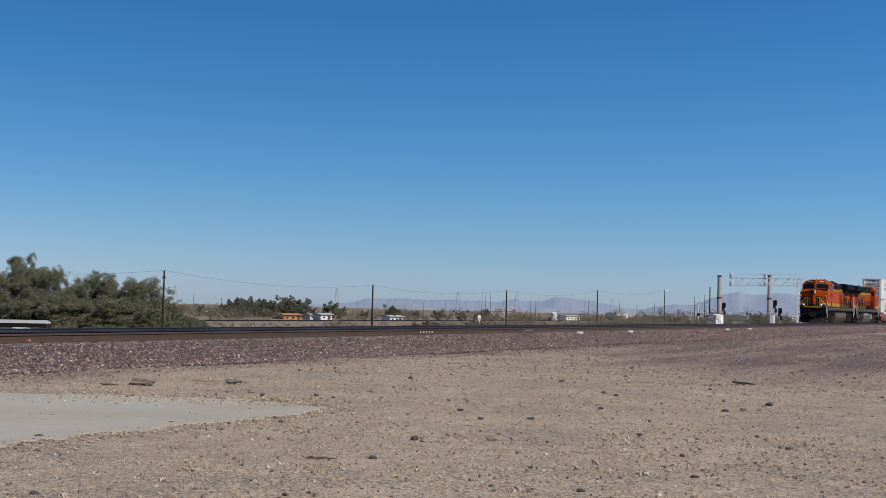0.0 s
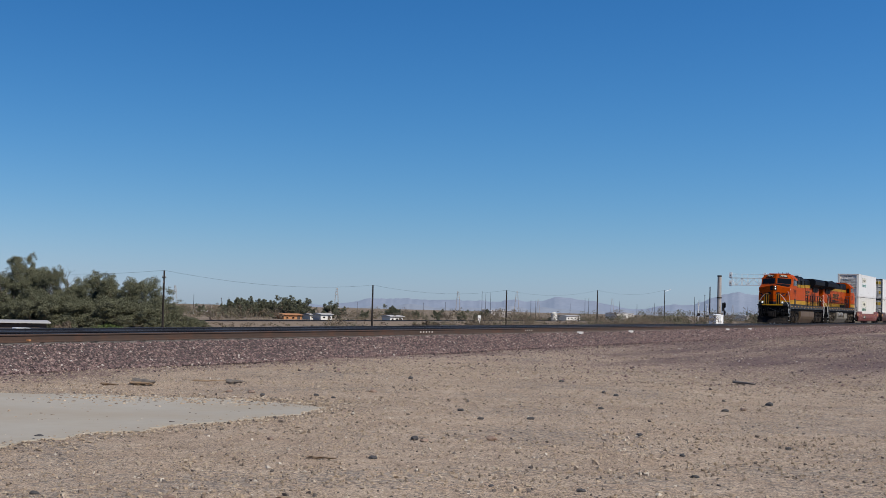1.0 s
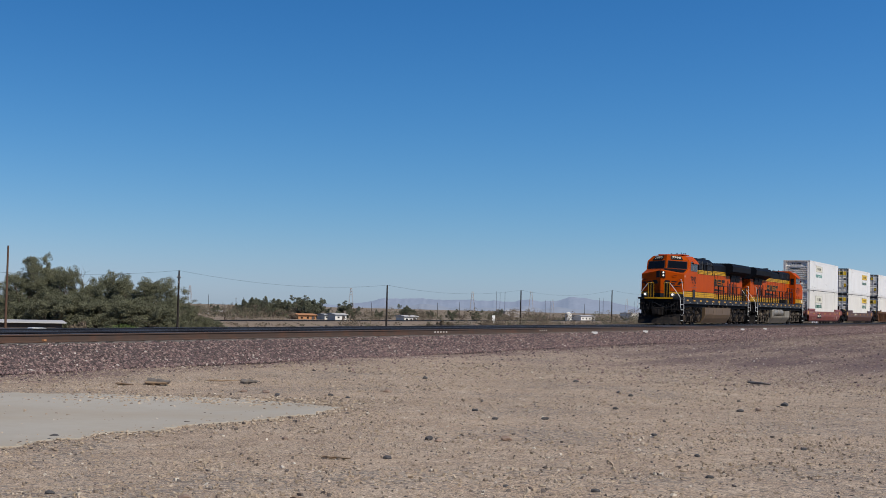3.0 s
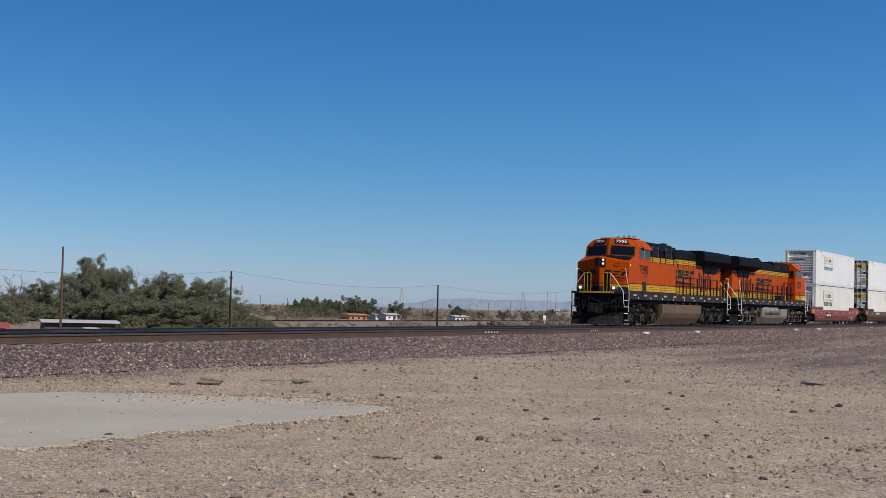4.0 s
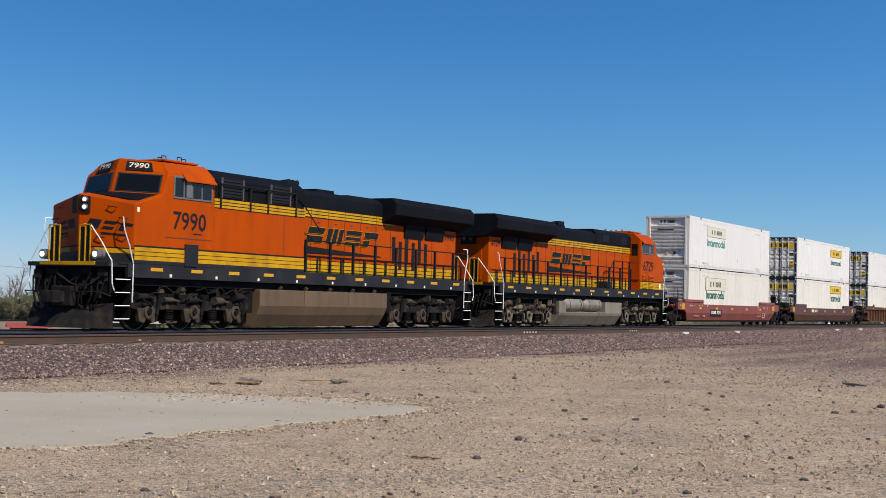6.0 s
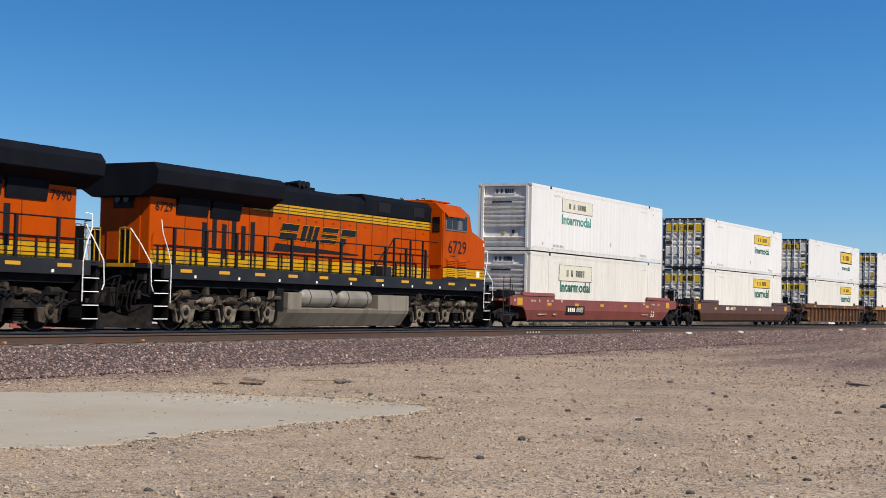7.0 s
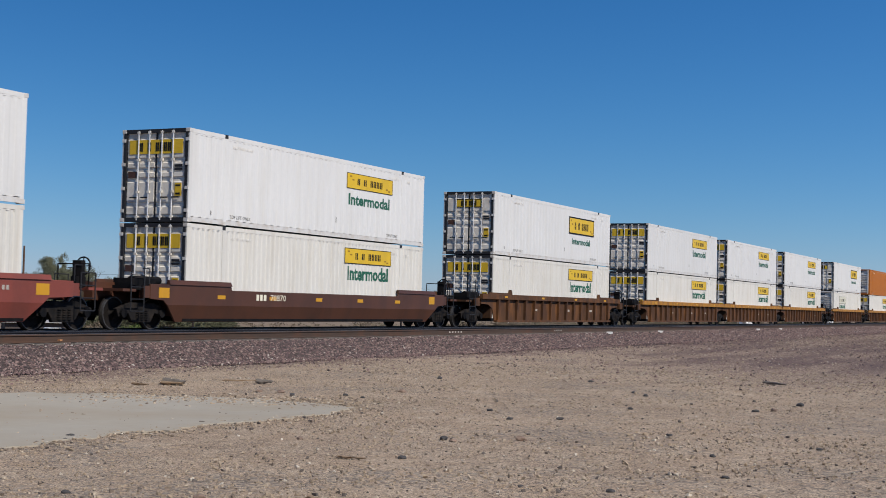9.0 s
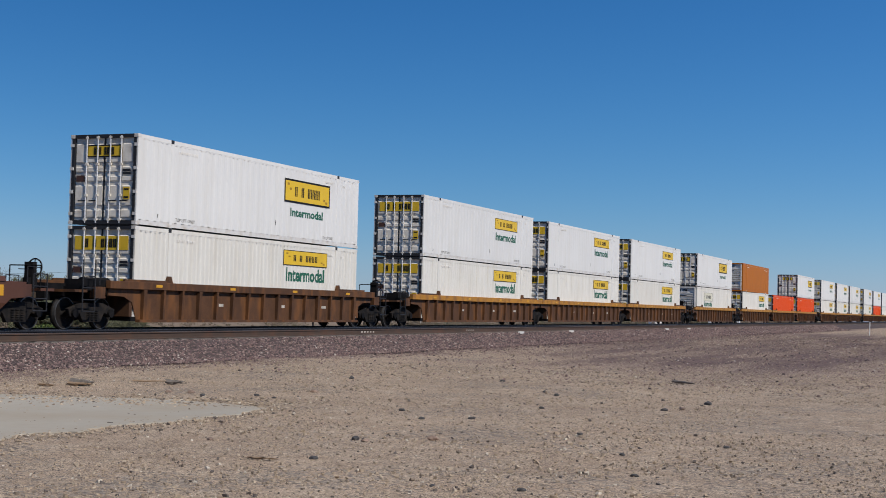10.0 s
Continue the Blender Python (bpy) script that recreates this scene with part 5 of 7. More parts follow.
        part("placard_bars", Geo().box(0.024, 0.032, -0.97, -0.79, 0.84, 0.9).box(0.024, 0.032, -0.97, -0.79, 1.1, 1.15), M["ink"], pc)
        part("number_mark", Geo().box(0.035, 0.043, -1.02, -0.72, 1.7, 1.78).box(0.035, 0.043, -1.02, -0.72, 1.6, 1.67), M["gasket"], C)
        part("rust_patch", Geo().box(0.035, 0.044, 0.72, 1.06, 1.38, 1.58), M["wbrown"], C)
    else:
        prof = [(0.14, 0.12), (0.26, 0.12)]
        zs = [0.28, 0.5, 1.02, 1.22, 1.42, 1.62, 1.82, 2.02, 2.24]
        for z in zs:
            prof += [(z - 0.035, 0.14), (z + 0.01, 0.03), (z + 0.075, 0.02), (z + 0.1, 0.14)]
        prof += [(CH - 0.13, 0.14)]
        part("end_wall", Geo().sheet([[(x, y, z) for z, x in prof] for y in (-CW + 0.16, CW - 0.16)]), M["cend"], C, "light grey end wall with horizontal ribs")
        for s in (-1, 1):
            part("end_post", Geo().box(0.0, 0.14, s * (CW - 0.28), s * (CW - 0.155), 0.1, CH - 0.1), M["cend"], C, bevel=0.01)
        sg = part("end_sign", Geo().box(0.1, 0.13, -0.45, 0.55, 2.42, 2.72), M["crail"], C)

        def bar(u0, u1, v0, v1):
            part("letter_bar", Geo().box(0.092, 0.102, 0.45 - 0.85 * u1, 0.45 - 0.85 * u0, 2.48 + 0.18 * v0, 2.48 + 0.18 * v1), M["ink"], sg)

        letter_blocks(bar, 8, (1, 3))
        part("number_mark", Geo().box(0.01, 0.03, -0.35, 0.6, 2.06, 2.12), M["gasket"], C)
        part("placard", Geo().box(0.1, 0.13, -0.02, 0.1, 0.72, 0.86), M["csign"], C)
        part("placard_grey", Geo().box(0.1, 0.13, -0.45, -0.33, 0.72, 0.88), M["gasket"], C)
        part("document_box", Geo().box(0.08, 0.14, -1.0, -0.78, 0.62, 1.0), M["galv"], C)
        part("handle_bar", Geo().box(0.02, 0.06, -0.75, -0.05, 2.28, 2.34), M["galv"], C)
    return C



# ---- well cars ----


def car_truck(parent, xc):
    """Two-axle freight truck side frames with springs."""
    for s in (-1, 1):
        pts = [(xc - 1.15, 0.62), (xc - 1.05, 0.38), (xc - 0.62, 0.5), (xc - 0.42, 0.22), (xc + 0.42, 0.22), (xc + 0.62, 0.5), (xc + 1.05, 0.38), (xc + 1.15, 0.62), (xc + 0.55, 0.8), (xc - 0.55, 0.8)]
        f = part("truck_frame", Geo().prism(pts, s * 0.98, s * 1.12), M["plough"], parent, "dark dusty freight truck side frame", bevel=0.015)
        sp = Geo()
        for dx in (-0.2, 0.0, 0.2):
            for k in range(5):
                sp.cyl((xc + dx, s * 1.1, 0.3 + k * 0.065), (xc + dx, s * 1.1, 0.335 + k * 0.065), 0.085, 10)
        part("spring", sp, M["plough"], f)
        for dx in (-0.89, 0.89):
            part("bearing_cap", Geo().cyl((xc + dx, s * 1.0, 0.49), (xc + dx, s * 1.2, 0.49), 0.13, 14), M["black"], f)
    part("bolster", Geo().box(xc - 0.22, xc + 0.22, -1.05, 1.05, 0.5, 0.78), M["black"], parent)


def well_car(name, label, style, paint, chord, ends=(3.6, 3.6), number="", group="well cars"):
    """Double-stack well unit holding a 53-foot box from x = 0 to CL. ends: platform length before and behind."""
    C = thing(name, label, "well car", group)
    Geo.lift = -MAIN_Z
    e0, e1 = ends
    axles = []
    y_out = 1.42
    for s in (-1, 1):
        if style == "smooth":
            a0, b0 = -1.85, CL + 1.85
            cut = 0.1 if paint == "wred" else 0.42
            low = [(-0.6 - cut, 0.64), (-cut, 0.14), (CL + cut, 0.14), (CL + 0.6 + cut, 0.64)]
            skew = [(x, s * (y_out - d - (0.64 - z) * 0.3), z) for d in (0.0, 0.06) for x, z in low]
            part("lower_side_plate", Geo().add(skew, [(0, 1, 2, 3), (4, 5, 6, 7), (0, 1, 5, 4), (1, 2, 6, 5), (2, 3, 7, 6), (3, 0, 4, 7)]), M[paint], C)
            pts = [(a0, 0.82), (-0.8 - cut, 0.78), (-0.6 - cut, 0.636), (CL + 0.6 + cut, 0.636), (CL + 0.8 + cut, 0.78), (b0, 0.82), (b0, 1.26), (CL - 2.3, 1.26), (CL - 2.35, 1.14), (2.35, 1.14), (2.3, 1.26), (a0, 1.26)]
            sd = part("side_plate", Geo().prism(pts, s * 1.36, s * y_out), M[paint], C, bevel=0.012)
            for a, b in ((-0.95, 2.3), (CL - 2.3, CL + 0.95)):
                part("top_guide", Geo().prism([(s * 1.3, 1.26), (s * 1.46, 1.26), (s * 1.4, 1.4), (s * 1.33, 1.4)], a, b, "x"), M[paint], sd)
            for k in range(7):
                x = -1.45 + k * 3.0
                w = 0.5 if k in (0, 6) else 0.42
                h = 0.3 if k in (0, 6) else 0.12
                part("reflector", Geo().box(x, x + w, s * y_out, s * (y_out + 0.006), 0.86, 0.86 + h), M["reflect"], sd, "yellow reflector")
            st = Geo()
            for x, w, z, h in () if paint != "wred" else ((-0.1, 0.5, 0.95, 0.18), (0.7, 0.12, 0.95, 0.2), (1.5, 0.2, 0.98, 0.16), (2.0, 0.2, 0.98, 0.16), (3.0, 0.2, 0.95, 0.2), (0.6, 0.9, 0.42, 0.1), (2.2, 0.35, 0.4, 0.14), (-1.75, 0.2, 0.95, 0.2),
                               (14.4, 0.5, 0.95, 0.16), (13.2, 0.3, 0.95, 0.16), (15.3, 0.3, 0.9, 0.24), (13.0, 0.9, 0.45, 0.1)):
                n = max(2, int(w / 0.11))
                for j in range(n):
                    st.box(x + j * w / n, x + (j + 0.62) * w / n, s * y_out, s * (y_out + 0.005), z + h * 0.3, z + h * 0.8)
            if st.v:
                part("stencil_row", st, M["stencil"], sd)["kind"] = "stuff"
            if number:
                x0, x1 = (3.75, 5.45) if s < 0 else (CL - 5.45, CL - 3.75)
                if paint == "wred":
                    part("number_panel", Geo().box(x0 - 0.2, x1 + 0.2, s * y_out, s * (y_out + 0.006), 0.5, 0.86), M["ink"], sd)
                    part("mark_bars", Geo().box(x0, x0 + 0.14, s * y_out, s * (y_out + 0.012), 0.6, 0.78).box(x0 + 0.21, x0 + 0.35, s * y_out, s * (y_out + 0.012), 0.6, 0.78).box(x0 + 0.42, x0 + 0.56, s * y_out, s * (y_out + 0.012), 0.6, 0.78).box(x0 + 0.63, x0 + 0.77, s * y_out, s * (y_out + 0.012), 0.6, 0.78), M["cream"], sd)
                    words("car_number", number, x0 + 0.95, x1, 0.58, 0.8, s * (y_out + 0.012), M["cream"], sd, s, 0.05)
                    words("size_mark", "53", CL - 1.95 if s < 0 else 1.45, CL - 1.45 if s < 0 else 1.95, 0.38, 0.68, s * (y_out + 0.008), M["cream"], sd, s, 0.08)
                else:
                    part("mark_bars", Geo().box(x0, x0 + 0.15, s * y_out, s * (y_out + 0.006), 0.84, 1.04).box(x0 + 0.22, x0 + 0.37, s * y_out, s * (y_out + 0.006), 0.84, 1.04).box(x0 + 0.44, x0 + 0.59, s * y_out, s * (y_out + 0.006), 0.84, 1.04), M["cream"], sd)
                    words("car_number", number, x0 + 0.85, x1 + 0.1, 0.84, 1.04, s * (y_out + 0.008), M["cream"], sd, s)
        else:
            pts = [(-1.35, 0.95), (-0.55, 0.92), (-0.1, 0.75), (0.18, 0.14), (CL - 0.18, 0.14), (CL + 0.1, 0.75), (CL + 0.55, 0.92), (CL + 1.35, 0.95), (CL + 1.35, 1.2), (-1.35, 1.2)]
            sd = part("side_plate", Geo().prism(pts, s * 1.305, s * 1.33), M[paint], C)
            ch = part("top_chord", Geo().box(-1.45, CL + 1.45, s * 1.3, s * 1.48, 1.16, 1.4), M[chord], C, "worn yellow top chord" if chord == "wyellow" else "", bevel=0.012)
            part("bottom_chord", Geo().box(0.15, CL - 0.15, s * 1.3, s * 1.47, 0.12, 0.21), M[paint], C)
            n = 15
            for k in range(n):
                x = 0.45 + k * (CL - 0.9) / (n - 1)
                wide = k in (0, 3, n - 4, n - 1)
                w = 0.085 if wide else 0.05
                part("side_post", Geo().prism([(s * 1.33, 0.2), (s * 1.44, 0.2), (s * 1.47, 1.17), (s * 1.33, 1.17)], x - w, x + w, "x"), M[paint], sd)
            for a, b in ((-0.6, 1.9), (CL - 1.9, CL + 0.6)):
                part("top_guide", Geo().box(a, b, s * 1.32, s * 1.4, 1.4, 1.47), M[paint], ch)
                x = b if a < 1 else a
                part("guide_lug", Geo().prism([(x - 0.15, 1.4), (x + 0.15, 1.4), (x + 0.06, 1.62), (x - 0.06, 1.62)], s * 1.3, s * 1.42), M[paint], ch)
            for k in range(4):
                x = 1.0 + k * 4.6
                part("reflector", Geo().box(x, x + 0.35, s * 1.48, s * 1.486, 1.24, 1.33), M["reflect"], ch)
            for x, w in ((5.1, 0.3), (9.6, 0.25), (12.9, 0.4)):
                part("stencil_bar", Geo().box(x, x + w, s * 1.33, s * 1.335, 0.66, 0.76), M["stencil"], sd)
    part("well_floor", Geo().box(-0.1, CL + 0.1, -1.3, 1.3, 0.16, 0.3), M["black"], C)
    for x, e, d in ((0.0, e0, -1), (CL, e1, 1)):
        q = lambda a, b: sorted((x + d * a, x + d * b))
        a, b = q(0.05, 0.2)
        part("bulkhead", Geo().box(a, b, -1.3, 1.3, 0.3, 1.3), M[paint], C)
        a, b = q(0.1, e - 0.35)
        part("end_sill", Geo().box(a, b, -0.45, 0.45, 0.75, 1.28), M["black"] if style == "ribbed" else M[paint], C)
        if e > 3:
            a, b = q(0.3, 2.4)
            part("end_deck", Geo().box(a, b, -1.3, 1.3, 1.08, 1.2), M["black"], C)
            a, b = q(2.55, 2.75)
            pf = part("end_platform", Geo().box(*q(2.5, 3.1), -1.4, 1.4, 1.02, 1.1), M[paint], C)
            for s in (-1, 1):
                ld = Geo()
                for xx in (2.15, 2.75):
                    ld.tube([(x + d * xx, s * 1.42, 0.45), (x + d * xx, s * 1.42, 2.0 if (s * d) > 0 else 1.5)], 0.02)
                for z in (0.45, 0.8, 1.15, 1.5):
                    ld.tube([(x + d * 2.15, s * 1.42, z), (x + d * 2.75, s * 1.42, z)], 0.018)
                part("ladder", ld, M["gasket"], pf, "end ladder and grab irons")
                part("grab_iron", Geo().tube([(x + d * 1.9, s * 1.4, 1.25), (x + d * 1.9, s * 1.4, 1.7), (x + d * 2.2, s * 1.4, 1.7)], 0.016), M["gasket"], pf)
                part("corner_bracket", Geo().box(*q(1.6, 2.1), s * 1.2, s * 1.4, 0.85, 1.2), M[paint], pf)
            if d > 0:
                bw = part("brake_stand", Geo().box(*q(2.62, 2.8), -1.0, -0.7, 1.1, 1.85).box(*q(2.5, 2.9), -0.95, -0.75, 1.1, 1.4).tube([(x + d * 2.6, -1.3, 1.1), (x + d * 2.6, -1.3, 1.75), (x + d * 2.6, -0.2, 1.75), (x + d * 2.6, -0.2, 1.1)], 0.02), M["black"], C, "black brake stand")
                wh = [(x + d * 2.9, -0.85 + 0.25 * math.cos(k * math.pi / 8), 1.7 + 0.25 * math.sin(k * math.pi / 8)) for k in range(17)]
                part("brake_wheel", Geo().tube(wh, 0.022).tube([wh[0], wh[8]], 0.016).tube([wh[4], wh[12]], 0.016), M["black"], bw)
            else:
                part("valve_gear", Geo().box(*q(1.2, 2.3), -1.1, -0.4, 1.2, 1.42).cyl((x + d * 0.7, -0.8, 1.35), (x + d * 2.0, -0.8, 1.35), 0.14, 12), M["black"], C)
            part("air_hose", Geo().tube([(x + d * (e - 0.5), 0.35, 0.75), (x + d * (e - 0.1), 0.4, 0.45), (x + d * e, 0.4, 0.4)], 0.025), M["black"], C)
            part("coupler", Geo().box(*q(2.9, e), -0.13, 0.13, 0.72, 0.98).box(*q(e - 0.25, e + 0.04), -0.2, 0.22, 0.7, 1.0), M["truck"], C)
            tc = x + d * 1.85
        else:
            tc = x + d * e
            part("pivot", Geo().cyl((tc - d * 0.35, 0, 0.7), (tc - d * 0.35, 0, 1.3), 0.32, 14), M["black"], C)
        if e > 3 or d > 0:
            Geo.lift = 0.0
            car_truck(C, tc)
            axles += [wheelset(C, tc + k, 1.0, 0.483) for k in (-0.89, 0.89)]
            Geo.lift = -MAIN_Z
    Geo.lift = 0.0
    return C, axles


# ---- the train ----
X0_C = [0.0, 23.22, 46.53, 69.75, 88.86, 108.31, 131.3, 153.6, 173.35, 192.8, 216.7, 236.1, 255.0, 278.6, 298.0, 317.4]
TRAIN = []   # (thing, axles, offset along the train, height, turned, wheel radius)
lead, lead_ax = locomotive("locomotive", "7990", "orange, yellow and black road diesel leading with lit headlights", 10.0)
TRAIN.append((lead, lead_ax, -47.8 + LOCO_LEN / 2, MAIN_Z, 0, 0.533))
trail, trail_ax = locomotive("locomotive", "6729", "orange, yellow and black road diesel running cab-end rearmost", 12.8)
TRAIN.append((trail, trail_ax, -3.02 - LOCO_LEN / 2, MAIN_Z, 180, 0.533))

BOX_Z1, BOX_Z2 = 0.28, 3.211
STYLES = [("smooth", "wred", "wred", "red oxide double-stack well car with white stencils", "890955"), ("smooth", "wbrown", "wbrown", "dark brown smooth-sided double-stack well car", "70870"),
          ("ribbed", "wrust", "wrust", "rusty brown ribbed double-stack well car", "")] + [("ribbed", "wrust", "wyellow", "rusty ribbed well car with worn yellow top chord", "")] * 13
N = len(X0_C)
ribbed_models = {}
for i, x in enumerate(X0_C):
    style, paint, chord, lab, num = STYLES[i]
    gap0 = (x - X0_C[i - 1] - CL) if i else 6.1
    gap1 = (X0_C[i + 1] - x - CL) if i < N - 1 else 3.3
    ends = tuple(3.62 if g > 6.3 else 3.08 if g > 5.5 else 3.08 if g > 5 else round(g / 2, 2) for g in (gap0, gap1))
    key = (paint, chord, style, num, ends if ends[0] > 3 or ends[1] > 3 else "mid")
    if i >= 6 and key in ribbed_models:
        car, ax = copy_thing(ribbed_models[key], Matrix()), []
    else:
        car, ax = well_car("well_car", lab, style, paint, chord, ends, num)
        ribbed_models.setdefault(key, car)
    TRAIN.append((car, ax if i < 7 else [], x, MAIN_Z, 0, 0.483))

YSIGN_U = (9.73, 13.33, 1.88, 2.46, "csign", 0.02)
YSIGN_L = (9.71, 13.34, 2.02, 2.6, "csign", 0.025)
YSIGN_F = (9.64, 13.43, 1.5, 2.4, "csign", 0.07)
FSIGN = (3.2, 6.65, 1.88, 2.46, "cfaded", 0.008)
BOXES = {
    "wall_top": container("container", "white container with sun-bleached sign and ribbed grey end wall", "cwhite", "wall", False, FSIGN, (3.2, 6.53, 1.31, 1.76, "teal")),
    "wall_low": container("container", "white corrugated container with bleached sign and ribbed grey end wall", "cold", "wall", True, (3.0, 6.7, 1.7, 2.42, "cfaded", 0.014), (3.12, 6.58, 1.2, 1.68, "green")),
    "door_top": container("container", "smooth white container with yellow sign and grey ribbed doors", "cwhite", "door", False, YSIGN_U, (9.9, 13.13, 1.27, 1.7, "green")),
    "door_framed": container("container", "smooth white container with black-framed yellow sign and grey doors", "cwhite", "door", False, YSIGN_F, (10.15, 12.87, 0.97, 1.3, "green")),
    "door_low": container("container", "white corrugated container with yellow sign and grey ribbed doors", "cold", "door", True, YSIGN_L, (9.96, 13.14, 1.4, 1.93, "green")),
    "ochre": container("container", "plain ochre-brown container stacked on a white one", "ochre", "wall", False, None, None, rail="ochre"),
    "redor": container("container", "plain red-orange container low in a well car", "redor", "door", True, None, None, rail="redor"),
}
LOADS = [("wall_low", "wall_top"), ("door_low", "door_top"), ("door_low", "door_framed"), ("door_low", "door_top"), ("door_low", "door_top"), ("door_low", "door_top"),
         ("wall_low", "door_framed"), ("door_low", "ochre"), ("redor", None), ("redor", "door_framed"), ("door_low", "door_top"), ("door_low", "door_top"), ("door_low", "door_top"),
         ("door_low", "door_top"), ("redor", "door_top"), ("door_low", "door_top")]
used = set()
for x, (low, top) in zip(X0_C, LOADS):
    for kind_, z in ((low, BOX_Z1), (top, BOX_Z2)):
        if kind_:
            ob = BOXES[kind_] if kind_ not in used else copy_thing(BOXES[kind_], Matrix())
            used.add(kind_)
            TRAIN.append((ob, [], x, z, 0, 1))

# ---- foreground: slab, stones, wood ----


def far(az, dist):
    """Plan position at an angle from the line's normal and a distance from the tripod."""
    return dist * math.sin(radians(az)), dist * math.cos(radians(az))


def slab():
    ring = [(8.2, 12.6), (10.3, 10.95), (11.3, 10.2), (12.7, 10.4), (14.3, 10.25), (15.8, 10.2), (17.2, 10.05), (18.66, 10.43), (18.95, 11.6), (18.8, 12.9), (18.4, 14.6), (17.5, 15.8), (15.4, 17.2), (12.0, 17.6), (9.0, 15.6)]
    pts = []
    for k, (a, b) in enumerate(zip(ring, ring[1:] + ring[:1])):
        for j in range(14):
            u = j / 14
            x, y = a[0] + (b[0] - a[0]) * u, a[1] + (b[1] - a[1]) * u
            pts.append((x + 0.3 * noise.noise(Vector((x * 1.4, y * 1.4, 2))) + 0.1 * noise.noise(Vector((x * 6, y * 6, 5))), y + 0.3 * noise.noise(Vector((x * 1.4, y * 1.4, 9))) + 0.1 * noise.noise(Vector((x * 6, y * 6, 8)))))
    ob = part("concrete_slab", Geo().prism(pts, -0.9, -0.728, "z"), M["concrete"])
    tagged(ob, "pale weathered concrete slab half buried in sand", "concrete slab", kind="structure")


def near_spot(rng):
    az = rng.uniform(41, 86)
    d = 8.5 + 30 * rng.random() ** 1.3
    x, y = far(az, d)
    while y > 19.3:
        az = rng.uniform(41, 86)
        x, y = far(az, 8.5 + 30 * rng.random() ** 1.3)
    return x, y, ground_z(x, y)


def wide_spot(rng):
    x, y = rng.uniform(28, 110), rng.uniform(3, 19)
    return x, y, ground_z(x, y)


def clump_spot(rng):
    """Gravelly patches."""
    while True:
        x, y, z = near_spot(rng)
        if noise.noise(Vector((x * 0.35, y * 0.35, 4))) > 0.02:
            return x, y, z


def bank_spot(rng):
    x = 8 + 170 * rng.random() ** 1.7
    y = 19.2 + 1.75 * rng.random() if rng.random() < 0.93 else 19.5 - 1.9 * rng.random() ** 2
    z = np.interp(y, [18.7, 19.5, 20.5, 20.9], [-0.76, -0.66, -0.235, -0.215])
    return x, y, max(z, ground_z(x, y)) - 0.012


def loose_stone(seed, x, y, s, dark):
    s *= 0.75
    rng = np.random.default_rng(seed)
    bm = bmesh.new()
    bmesh.ops.create_icosphere(bm, subdivisions=2, radius=1)
    for v in bm.verts:
        n = noise.noise(v.co * 1.3 + Vector((seed * 7.1, 0, 0))) * 0.45 + noise.noise(v.co * 3 + Vector((seed, 3, 0))) * 0.15
        v.co *= 1 + n
        v.co = Vector((v.co.x * s * 1.15, v.co.y * s * 0.8, v.co.z * s * 0.55))
    me = bpy.data.meshes.new("stone")
    bm.to_mesh(me)
    bm.free()
    me.materials.append(M["rock_dark"] if dark else M["rock_tan"])
    ob = new("stone", me)
    ob.matrix_basis = pose(x, y, ground_z(x, y) + s * 0.28, 0, 0, rng.uniform(0, 360))
    tagged(ob, "dark grey loose stone lying on sand" if dark else "tan loose stone lying on sand", "stone", "loose stones")


M["rock_dark"] = mat("dark_rock", (0.065, 0.062, 0.062), 0.85, 0, 0.25, 8, 0.15, bump=0.5, bscale=50)
M["rock_tan"] = mat("tan_rock", (0.24, 0.17, 0.13), 0.9, 0, 0.25, 8, 0.15, bump=0.5, bscale=50)


def broken_wood(name, p0, p1, r, label, lift=0.03, split=False):
    """A splintered length of timber lying on the ground."""
    (xa, ya), (xb, yb) = p0, p1
    ln = math.hypot(xb - xa, yb - ya)
    g = Geo()
    rows = []
    for i in range(9):
        u = i / 8
        taper = 1 - 0.6 * u * u if i else 0.75
        rows.append([(u * ln + 0.03 * math.sin(j * 2.4), r * taper * math.cos(j * math.pi / 4) * 1.2 + 0.02 * math.sin(i * 1.9), r * taper * math.sin(j * math.pi / 4) * (0.8 + 0.2 * math.sin(i + j))) for j in range(9)])
    g.sheet(rows)
    g.add(rows[0][:8], [tuple(range(8))])
    g.add(rows[-1][:8], [tuple(range(8))])
    ob = part(name, g, M["driftwood"] if not split else M["tie"])
    ob.matrix_basis = pose(xa, ya, ground_z(xa, ya) + lift, 0, 0, math.degrees(math.atan2(yb - ya, xb - xa)))
    tagged(ob, label, "driftwood", "broken wood")


# ---- distance: trees, poles, buildings, hills ----


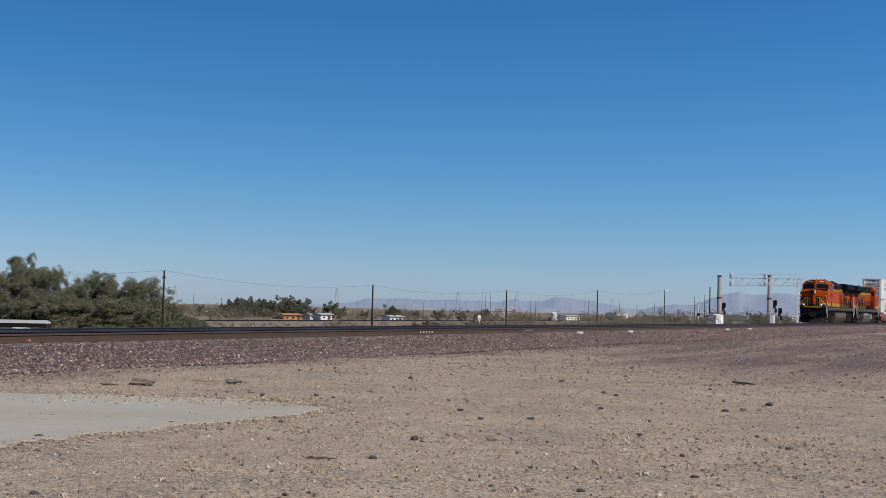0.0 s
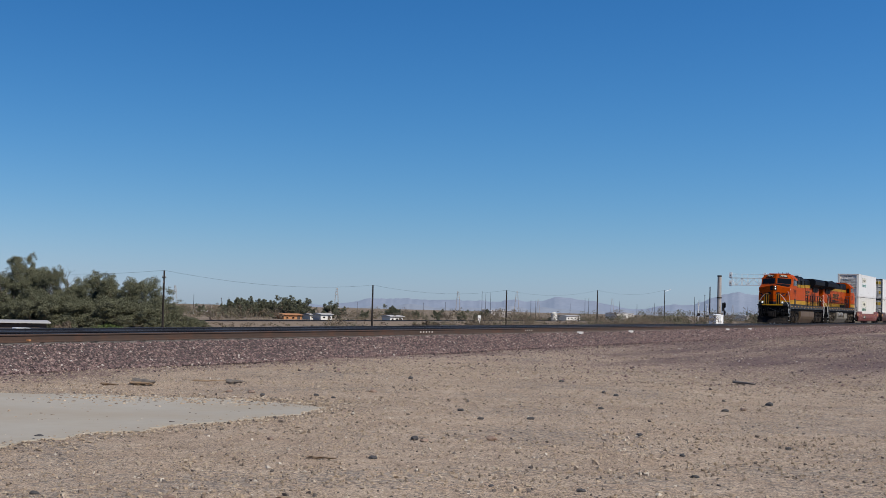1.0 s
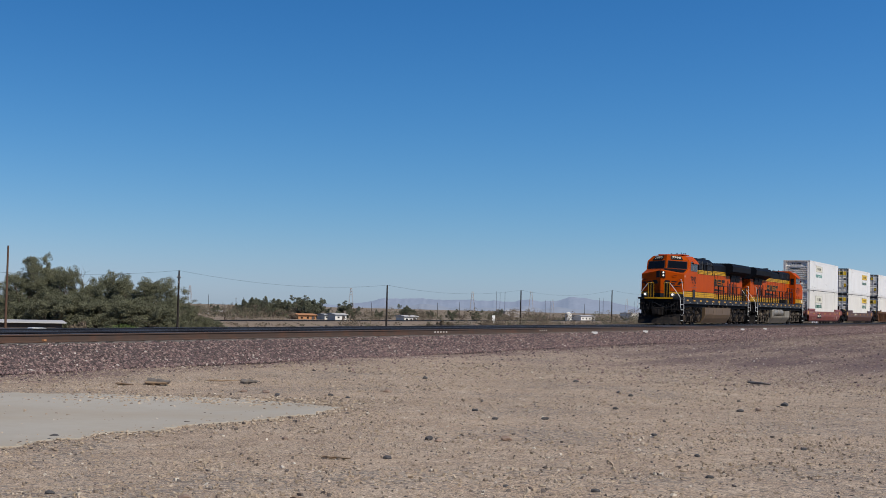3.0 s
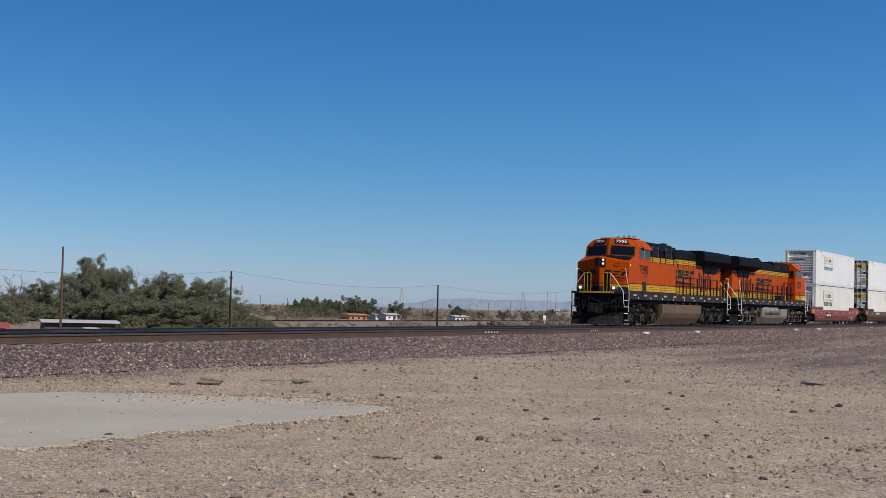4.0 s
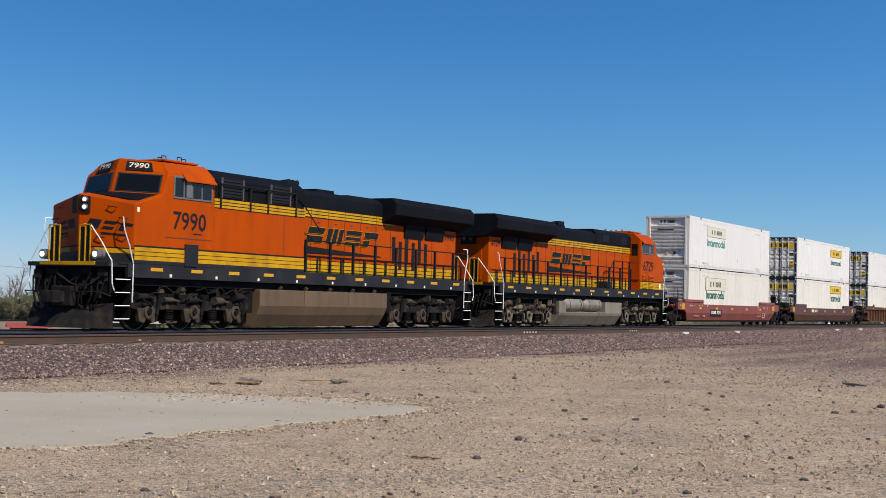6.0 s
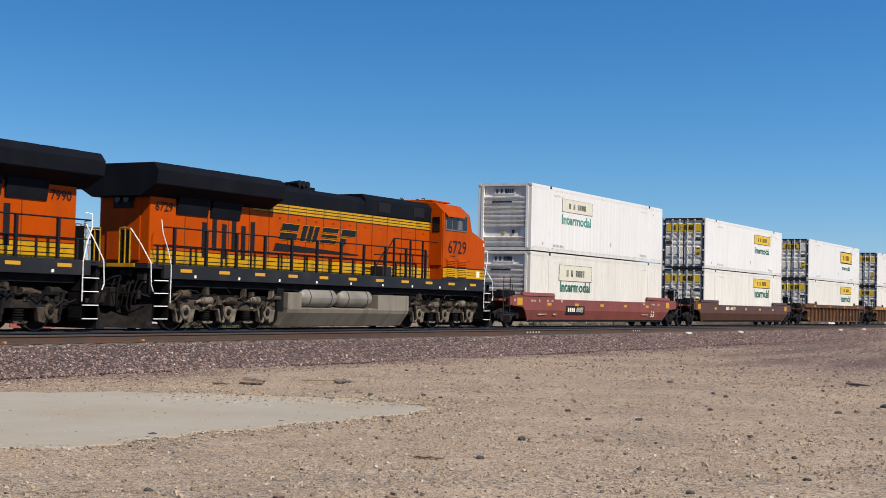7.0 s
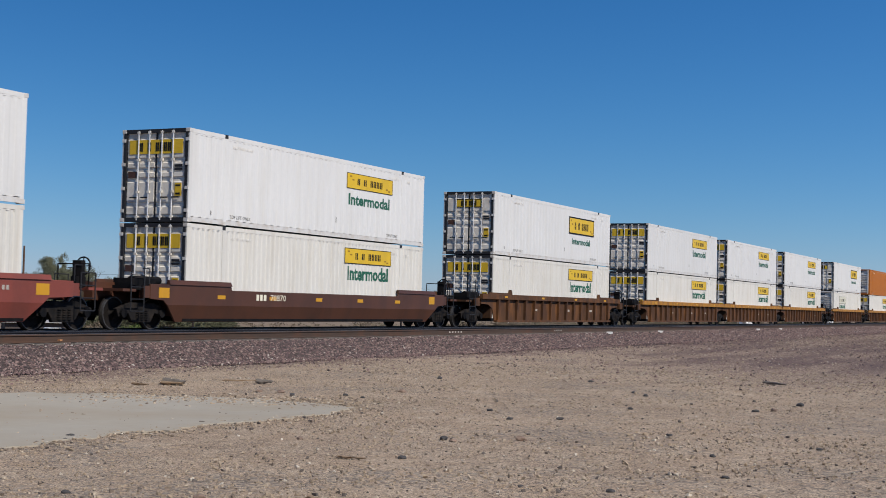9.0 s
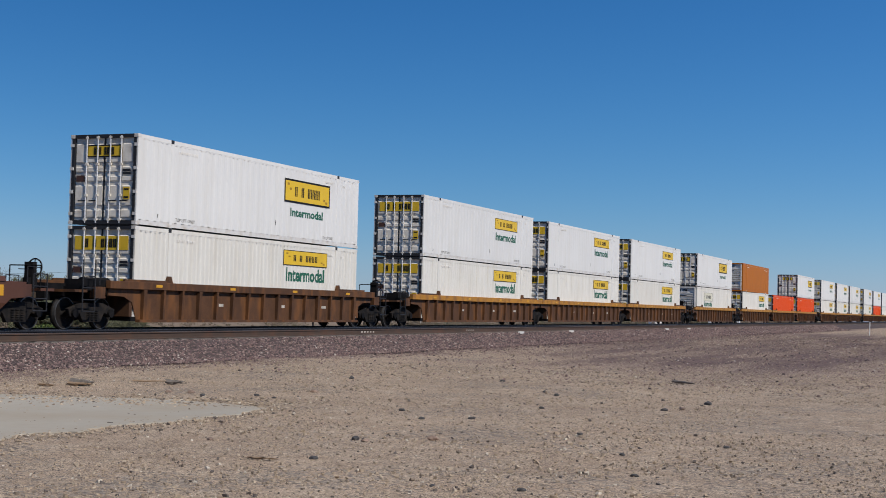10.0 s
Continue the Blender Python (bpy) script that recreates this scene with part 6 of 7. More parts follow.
def leaf_cloud(rng, blobs, total, size, squash=0.85, billows=16):
    """Small tilted leaf clumps gathered in billows on uneven blobs (x, y, z, radius); larger blobs hold more."""
    b = np.array(blobs, float)
    share = b[:, 3] ** 2
    hub = np.repeat(b, billows, 0)
    d = rng.normal(size=(len(hub), 3))
    d /= np.linalg.norm(d, axis=1)[:, None]
    hub[:, :3] += d * hub[:, 3:] * rng.uniform(0.55, 0.95, (len(hub), 1)) * np.array([1, 1, squash])
    weight = np.repeat(share, billows) * rng.uniform(0.5, 1.5, len(hub))
    pick = rng.choice(len(hub), total, p=weight / weight.sum())
    h = hub[pick]
    n = total
    d = rng.normal(size=(n, 3))
    d /= np.linalg.norm(d, axis=1)[:, None]
    c = h[:, :3] + d * h[:, 3:] * 0.42 * (rng.random((n, 1)) ** 0.45) * np.array([1, 1, 0.8])
    u, w = rng.normal(size=(n, 3)), rng.normal(size=(n, 3))
    u /= np.linalg.norm(u, axis=1)[:, None]
    w -= u * (u * w).sum(1)[:, None]
    w /= np.linalg.norm(w, axis=1)[:, None]
    u *= size * rng.uniform(0.6, 1.5, (n, 1))
    w *= size * rng.uniform(0.6, 1.3, (n, 1))
    vs = np.stack([c - u, c + u, c + w], 1).reshape(-1, 3)
    return vs.tolist(), np.arange(3 * n).reshape(-1, 3).tolist()


def tree(seed, h, w, leaf, label, density=40000, size=0.066, low=0.12, group="trees", bare=False, category="tree"):
    """Tapered trunk with limbs and a ragged crown; built about its foot."""
    rng = np.random.default_rng(seed)
    T = thing("tree" if category == "tree" else "bush", label, category, group)
    g = Geo()
    tops = []
    base_r = 0.035 * h
    p = Vector((0, 0, -0.4))
    for k in range(4):
        q = p + Vector((rng.uniform(-0.25, 0.25), rng.uniform(-0.25, 0.25), h * 0.13 if k else h * 0.1))
        g.cyl(p, q, base_r * (1 - k * 0.17), 7, base_r * (1 - (k + 1) * 0.17), False)
        p = q
    start = [Vector((0, 0, h * 0.1)), Vector((0, 0, h * 0.2)), p]
    for k in range(11):
        s = start[k % 3]
        a = k * 2.4 + rng.uniform(-0.4, 0.4)
        reach = w * rng.uniform(0.2, 0.48)
        top = Vector((math.cos(a) * reach, math.sin(a) * reach, h * rng.uniform(0.35, 0.97)))
        mid = s.lerp(top, 0.5) + Vector((0, 0, -0.06 * h))
        g.cyl(s, mid, base_r * 0.45, 5, base_r * 0.28, False)
        g.cyl(mid, top, base_r * 0.28, 5, base_r * 0.06, False)
        tops.append(top)
        if bare:
            for j in range(9):
                u = mid.lerp(top, rng.uniform(0.1, 1))
                e = u + Vector((rng.uniform(-1, 1), rng.uniform(-1, 1), rng.uniform(0.1, 1.2))) * h * 0.14
                g.cyl(u, e, base_r * 0.1, 4, base_r * 0.03, False)
                for i in range(3):
                    f = e + Vector((rng.uniform(-1, 1), rng.uniform(-1, 1), rng.uniform(0, 1))) * h * 0.07
                    g.cyl(u.lerp(e, 0.6), f, base_r * 0.05, 3, base_r * 0.02, False)
    if not bare:
        blobs = [(t.x, t.y, t.z - 0.05 * h, w * rng.uniform(0.13, 0.22)) for t in tops]
        for k in range(15):
            a, u = rng.uniform(0, 6.28), rng.uniform(low, 0.8)
            rr = w * 0.42 * math.sqrt(max(0.05, 1 - ((u - 0.35) / 0.62) ** 2)) * rng.uniform(0.4, 1.0)
            blobs.append((math.cos(a) * rr, math.sin(a) * rr, h * u, w * rng.uniform(0.1, 0.19)))
        # centre the crown over the trunk and let its top reach the given height
        b = np.array(blobs)
        b[:, :2] -= np.average(b[:, :2], axis=0, weights=b[:, 3] ** 2)
        fit = h * 0.82 / (b[:, 2] + b[:, 3]).max()
        b[:, 2:] *= fit
        g.v = [(x, y, z * fit * 0.92) for x, y, z in g.v]
        vs, fs = leaf_cloud(rng, b, density, size, 0.95)
        raw("crown", vs, fs, leaf, T)
    part("trunk", g, M["bark"], T)
    return T


def put(ob, az, d, turn=0, sc=1.0, sink=0.0):
    x, y = far(az, d)
    ob.matrix_basis = pose(x, y, ground_z(x, y) - sink, 0, 0, turn) @ Matrix.Diagonal((sc, sc, sc, 1))
    return ob


def again(ob, az, d, turn=0, sc=1.0, sink=0.0):
    x, y = far(az, d)
    c = copy_thing(ob, Matrix())
    c.matrix_basis = pose(x, y, ground_z(x, y) - sink, 0, 0, turn) @ Matrix.Diagonal((sc, sc, sc, 1))
    return c


def pole(az, d, top_z, r=0.16, label="weathered wooden utility pole", arms=((-0.35, 1.0),), lean=0.0, lamp=False, mat_="wood"):
    x, y = far(az, d)
    z0 = ground_z(x, y)
    P = thing("utility_pole", label, "utility pole", "utility poles", pose(x, y, z0, lean, 0, 20))
    h = top_z - z0
    part("shaft", Geo().cyl((0, 0, -0.5), (0, 0, h), r, 10, r * 0.62), M[mat_], P)
    for dz, half in arms:
        a = part("crossarm", Geo().box(-half, half, -0.07, 0.07, h + dz - 0.07, h + dz + 0.07), M[mat_], P)
        for u in (-0.9, 0.9):
            part("insulator", Geo().cyl((half * u, 0, h + dz + 0.07), (half * u, 0, h + dz + 0.25), 0.06, 8), M["stack"], a)
    if lamp:
        part("lamp_arm", Geo().tube([(0, 0, h - 0.5), (1.2, -1.5, h + 0.1)], 0.05), M["galv"], P)
        part("lamp_head", Geo().box(0.9, 1.7, -1.9, -1.4, h + 0.02, h + 0.2), M["galv"], P)
    return (x, y, top_z)


def wire(a, b, sag, r=0.02):
    pts = [(a[0] + (b[0] - a[0]) * u, a[1] + (b[1] - a[1]) * u, a[2] + (b[2] - a[2]) * u - sag * 4 * u * (1 - u)) for u in [i / 14 for i in range(15)]]
    g = Geo()
    for p, q in zip(pts[:-1], pts[1:]):
        g.cyl(p, q, r, 4, caps=False)
    tagged(part("overhead_wire", g, M["wire"]), "thin dark overhead wire strung between poles", "wire", "overhead wires")


def lattice_tower(az, d, top_z):
    x, y = far(az, d)
    z0 = ground_z(x, y)
    h = top_z - z0
    T = thing("transmission_tower", "distant grey steel lattice transmission tower", "transmission tower", "transmission towers", pose(x, y, z0, 0, 0, 15))
    g = Geo()
    b, t = h * 0.11, h * 0.025
    for sx in (-1, 1):
        for sy in (-1, 1):
            g.cyl((sx * b, sy * b, 0), (sx * t, sy * t, h), 0.11, 4)
    for k in range(7):
        u, v = k / 7, (k + 1) / 7
        wu, wv = b + (t - b) * u, b + (t - b) * v
        for sy in (-1, 1):
            g.cyl((-wu, sy * wu, h * u), (wv, sy * wv, h * v), 0.07, 4)
            g.cyl((wu, sy * wu, h * u), (-wv, sy * wv, h * v), 0.07, 4)
    part("lattice", g, M["stack"], T)
    for u, half in ((0.72, 0.16), (0.84, 0.14), (0.95, 0.1)):
        part("crossarm", Geo().prism([(-half * h, h * u), (half * h, h * u), (0, h * (u + 0.035))], -0.12, 0.12), M["stack"], T)


def low_building(name, az, d, w, dep, h, wall, roof, label, category="house", turn=0, roof_h=0.9, windows=3, lift=0.0):
    x, y = far(az, d)
    B = thing(name, label, category, "distant buildings", pose(x, y, ground_z(x, y) + lift, 0, 0, turn))
    part("walls", Geo().box(-w / 2, w / 2, -dep / 2, dep / 2, -0.6, h), M[wall], B)
    part("roof", Geo().prism([(-dep / 2 - 0.5, h), (-dep / 2 - 0.5, h + 0.12), (0, h + roof_h), (dep / 2 + 0.5, h + 0.12), (dep / 2 + 0.5, h)], -w / 2 - 0.4, w / 2 + 0.4, "x"), M[roof], B)
    for k in range(windows):
        u = -w / 2 + w * (k + 0.6) / windows
        part("window", Geo().box(u - 0.35, u + 0.35, -dep / 2 - 0.03, -dep / 2 + 0.02, h * 0.48, h * 0.72), M["glass"], B)
    part("door", Geo().box(w / 2 - 1.6, w / 2 - 0.7, -dep / 2 - 0.04, -dep / 2 + 0.02, 0, min(2.05, h * 0.85)), M["dark_wall"], B)
    return B


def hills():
    """Two ridges on the horizon, their haze put into colour and glow."""
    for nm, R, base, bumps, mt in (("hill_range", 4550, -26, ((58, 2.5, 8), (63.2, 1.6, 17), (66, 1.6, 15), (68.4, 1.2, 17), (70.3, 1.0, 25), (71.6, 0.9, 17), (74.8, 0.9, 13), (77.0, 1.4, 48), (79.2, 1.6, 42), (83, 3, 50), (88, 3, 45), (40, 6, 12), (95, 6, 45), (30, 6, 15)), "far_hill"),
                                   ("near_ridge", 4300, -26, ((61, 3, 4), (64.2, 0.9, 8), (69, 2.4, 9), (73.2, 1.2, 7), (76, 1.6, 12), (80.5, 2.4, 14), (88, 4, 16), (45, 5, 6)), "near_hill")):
        top, low = [], []
        az = 20.0
        while az < 100:
            h = base - 10 + (34 if R > 4400 else 22) * step(az, 56, 64)
            for c, wd, ht in bumps:
                h += 1.05 * ht * math.exp(-((az - c) / wd) ** 2)
            h += 6 * noise.fractal(Vector((az * 1.3, R * 0.01, 0)), 0.9, 2.1, 5) + 6
            x, y = far(az, R)
            top.append((x, y, h))
            x, y = far(az, R - 350)
            low.append((x, y, -45))
            az += 0.05
        mid = [[((a[0] * u + b[0] * (1 - u)), (a[1] * u + b[1] * (1 - u)), -45 + (b[2] + 45) * (1 - u) ** 1.3 + 5 * (1 - u) * u * noise.noise(Vector((i * 0.06, u * 4, R))) * 4) for i, (a, b) in enumerate(zip(low, top))] for u in (0.75, 0.5, 0.25)]
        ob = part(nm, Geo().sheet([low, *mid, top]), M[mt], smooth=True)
        tagged(ob, "blue-mauve desert mountains on the horizon, haze painted on as a glow", "mountains", kind="structure")


# bluish base and weak emission imitate haze; the hills themselves give no light
M["far_hill"] = mat("mountain_painted_haze", (0.15, 0.155, 0.175), 1.0, 0, 0.16, 0.006, 0.1, glow=(0.19, 0.29, 0.46), glow_power=0.42)
M["near_hill"] = mat("foothill_painted_haze", (0.18, 0.19, 0.205), 1.0, 0, 0.14, 0.005, 0.08, glow=(0.19, 0.27, 0.42), glow_power=0.33)


def scrub_field():
    """Low desert scrub scattered over the plain beyond the line."""
    rng = np.random.default_rng(11)
    found = {"scrub": ([], []), "scrub_green": ([], [])}
    for k in range(560):
        az, d = rng.uniform(54, 88), 170 * (1000 / 170) ** rng.random()
        x, y = far(az, d)
        open_yard = d < 540 and min(abs(az - a) for a in (59.1, 60.3, 63.35)) < 0.55
        if y < 62 or abs(y - FAR_Y) < 10 or open_yard:
            continue
        s = rng.uniform(0.5, 1.1) * (1 + d / 600) * (rng.uniform(1.3, 2.1) if d > 230 and rng.random() < 0.6 else 1)
        z = ground_z(x, y)
        vs, fs = found["scrub_green" if rng.random() < 0.35 else "scrub"]
        spots = [(x + rng.normal() * s * 1.3, y + rng.normal() * s * 1.3, z + s * rng.uniform(0.1, 1.0), s * rng.uniform(0.4, 0.9)) for _ in range(6)]
        v, f = leaf_cloud(rng, spots, 800, max(0.045 * (1 + d / 400), 0.055 * s), billows=7)
        fs += [tuple(i + len(vs) for i in q) for q in f]
        vs += v
    for k in range(620):
        # low brush on and before the bank of the distant track
        x, y = rng.uniform(140, 420), rng.uniform(124.2, 129.6)
        z = max(ground_z(x, y), float(np.interp(y, [FAR_Y - 9, FAR_Y - 3.2], [FAR_Z - 2.6, FAR_Z - 0.5])) if y > FAR_Y - 9 else -99)
        s = rng.uniform(0.2, 0.65)
        vs, fs = found["scrub_green" if rng.random() < 0.25 else "scrub"]
        v, f = leaf_cloud(rng, [(x + rng.normal() * s, y + rng.normal() * s, z + s * rng.uniform(0.0, 0.5), s * rng.uniform(0.4, 0.8)) for _ in range(4)], 110, 0.075, billows=5)
        fs += [tuple(i + len(vs) for i in q) for q in f]
        vs += v
    for key, label in (("scrub", "dry grey-brown desert scrub across the plain"), ("scrub_green", "olive-green desert scrub across the plain")):
        tagged(raw("desert_scrub", *found[key], M[key]), label, "scrub", kind="stuff")


slab()
scatter("ballast_stones", M["ballast"], 84000, bank_spot, lambda r, x, y: r.uniform(0.015, 0.037) * (1 + max(0, x - 30) / 120), "reddish-grey broken ballast stones on the bank", "ballast", 0.85, 3, coarse=True)
scatter("sand_pebbles", M["pebble"], 44000, near_spot, lambda r, x, y: 0.0033 + 0.015 * r.random() ** 5 + 0.00019 * math.hypot(x, y), "small desert pebbles on the sand", "pebbles", 0.85, 4, coarse=True)
scatter("gravel_patches", M["pebble"], 6500, clump_spot, lambda r, x, y: 0.006 + 0.022 * r.random() ** 5 + 0.00026 * math.hypot(x, y), "patches of coarser grey gravel on the sand", "gravel", 0.85, 5, coarse=True)


def slab_spot(rng):
    """Gravel drifted over the far edge and the tip of the slab."""
    u = rng.random()
    x, y = 17.5 + 1.9 * u + rng.normal() * 0.6, 14.7 - 4.0 * u + rng.normal() * 0.45
    return x, y, max(ground_z(x, y), -0.735)


scatter("slab_gravel", M["pebble"], 3000, slab_spot, lambda r, x, y: 0.007 + 0.026 * r.random() ** 4, "grey gravel drifted over the slab edge", "gravel", 0.7, 8)


def rim_spot(rng):
    """Gravel along the near, broken edge of the slab."""
    x = 8.6 + 10.2 * rng.random()
    y = np.interp(x, [8.2, 10.3, 11.3, 12.7, 14.3, 15.8, 17.2, 18.66, 19.2], [12.6, 10.95, 10.2, 10.4, 10.25, 10.2, 10.05, 10.43, 11.4]) + rng.normal() * 0.22 - 0.1
    return x, y, max(ground_z(x, y), -0.738)


scatter("rim_gravel", M["pebble"], 1500, rim_spot, lambda r, x, y: 0.006 + 0.02 * r.random() ** 3, "gravel and crumbs along the broken slab edge", "gravel", 0.8, 9)
scatter("far_pebbles", M["pebble"], 8000, wide_spot, lambda r, x, y: 0.005 + 0.03 * r.random() ** 5 + 0.00016 * x, "pebbles on the far sand", "pebbles", 0.85, 6, coarse=True)
scatter("far_ballast", M["ballast"], 9000, wide_spot, lambda r, x, y: 0.006 + 0.03 * r.random() ** 5 + 0.00018 * x, "ballast stones strewn on the far sand", "ballast", 0.85, 7, coarse=True)
for k, (x, y, s, dk) in enumerate(((27.29, 13.22, 0.09, 1), (21.23, 6.93, 0.06, 1), (15.02, 7.2, 0.085, 1), (14.85, 7.0, 0.06, 0), (12.99, 6.7, 0.06, 1), (15.09, 3.98, 0.05, 1), (24.5, 4.94, 0.1, 1), (9.0, 7.72, 0.045, 1),
                                   (11.85, 4.03, 0.05, 1), (11.67, 4.82, 0.04, 1), (13.93, 8.53, 0.06, 0), (19.3, 8.5, 0.06, 1), (15.42, 6.38, 0.08, 0), (22.59, 11.69, 0.09, 0), (20.87, 11.89, 0.06, 1), (22.72, 5.0, 0.08, 0),
                                   (22.3, 5.2, 0.07, 1), (16.53, 3.11, 0.05, 1), (18.04, 7.64, 0.06, 1), (13.33, 3.39, 0.05, 1), (9.29, 6.61, 0.06, 0), (12.5, 10.68, 0.06, 1), (12.2, 10.5, 0.04, 1), (18.54, 7.08, 0.06, 1),
                                   (25.01, 7.88, 0.07, 1), (25.6, 8.3, 0.06, 1), (20.95, 13.24, 0.09, 0), (20.92, 13.68, 0.07, 0), (20.3, 12.6, 0.07, 1), (20.6, 11.4, 0.05, 1), (28.5, 10.2, 0.07, 1), (17.2, 5.1, 0.06, 1))):
    loose_stone(k + 1, x, y, s, dk)
broken_wood("wood_piece", (20.65, 16.25), (20.55, 15.85), 0.03, "grey splintered branch lying on sand")
broken_wood("wood_piece", (21.25, 16.0), (21.2, 15.5), 0.075, "dark charred log stump on the sand", 0.06, True)
broken_wood("wood_piece", (21.1, 15.95), (21.15, 15.5), 0.04, "split yellowish piece of wood beside a log", 0.04)
broken_wood("wood_piece", (22.31, 15.4), (22.75, 14.75), 0.02, "long bleached plank lying on sand", 0.05)
broken_wood("wood_piece", (22.62, 14.85), (22.72, 14.55), 0.06, "short dark block of broken timber", 0.05, True)
broken_wood("wood_piece", (31.2, 7.1), (30.6, 6.5), 0.04, "dark thin stick lying on sand", 0.05, True)
broken_wood("wood_piece", (12.57, 7.24), (12.6, 6.93), 0.016, "pale thin stick lying on sand", 0.02)
broken_wood("wood_piece", (9.84, 5.94), (9.74, 5.68), 0.018, "brown broken stick lying on sand", 0.02)

# trackside bits
for x, w in ((59.5, 0.55), (67.2, 0.4), (88.0, 0.6), (94.5, 0.6)):
    b = part("marker_block", Geo().prism([(-w / 2, -0.06), (w / 2, -0.05), (w / 2 - 0.06, 0.035), (-w / 2 + 0.09, 0.045)], -0.1, 0.1), M["crail"], bevel=0.012)
    b.matrix_basis = pose(x, 20.45, -0.2, 0, 0, 8)
    tagged(b, "small white block lying on the ballast shoulder", "marker block", "marker blocks")
for x, n, w in ((44.9, 5, 0.11), (55.1, 4, 0.09)):
    g = Geo()
    for k in range(n):
        g.box(x - 0.5 + k * 0.24, x - 0.5 + k * 0.24 + w, 21.182, 21.188, -0.13, -0.075)
    tagged(part("rail_paint_mark", g, M["stencil"]), "white painted characters on the rail web", "paint mark", "rail paint marks")
for x in (24.3, 20.2):
    tagged(part("rail_paint_mark", Geo().box(x - 0.04, x + 0.04, 21.12, 21.19, -0.16, -0.12), M["tan_wall"]), "small orange paint spot on the rail foot", "paint mark", "rail paint marks")
pz = ground_z(128, 11.7)
mk = part("marker_post", Geo().box(-0.05, 0.05, -0.03, 0.03, -0.2, 1.15).box(-0.06, 0.06, -0.035, 0.035, 1.1, 1.18), M["white"], bevel=0.01)
mk.matrix_basis = pose(128, 11.7, pz, 0, 4, 0)
tagged(mk, "thin white marker post standing in the sand", "marker post")

# trees beyond the line
def grown(ob, size, az, d, el, half, turn=0):
    """Stands a tree so that its top reaches an elevation and its crown a half width, both in degrees from the tripod."""
    x, y = far(az, d)
    z = ground_z(x, y)
    wide, tall = 2.9 * d * radians(half) / size[1], 1.22 * (EYE_Z + d * math.tan(radians(el)) - z) / size[0]
    ob.matrix_basis = pose(x, y, z, 0, 0, turn) @ Matrix.Diagonal((wide, wide, tall, 1))


KINDS = [(tree(21, 12.0, 6.5, M["leaf"], "tall grey-green tamarisk tree with a ragged crown"), (12.0, 6.5)), (tree(22, 10.5, 7.0, M["leaf"], "broad grey-green tamarisk tree"), (10.5, 7.0)),
         (tree(23, 10.0, 8.0, M["leaf"], "broad dusty green tamarisk tree"), (10.0, 8.0)), (tree(24, 7.0, 7.0, M["leaf"], "low bushy tamarisk tree reaching the ground", low=0.05), (7.0, 7.0))]
seen = set()
for kind_, az, d, el, half, turn in ((0, 48.95, 212, 1.55, 0.75, 0), (2, 48.75, 209, 1.78, 0.55, 130), (1, 49.35, 210, 1.3, 0.55, 310), (2, 50.45, 207, 0.6, 0.6, 20), (1, 48.3, 206, 1.0, 0.8, 60), (1, 49.6, 208, 1.15, 0.55, 200), (3, 49.1, 199, 0.0, 1.1, 10), (2, 49.9, 203, 0.5, 0.9, 90), (2, 51.25, 210, 1.02, 0.8, 0), (1, 51.9, 216, 0.95, 0.6, 120),
                                     (2, 52.6, 208, 1.12, 0.95, 220), (3, 51.7, 198, 0.1, 1.2, 40), (1, 53.4, 205, 0.88, 0.75, 30), (3, 53.0, 197, -0.05, 1.1, 150), (3, 54.1, 201, 0.0, 0.6, 80), (3, 54.7, 206, -0.5, 0.6, 190), (3, 55.3, 215, -0.75, 0.6, 20),
                                     (1, 46.6, 222, 0.66, 0.75, 220), (2, 47.3, 226, 0.42, 0.7, 10), (3, 47.6, 205, -0.25, 0.8, 70), (2, 45.9, 226, 0.3, 0.8, 60), (3, 46.3, 200, -0.35, 0.9, 300), (3, 45.3, 190, -0.02, 0.9, 120), (3, 44.2, 188, 0.0, 1.0, 10),
                                     (3, 43.2, 190, 0.05, 1.0, 200), (3, 50.6, 200, -0.1, 0.8, 250)):
    ob, size = KINDS[kind_]
    grown(copy_thing(ob, Matrix()) if kind_ in seen else ob, size, az, d, el, half, turn)
    seen.add(kind_)
bt = tree(31, 9.5, 7, M["twig"], "bare leafless grey tree", bare=True)
put(bt, 44.0, 200, 0, 1.08)
again(bt, 50.2, 216, 60, 1.0)
again(bt, 45.7, 215, 120, 0.9)
d1 = tree(41, 7.2, 5.0, M["leaf_dark"], "dusty green windbreak tree in the middle distance", 11000, 0.11)
put(d1, 56.9, 450, 0, 1.1)
for k, (az, sc) in enumerate(((57.25, 0.95), (57.6, 0.9), (57.95, 0.92), (58.3, 0.9), (58.65, 0.95), (59.0, 1.02), (59.3, 1.1), (59.65, 1.05), (56.5, 0.75), (60.1, 0.6), (60.8, 0.85), (61.2, 0.7), (63.3, 0.85), (63.55, 0.7), (64.3, 0.55),
                                 (65.2, 0.6), (66.2, 0.62), (67.1, 0.7), (66.8, 0.5), (68.9, 0.5), (77.9, 0.7), (78.25, 0.75), (78.6, 0.55), (75.9, 0.5), (69.8, 0.45), (73.0, 0.5), (62.2, 0.5), (55.6, 0.6), (72.2, 0.5), (79.2, 0.6))):
    again(d1, az, 430 + 35 * (k % 5), k * 47, sc * 1.2)
for k in range(16):
    again(d1, 56.8 + 0.19 * k, 470 + 20 * (k % 3), k * 71 + 20, 0.95 + 0.06 * (k % 4))
b2 = tree(51, 5.6, 5.5, M["twig"], "bare reddish-brown desert tree", bare=True)
put(b2, 74.15, 350)
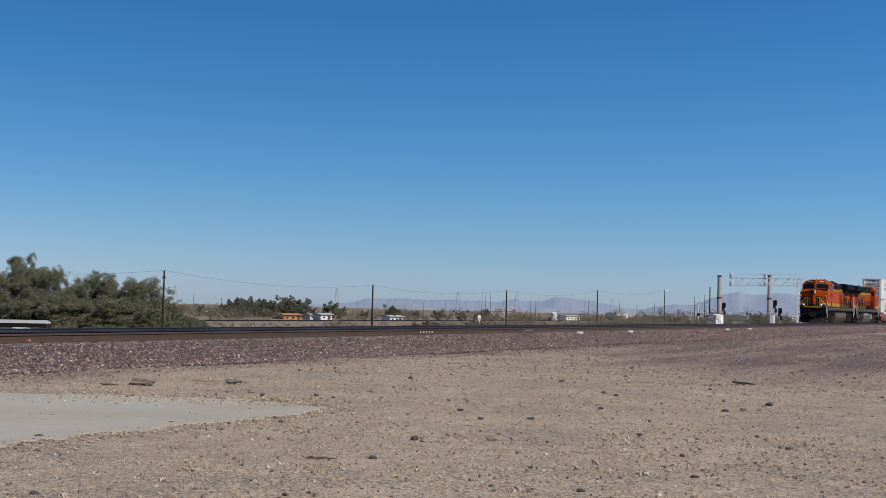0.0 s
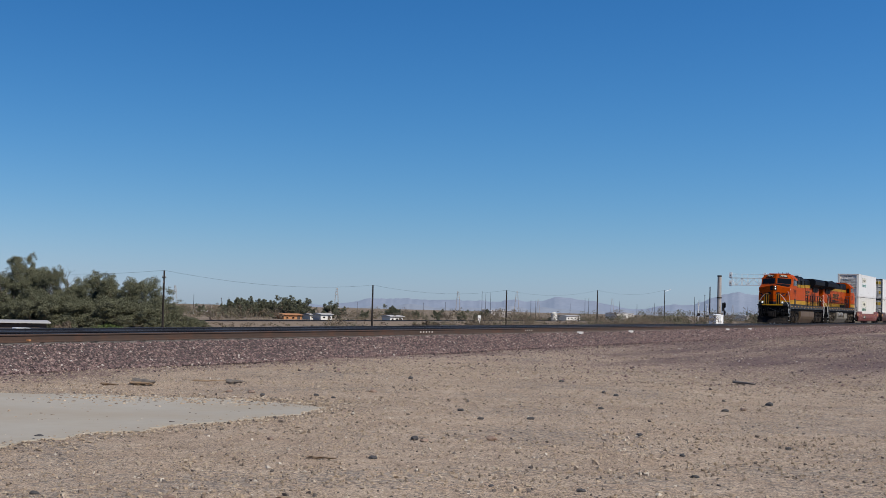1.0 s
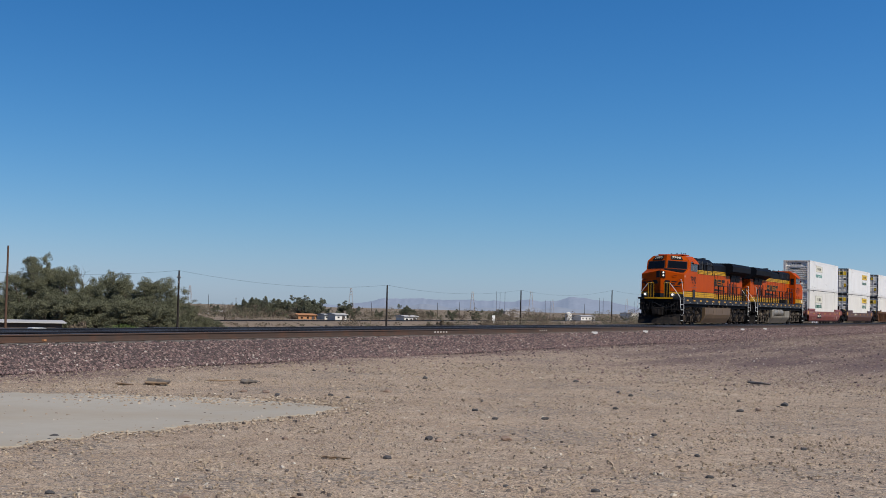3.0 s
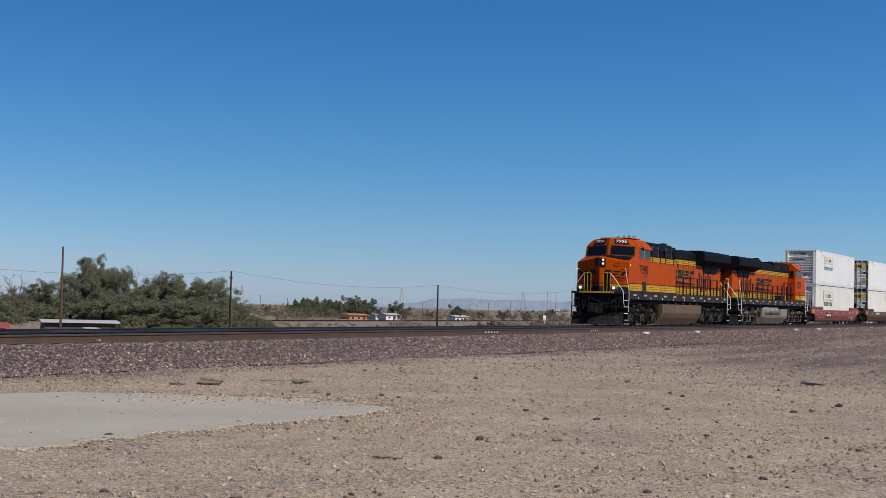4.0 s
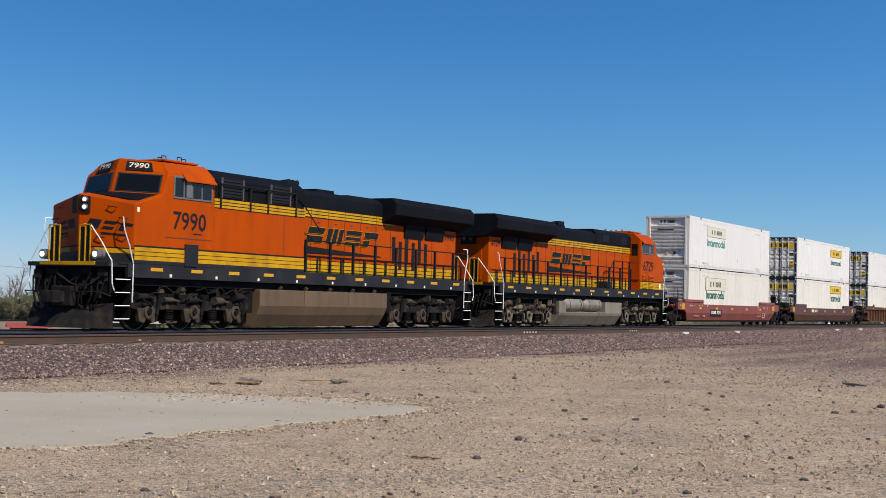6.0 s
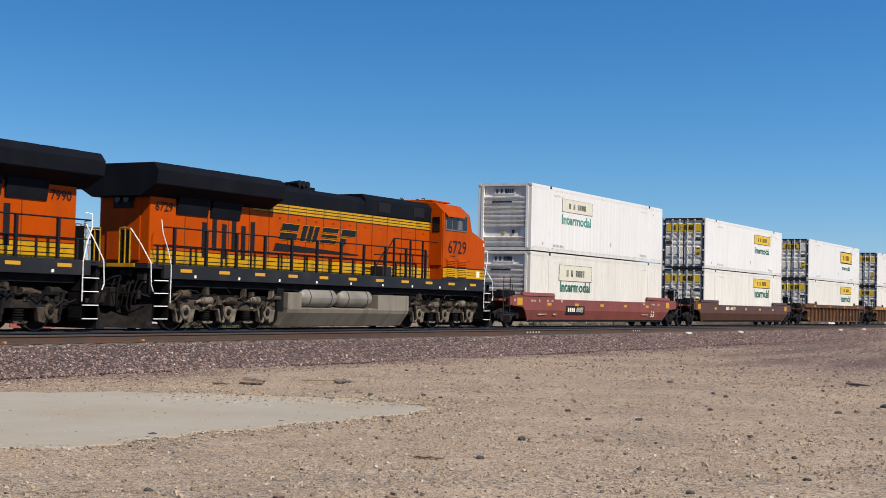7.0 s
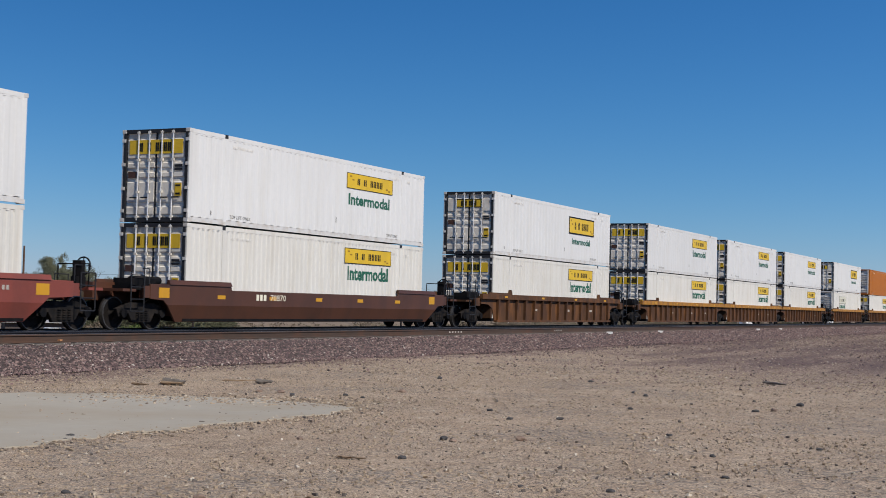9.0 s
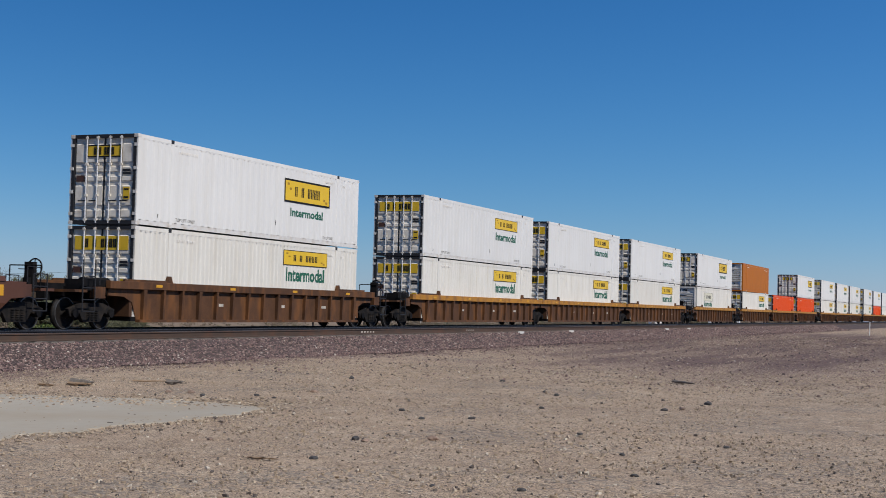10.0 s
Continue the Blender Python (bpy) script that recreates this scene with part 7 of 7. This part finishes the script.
for k, (az, d, sc) in enumerate(((74.6, 380, 0.7), (67.6, 420, 0.8), (68.7, 440, 0.85), (65.6, 400, 0.8), (69.3, 430, 0.7), (71.0, 450, 0.7), (56.0, 330, 0.8), (64.0, 420, 0.7), (76.9, 420, 0.7), (79.0, 400, 0.8))):
    again(b2, az, d, k * 33, sc)
g1 = tree(61, 2.6, 5.0, M["leaf_fresh"], "low fresh green bush near the house", 7000, 0.1, 0.02, "bushes", category="bush")
put(g1, 51.9, 165, 0, 1.1)
g2 = tree(62, 3.2, 2.6, M["scrub"], "yellowish spiky desert bush", 4200, 0.13, 0.1, "bushes", category="bush")
put(g2, 50.2, 160)
again(g2, 51.2, 162, 90, 0.7)
for k, (az, d, sc) in enumerate(((57.5, 150, 0.5), (60.0, 158, 0.55), (62.2, 165, 0.5), (64.4, 210, 0.8), (64.9, 205, 0.9), (66.6, 230, 0.9), (67.0, 226, 0.75), (67.9, 235, 0.4), (63.4, 190, 0.5), (58.6, 152, 0.5))):
    again(g2, az, d, k * 61, sc)
scrub_field()

# poles and wires
pa = pole(54.1, 188, 0.85 + 188 * math.tan(radians(1.14)), 0.17, "dark wooden utility pole with a short crossarm", arms=((-0.95, 0.75), (-1.7, 0.3)))
pb = pole(62.52, 238, 4.03, 0.19, arms=())
pc = pole(68.0, 294, 4.4, 0.19, arms=())
pd = pole(71.7, 350, 5.6, 0.19, arms=())
pl = pole(47.48, 150, 0.85 + 150 * math.tan(radians(1.92)), 0.15, "reddish-brown wooden utility pole", arms=(), mat_="pole_red")
pe = pole(76.2, 300, 6.2, 0.17, arms=())
pf = pole(74.4, 407, 6.9, 0.16, "wooden pole with a street lamp", arms=(), lamp=True)
p0 = pole(40.0, 144, 4.4, 0.17, arms=())
for a, b, s in ((pa, pb, 1.1), (pb, pc, 1.1), (pc, pd, 1.2), (p0, pa, 1.2), (pd, pf, 1.2)):
    wire(a, b, s, 0.012)
for k, (az, d, el) in enumerate(((67.0, 900, 0.62), (67.15, 900, 0.55), (67.35, 900, 0.6), (56.4, 700, 0.1), (56.7, 700, 0.12), (61.9, 700, 0.05), (64.6, 760, 0.1), (65.5, 800, 0.15), (69.0, 800, 0.3), (69.2, 820, 0.3), (70.6, 850, 0.2),
                                 (71.2, 850, 0.45), (71.35, 850, 0.45), (73.3, 800, 0.25), (74.0, 800, 0.3), (76.0, 500, 0.7), (75.6, 520, 0.6), (66.1, 820, 0.15), (72.6, 900, 0.35), (77.7, 700, 0.25), (55.3, 650, 0.2))):
    pole(az, d, 0.83 + d * math.tan(radians(el)), 0.13, "distant dark wooden utility pole", arms=((-0.4, 0.8),) if k % 3 == 0 else ())
for az, d, el in ((54.55, 1300, 0.55), (61.05, 1500, 0.62), (66.02, 1500, 0.6), (68.42, 1500, 0.66), (72.3, 1700, 0.45), (77.1, 1900, 0.3), (69.3, 2000, 0.35)):
    lattice_tower(az, d, 0.83 + d * math.tan(radians(el)))

# buildings
low_building("house", 48.15, 160, 7.6, 5, 2.35, "dark_wall", "roof", "low dark house with a pale metal roof", turn=-42, roof_h=0.3, lift=0.1)
low_building("shed", 44.7, 150, 3.6, 3, 1.95, "dark_wall", "roof_red", "low shed with a red metal roof", "shed", turn=-42, roof_h=0.5, windows=1)
low_building("house", 59.1, 420, 6.4, 5, 2.0, "tan_wall", "tan_wall", "distant tan-orange house among trees", turn=-25, roof_h=0.5, lift=-0.8)
low_building("mobile_home", 60.5, 425, 4.2, 4, 2.0, "stucco", "roof", "distant white mobile home", "mobile home", turn=-25, roof_h=0.5, windows=2, lift=-0.4)
low_building("mobile_home", 60.0, 432, 2.8, 4, 1.8, "stucco", "roof", "distant white trailer half hidden by scrub", "mobile home", turn=-25, roof_h=0.4, windows=2, lift=-0.4)
low_building("mobile_home", 63.35, 425, 5.0, 4, 2.0, "stucco", "roof", "distant white trailer home", "mobile home", turn=-25, roof_h=0.5, windows=3, lift=-0.4)
low_building("house", 55.5, 620, 8, 5, 2.2, "stucco", "roof", "distant white house beyond scrub", turn=-25, windows=2, roof_h=0.6, lift=-1.0)
low_building("warehouse", 70.5, 560, 8.5, 6, 2.4, "stucco", "roof", "distant low white warehouse", "warehouse", turn=-20, roof_h=0.4, windows=4, lift=0.8)
low_building("warehouse", 72.6, 800, 16, 8, 3.6, "stucco", "roof", "distant long pale warehouse", "warehouse", turn=-18, roof_h=0.5, windows=5, lift=2.0)
low_building("warehouse", 67.6, 900, 20, 8, 3.4, "stack", "roof", "distant long grey shed", "warehouse", turn=-18, roof_h=0.5, windows=5, lift=2.0)
low_building("plant_building", 77.6, 870, 26, 14, 6, "stucco", "roof", "distant pale industrial plant building", "industrial building", turn=-12, roof_h=0.6, windows=6)
low_building("plant_building", 79.2, 840, 18, 14, 6, "stucco", "roof", "distant low pale industrial building", "industrial building", turn=-12, roof_h=0.6, windows=6)
x, y = far(69.95, 555)
tk = thing("storage_tank", "distant white cylindrical storage tank", "storage tank", "", pose(x, y, ground_z(x, y) + 0.8))
part("shell", Geo().cyl((0, 0, -0.5), (0, 0, 3.4), 1.25, 20), M["stucco"], tk)
part("dome", Geo().cyl((0, 0, 3.4), (0, 0, 3.9), 1.25, 20, 0.3), M["stucco"], tk)
for az, el, r, dist in ((76.57, 1.43, 1.25, 900), (78.53, 1.47, 1.15, 880)):
    x, y = far(az, dist)
    z0 = ground_z(x, y)
    h = 0.83 + dist * math.tan(radians(el)) - z0
    S = thing("chimney_stack", "tall weathered concrete chimney stack", "chimney stack", "chimney stacks", pose(x, y, z0))
    part("shaft", Geo().cyl((0, 0, -1), (0, 0, h), r * 1.15, 18, r), M["stack"], S)
    part("cap", Geo().cyl((0, 0, h), (0, 0, h + 0.9), r * 1.12, 18), M["truck"], S)
    part("gallery", Geo().cyl((0, 0, h * 0.55), (0, 0, h * 0.55 + 0.7), r * 1.3, 18), M["truck"], S)

# signal bridge, crossing signals, cabinet
bx_, by_ = far(79.7, 320)
bz = ground_z(bx_, by_)
SB = thing("signal_bridge", "silver cantilever railway signal bridge with two signal heads", "signal bridge", "", pose(bx_, by_, 0))
mast = Geo()
for sx in (-0.45, 0.45):
    for sy in (-0.45, 0.45):
        mast.box(sx - 0.08, sx + 0.08, sy - 0.08, sy + 0.08, bz - 0.5, 8.9)
for k in range(9):
    z0 = bz + k * 1.05
    for s in (-0.45, 0.45):
        mast.cyl((s, -0.45, z0), (s, 0.45, z0 + 1.05), 0.05, 5)
        mast.cyl((-0.45, s, z0), (0.45, s, z0 + 1.05), 0.05, 5)
part("mast", mast, M["galv"], SB)
arm = Geo()
LEN = 15.4
for x_ in (-0.5, 0.5):
    for z_ in (7.1, 8.7):
        arm.box(x_ - 0.08, x_ + 0.08, -0.5, LEN, z_ - 0.08, z_ + 0.08)
    for k in range(12):
        y0_ = k * LEN / 12
        arm.box(x_ - 0.04, x_ + 0.04, y0_ - 0.04, y0_ + 0.04, 7.1, 8.7)
        arm.cyl((x_, y0_, 7.1 if k % 2 else 8.7), (x_, y0_ + LEN / 12, 8.7 if k % 2 else 7.1), 0.045, 5)
    arm.tube([(x_, -0.5, 9.6), (x_, LEN, 9.6)], 0.03)
    for k in range(13):
        arm.tube([(x_, k * LEN / 12, 8.7), (x_, k * LEN / 12, 9.6)], 0.025)
part("truss_arm", arm, M["galv"], SB)
for y_ in (LEN - 0.1, 7.6):
    for z_ in (7.5, 9.3):
        hd = part("signal_head", Geo().box(-0.7, -0.2, y_ - 0.28, y_ + 0.28, z_ - 0.62, z_ + 0.62).box(-0.78, -0.7, y_ - 0.36, y_ + 0.36, z_ - 0.4, z_ + 0.4), M["galv"], SB, "silver signal head")
        part("lens", Geo().cyl((-0.8, y_, z_), (-0.74, y_, z_), 0.14, 10), M["ink"], hd)


def crossing_signal(az, d, h, label, arms=True):
    x, y = far(az, d)
    S = thing("crossing_signal", label, "railway signal", "railway signals", pose(x, y, ground_z(x, y), 0, 0, 30))
    part("mast", Geo().cyl((0, 0, -0.3), (0, 0, h), 0.09, 10), M["galv"], S)
    if arms:
        cr = Geo()
        for s in (-1, 1):
            cr.add([(-0.6, -0.05, h - 0.3 - s * 0.5), (0.6, -0.05, h - 0.3 + s * 0.5), (0.6, -0.05, h - 0.1 + s * 0.5), (-0.6, -0.05, h - 0.1 - s * 0.5), (-0.6, 0.0, h - 0.3 - s * 0.5), (0.6, 0.0, h - 0.3 + s * 0.5), (0.6, 0.0, h - 0.1 + s * 0.5), (-0.6, 0.0, h - 0.1 - s * 0.5)],
                   [(0, 1, 2, 3), (4, 5, 6, 7), (0, 1, 5, 4), (2, 3, 7, 6)])
        part("crossbuck", cr, M["white"], S)
        for s in (-1, 1):
            part("flasher", Geo().cyl((s * 0.5, -0.15, h * 0.5), (s * 0.5, 0.1, h * 0.5), 0.33, 14), M["ink"], S, "black round flasher backplate")
        part("flasher_arm", Geo().box(-0.8, 0.8, -0.05, 0.05, h * 0.5 - 0.07, h * 0.5 + 0.07), M["ink"], S)
    else:
        part("signal_head", Geo().cyl((0, -0.3, h), (0, -0.1, h), 0.6, 16).box(-0.3, 0.3, -0.1, 0.3, h - 1.2, h + 0.5), M["ink"], S, "black signal head")
        part("signal_head", Geo().cyl((0, -0.3, h - 1.6), (0, -0.1, h - 1.6), 0.5, 16), M["ink"], S, "black signal head")
    return S


crossing_signal(75.75, 300, 5.2, "railway crossing signal with flashers on a silver mast")
crossing_signal(76.1, 310, 4.6, "railway crossing signal standing beside the road")
crossing_signal(76.75, 300, 4.4, "black railway block signal on a mast", False)
crossing_signal(78.75, 300, 4.6, "black railway block signal beside the line", False)
crossing_signal(78.95, 305, 3.0, "low black railway signal beside the line", False)
x, y = far(76.45, 285)
CB = thing("signal_cabinet", "white metal railway signal cabinet beside the track", "signal cabinet", "", pose(x, y, ground_z(x, y), 0, 0, -25))
part("housing", Geo().box(-1.1, 1.1, -0.9, 0.9, 0.1, 2.15), M["white"], CB, bevel=0.03)
part("roof", Geo().prism([(-1.05, 2.15), (-1.05, 2.22), (0, 2.42), (1.05, 2.22), (1.05, 2.15)], -1.2, 1.2, "x"), M["white"], CB)
part("cabinet_door", Geo().box(-0.5, 0.5, -0.93, -0.9, 0.2, 2.05), M["galv"], CB)
part("plinth", Geo().box(-1.15, 1.15, -0.95, 0.95, -0.5, 0.1), M["stack"], CB)
x, y = far(78.65, 290)
cb2 = part("relay_box", Geo().box(-0.5, 0.5, -0.4, 0.4, -0.3, 1.9), M["galv"], bevel=0.03)
cb2.matrix_basis = pose(x, y, ground_z(x, y))
tagged(cb2, "grey metal relay box on a post", "relay box")
x, y = far(66.9, 240)
sg = part("white_sign_post", Geo().box(-0.09, 0.09, -0.05, 0.05, -0.3, 2.0).box(-0.25, 0.25, -0.07, -0.05, 1.2, 2.2), M["white"])
sg.matrix_basis = pose(x, y, ground_z(x, y) + 1.0, 0, 0, -60)
tagged(sg, "white trackside sign post beyond the line", "sign post")

# white pickup by the house
x, y = far(48.6, 141)
PK = thing("pickup_truck", "white pickup truck parked by the house", "pickup truck", "", pose(x, y, ground_z(x, y), 0, 0, -35))
part("body", Geo().box(-2.5, 2.5, -0.9, 0.9, 0.5, 1.15), M["white"], PK, bevel=0.06)
part("cab", Geo().prism([(-0.9, 1.12), (-0.5, 1.8), (0.9, 1.8), (1.2, 1.12)], -0.82, 0.82), M["white"], PK, bevel=0.05)
for s in (-1, 1):
    part("side_window", Geo().prism([(-0.65, 1.2), (-0.4, 1.7), (0.75, 1.7), (0.95, 1.2)], s * 0.825, s * 0.835), M["glass"], PK)
    for xx in (-1.6, 1.6):
        wl = part("wheel", Geo().disc_stack(xx, 0.38, [(s * 0.65, 0.0), (s * 0.65, 0.38), (s * 0.9, 0.38), (s * 0.9, 0.2), (s * 0.86, 0.0)], 18), M["black"], PK)
hills()


def along(t):
    """Place of the first container's leading end on the line at t seconds."""
    return 203.3 - 21.86 * t + 0.12089 * t * t - 0.006338 * t ** 3 + 0.035 * max(0.0, t - 6)


def motions():
    rows = [k * 0.5 for k in range(21)]
    fine_rows = [k / 30 for k in range(301)]
    for ob, axles, off, z, turn, r in TRAIN:
        walk(ob, [(t, pose(along(t) + off, MAIN_Y, z, 0, 0, turn)) for t in rows])
        for a in axles:
            p = tuple(a.location)
            sign = 1 if turn else -1
            walk(a, [(t, pose(*p, 0, math.degrees(sign * (along(0) - along(t)) / r), 0)) for t in fine_rows])


motions()
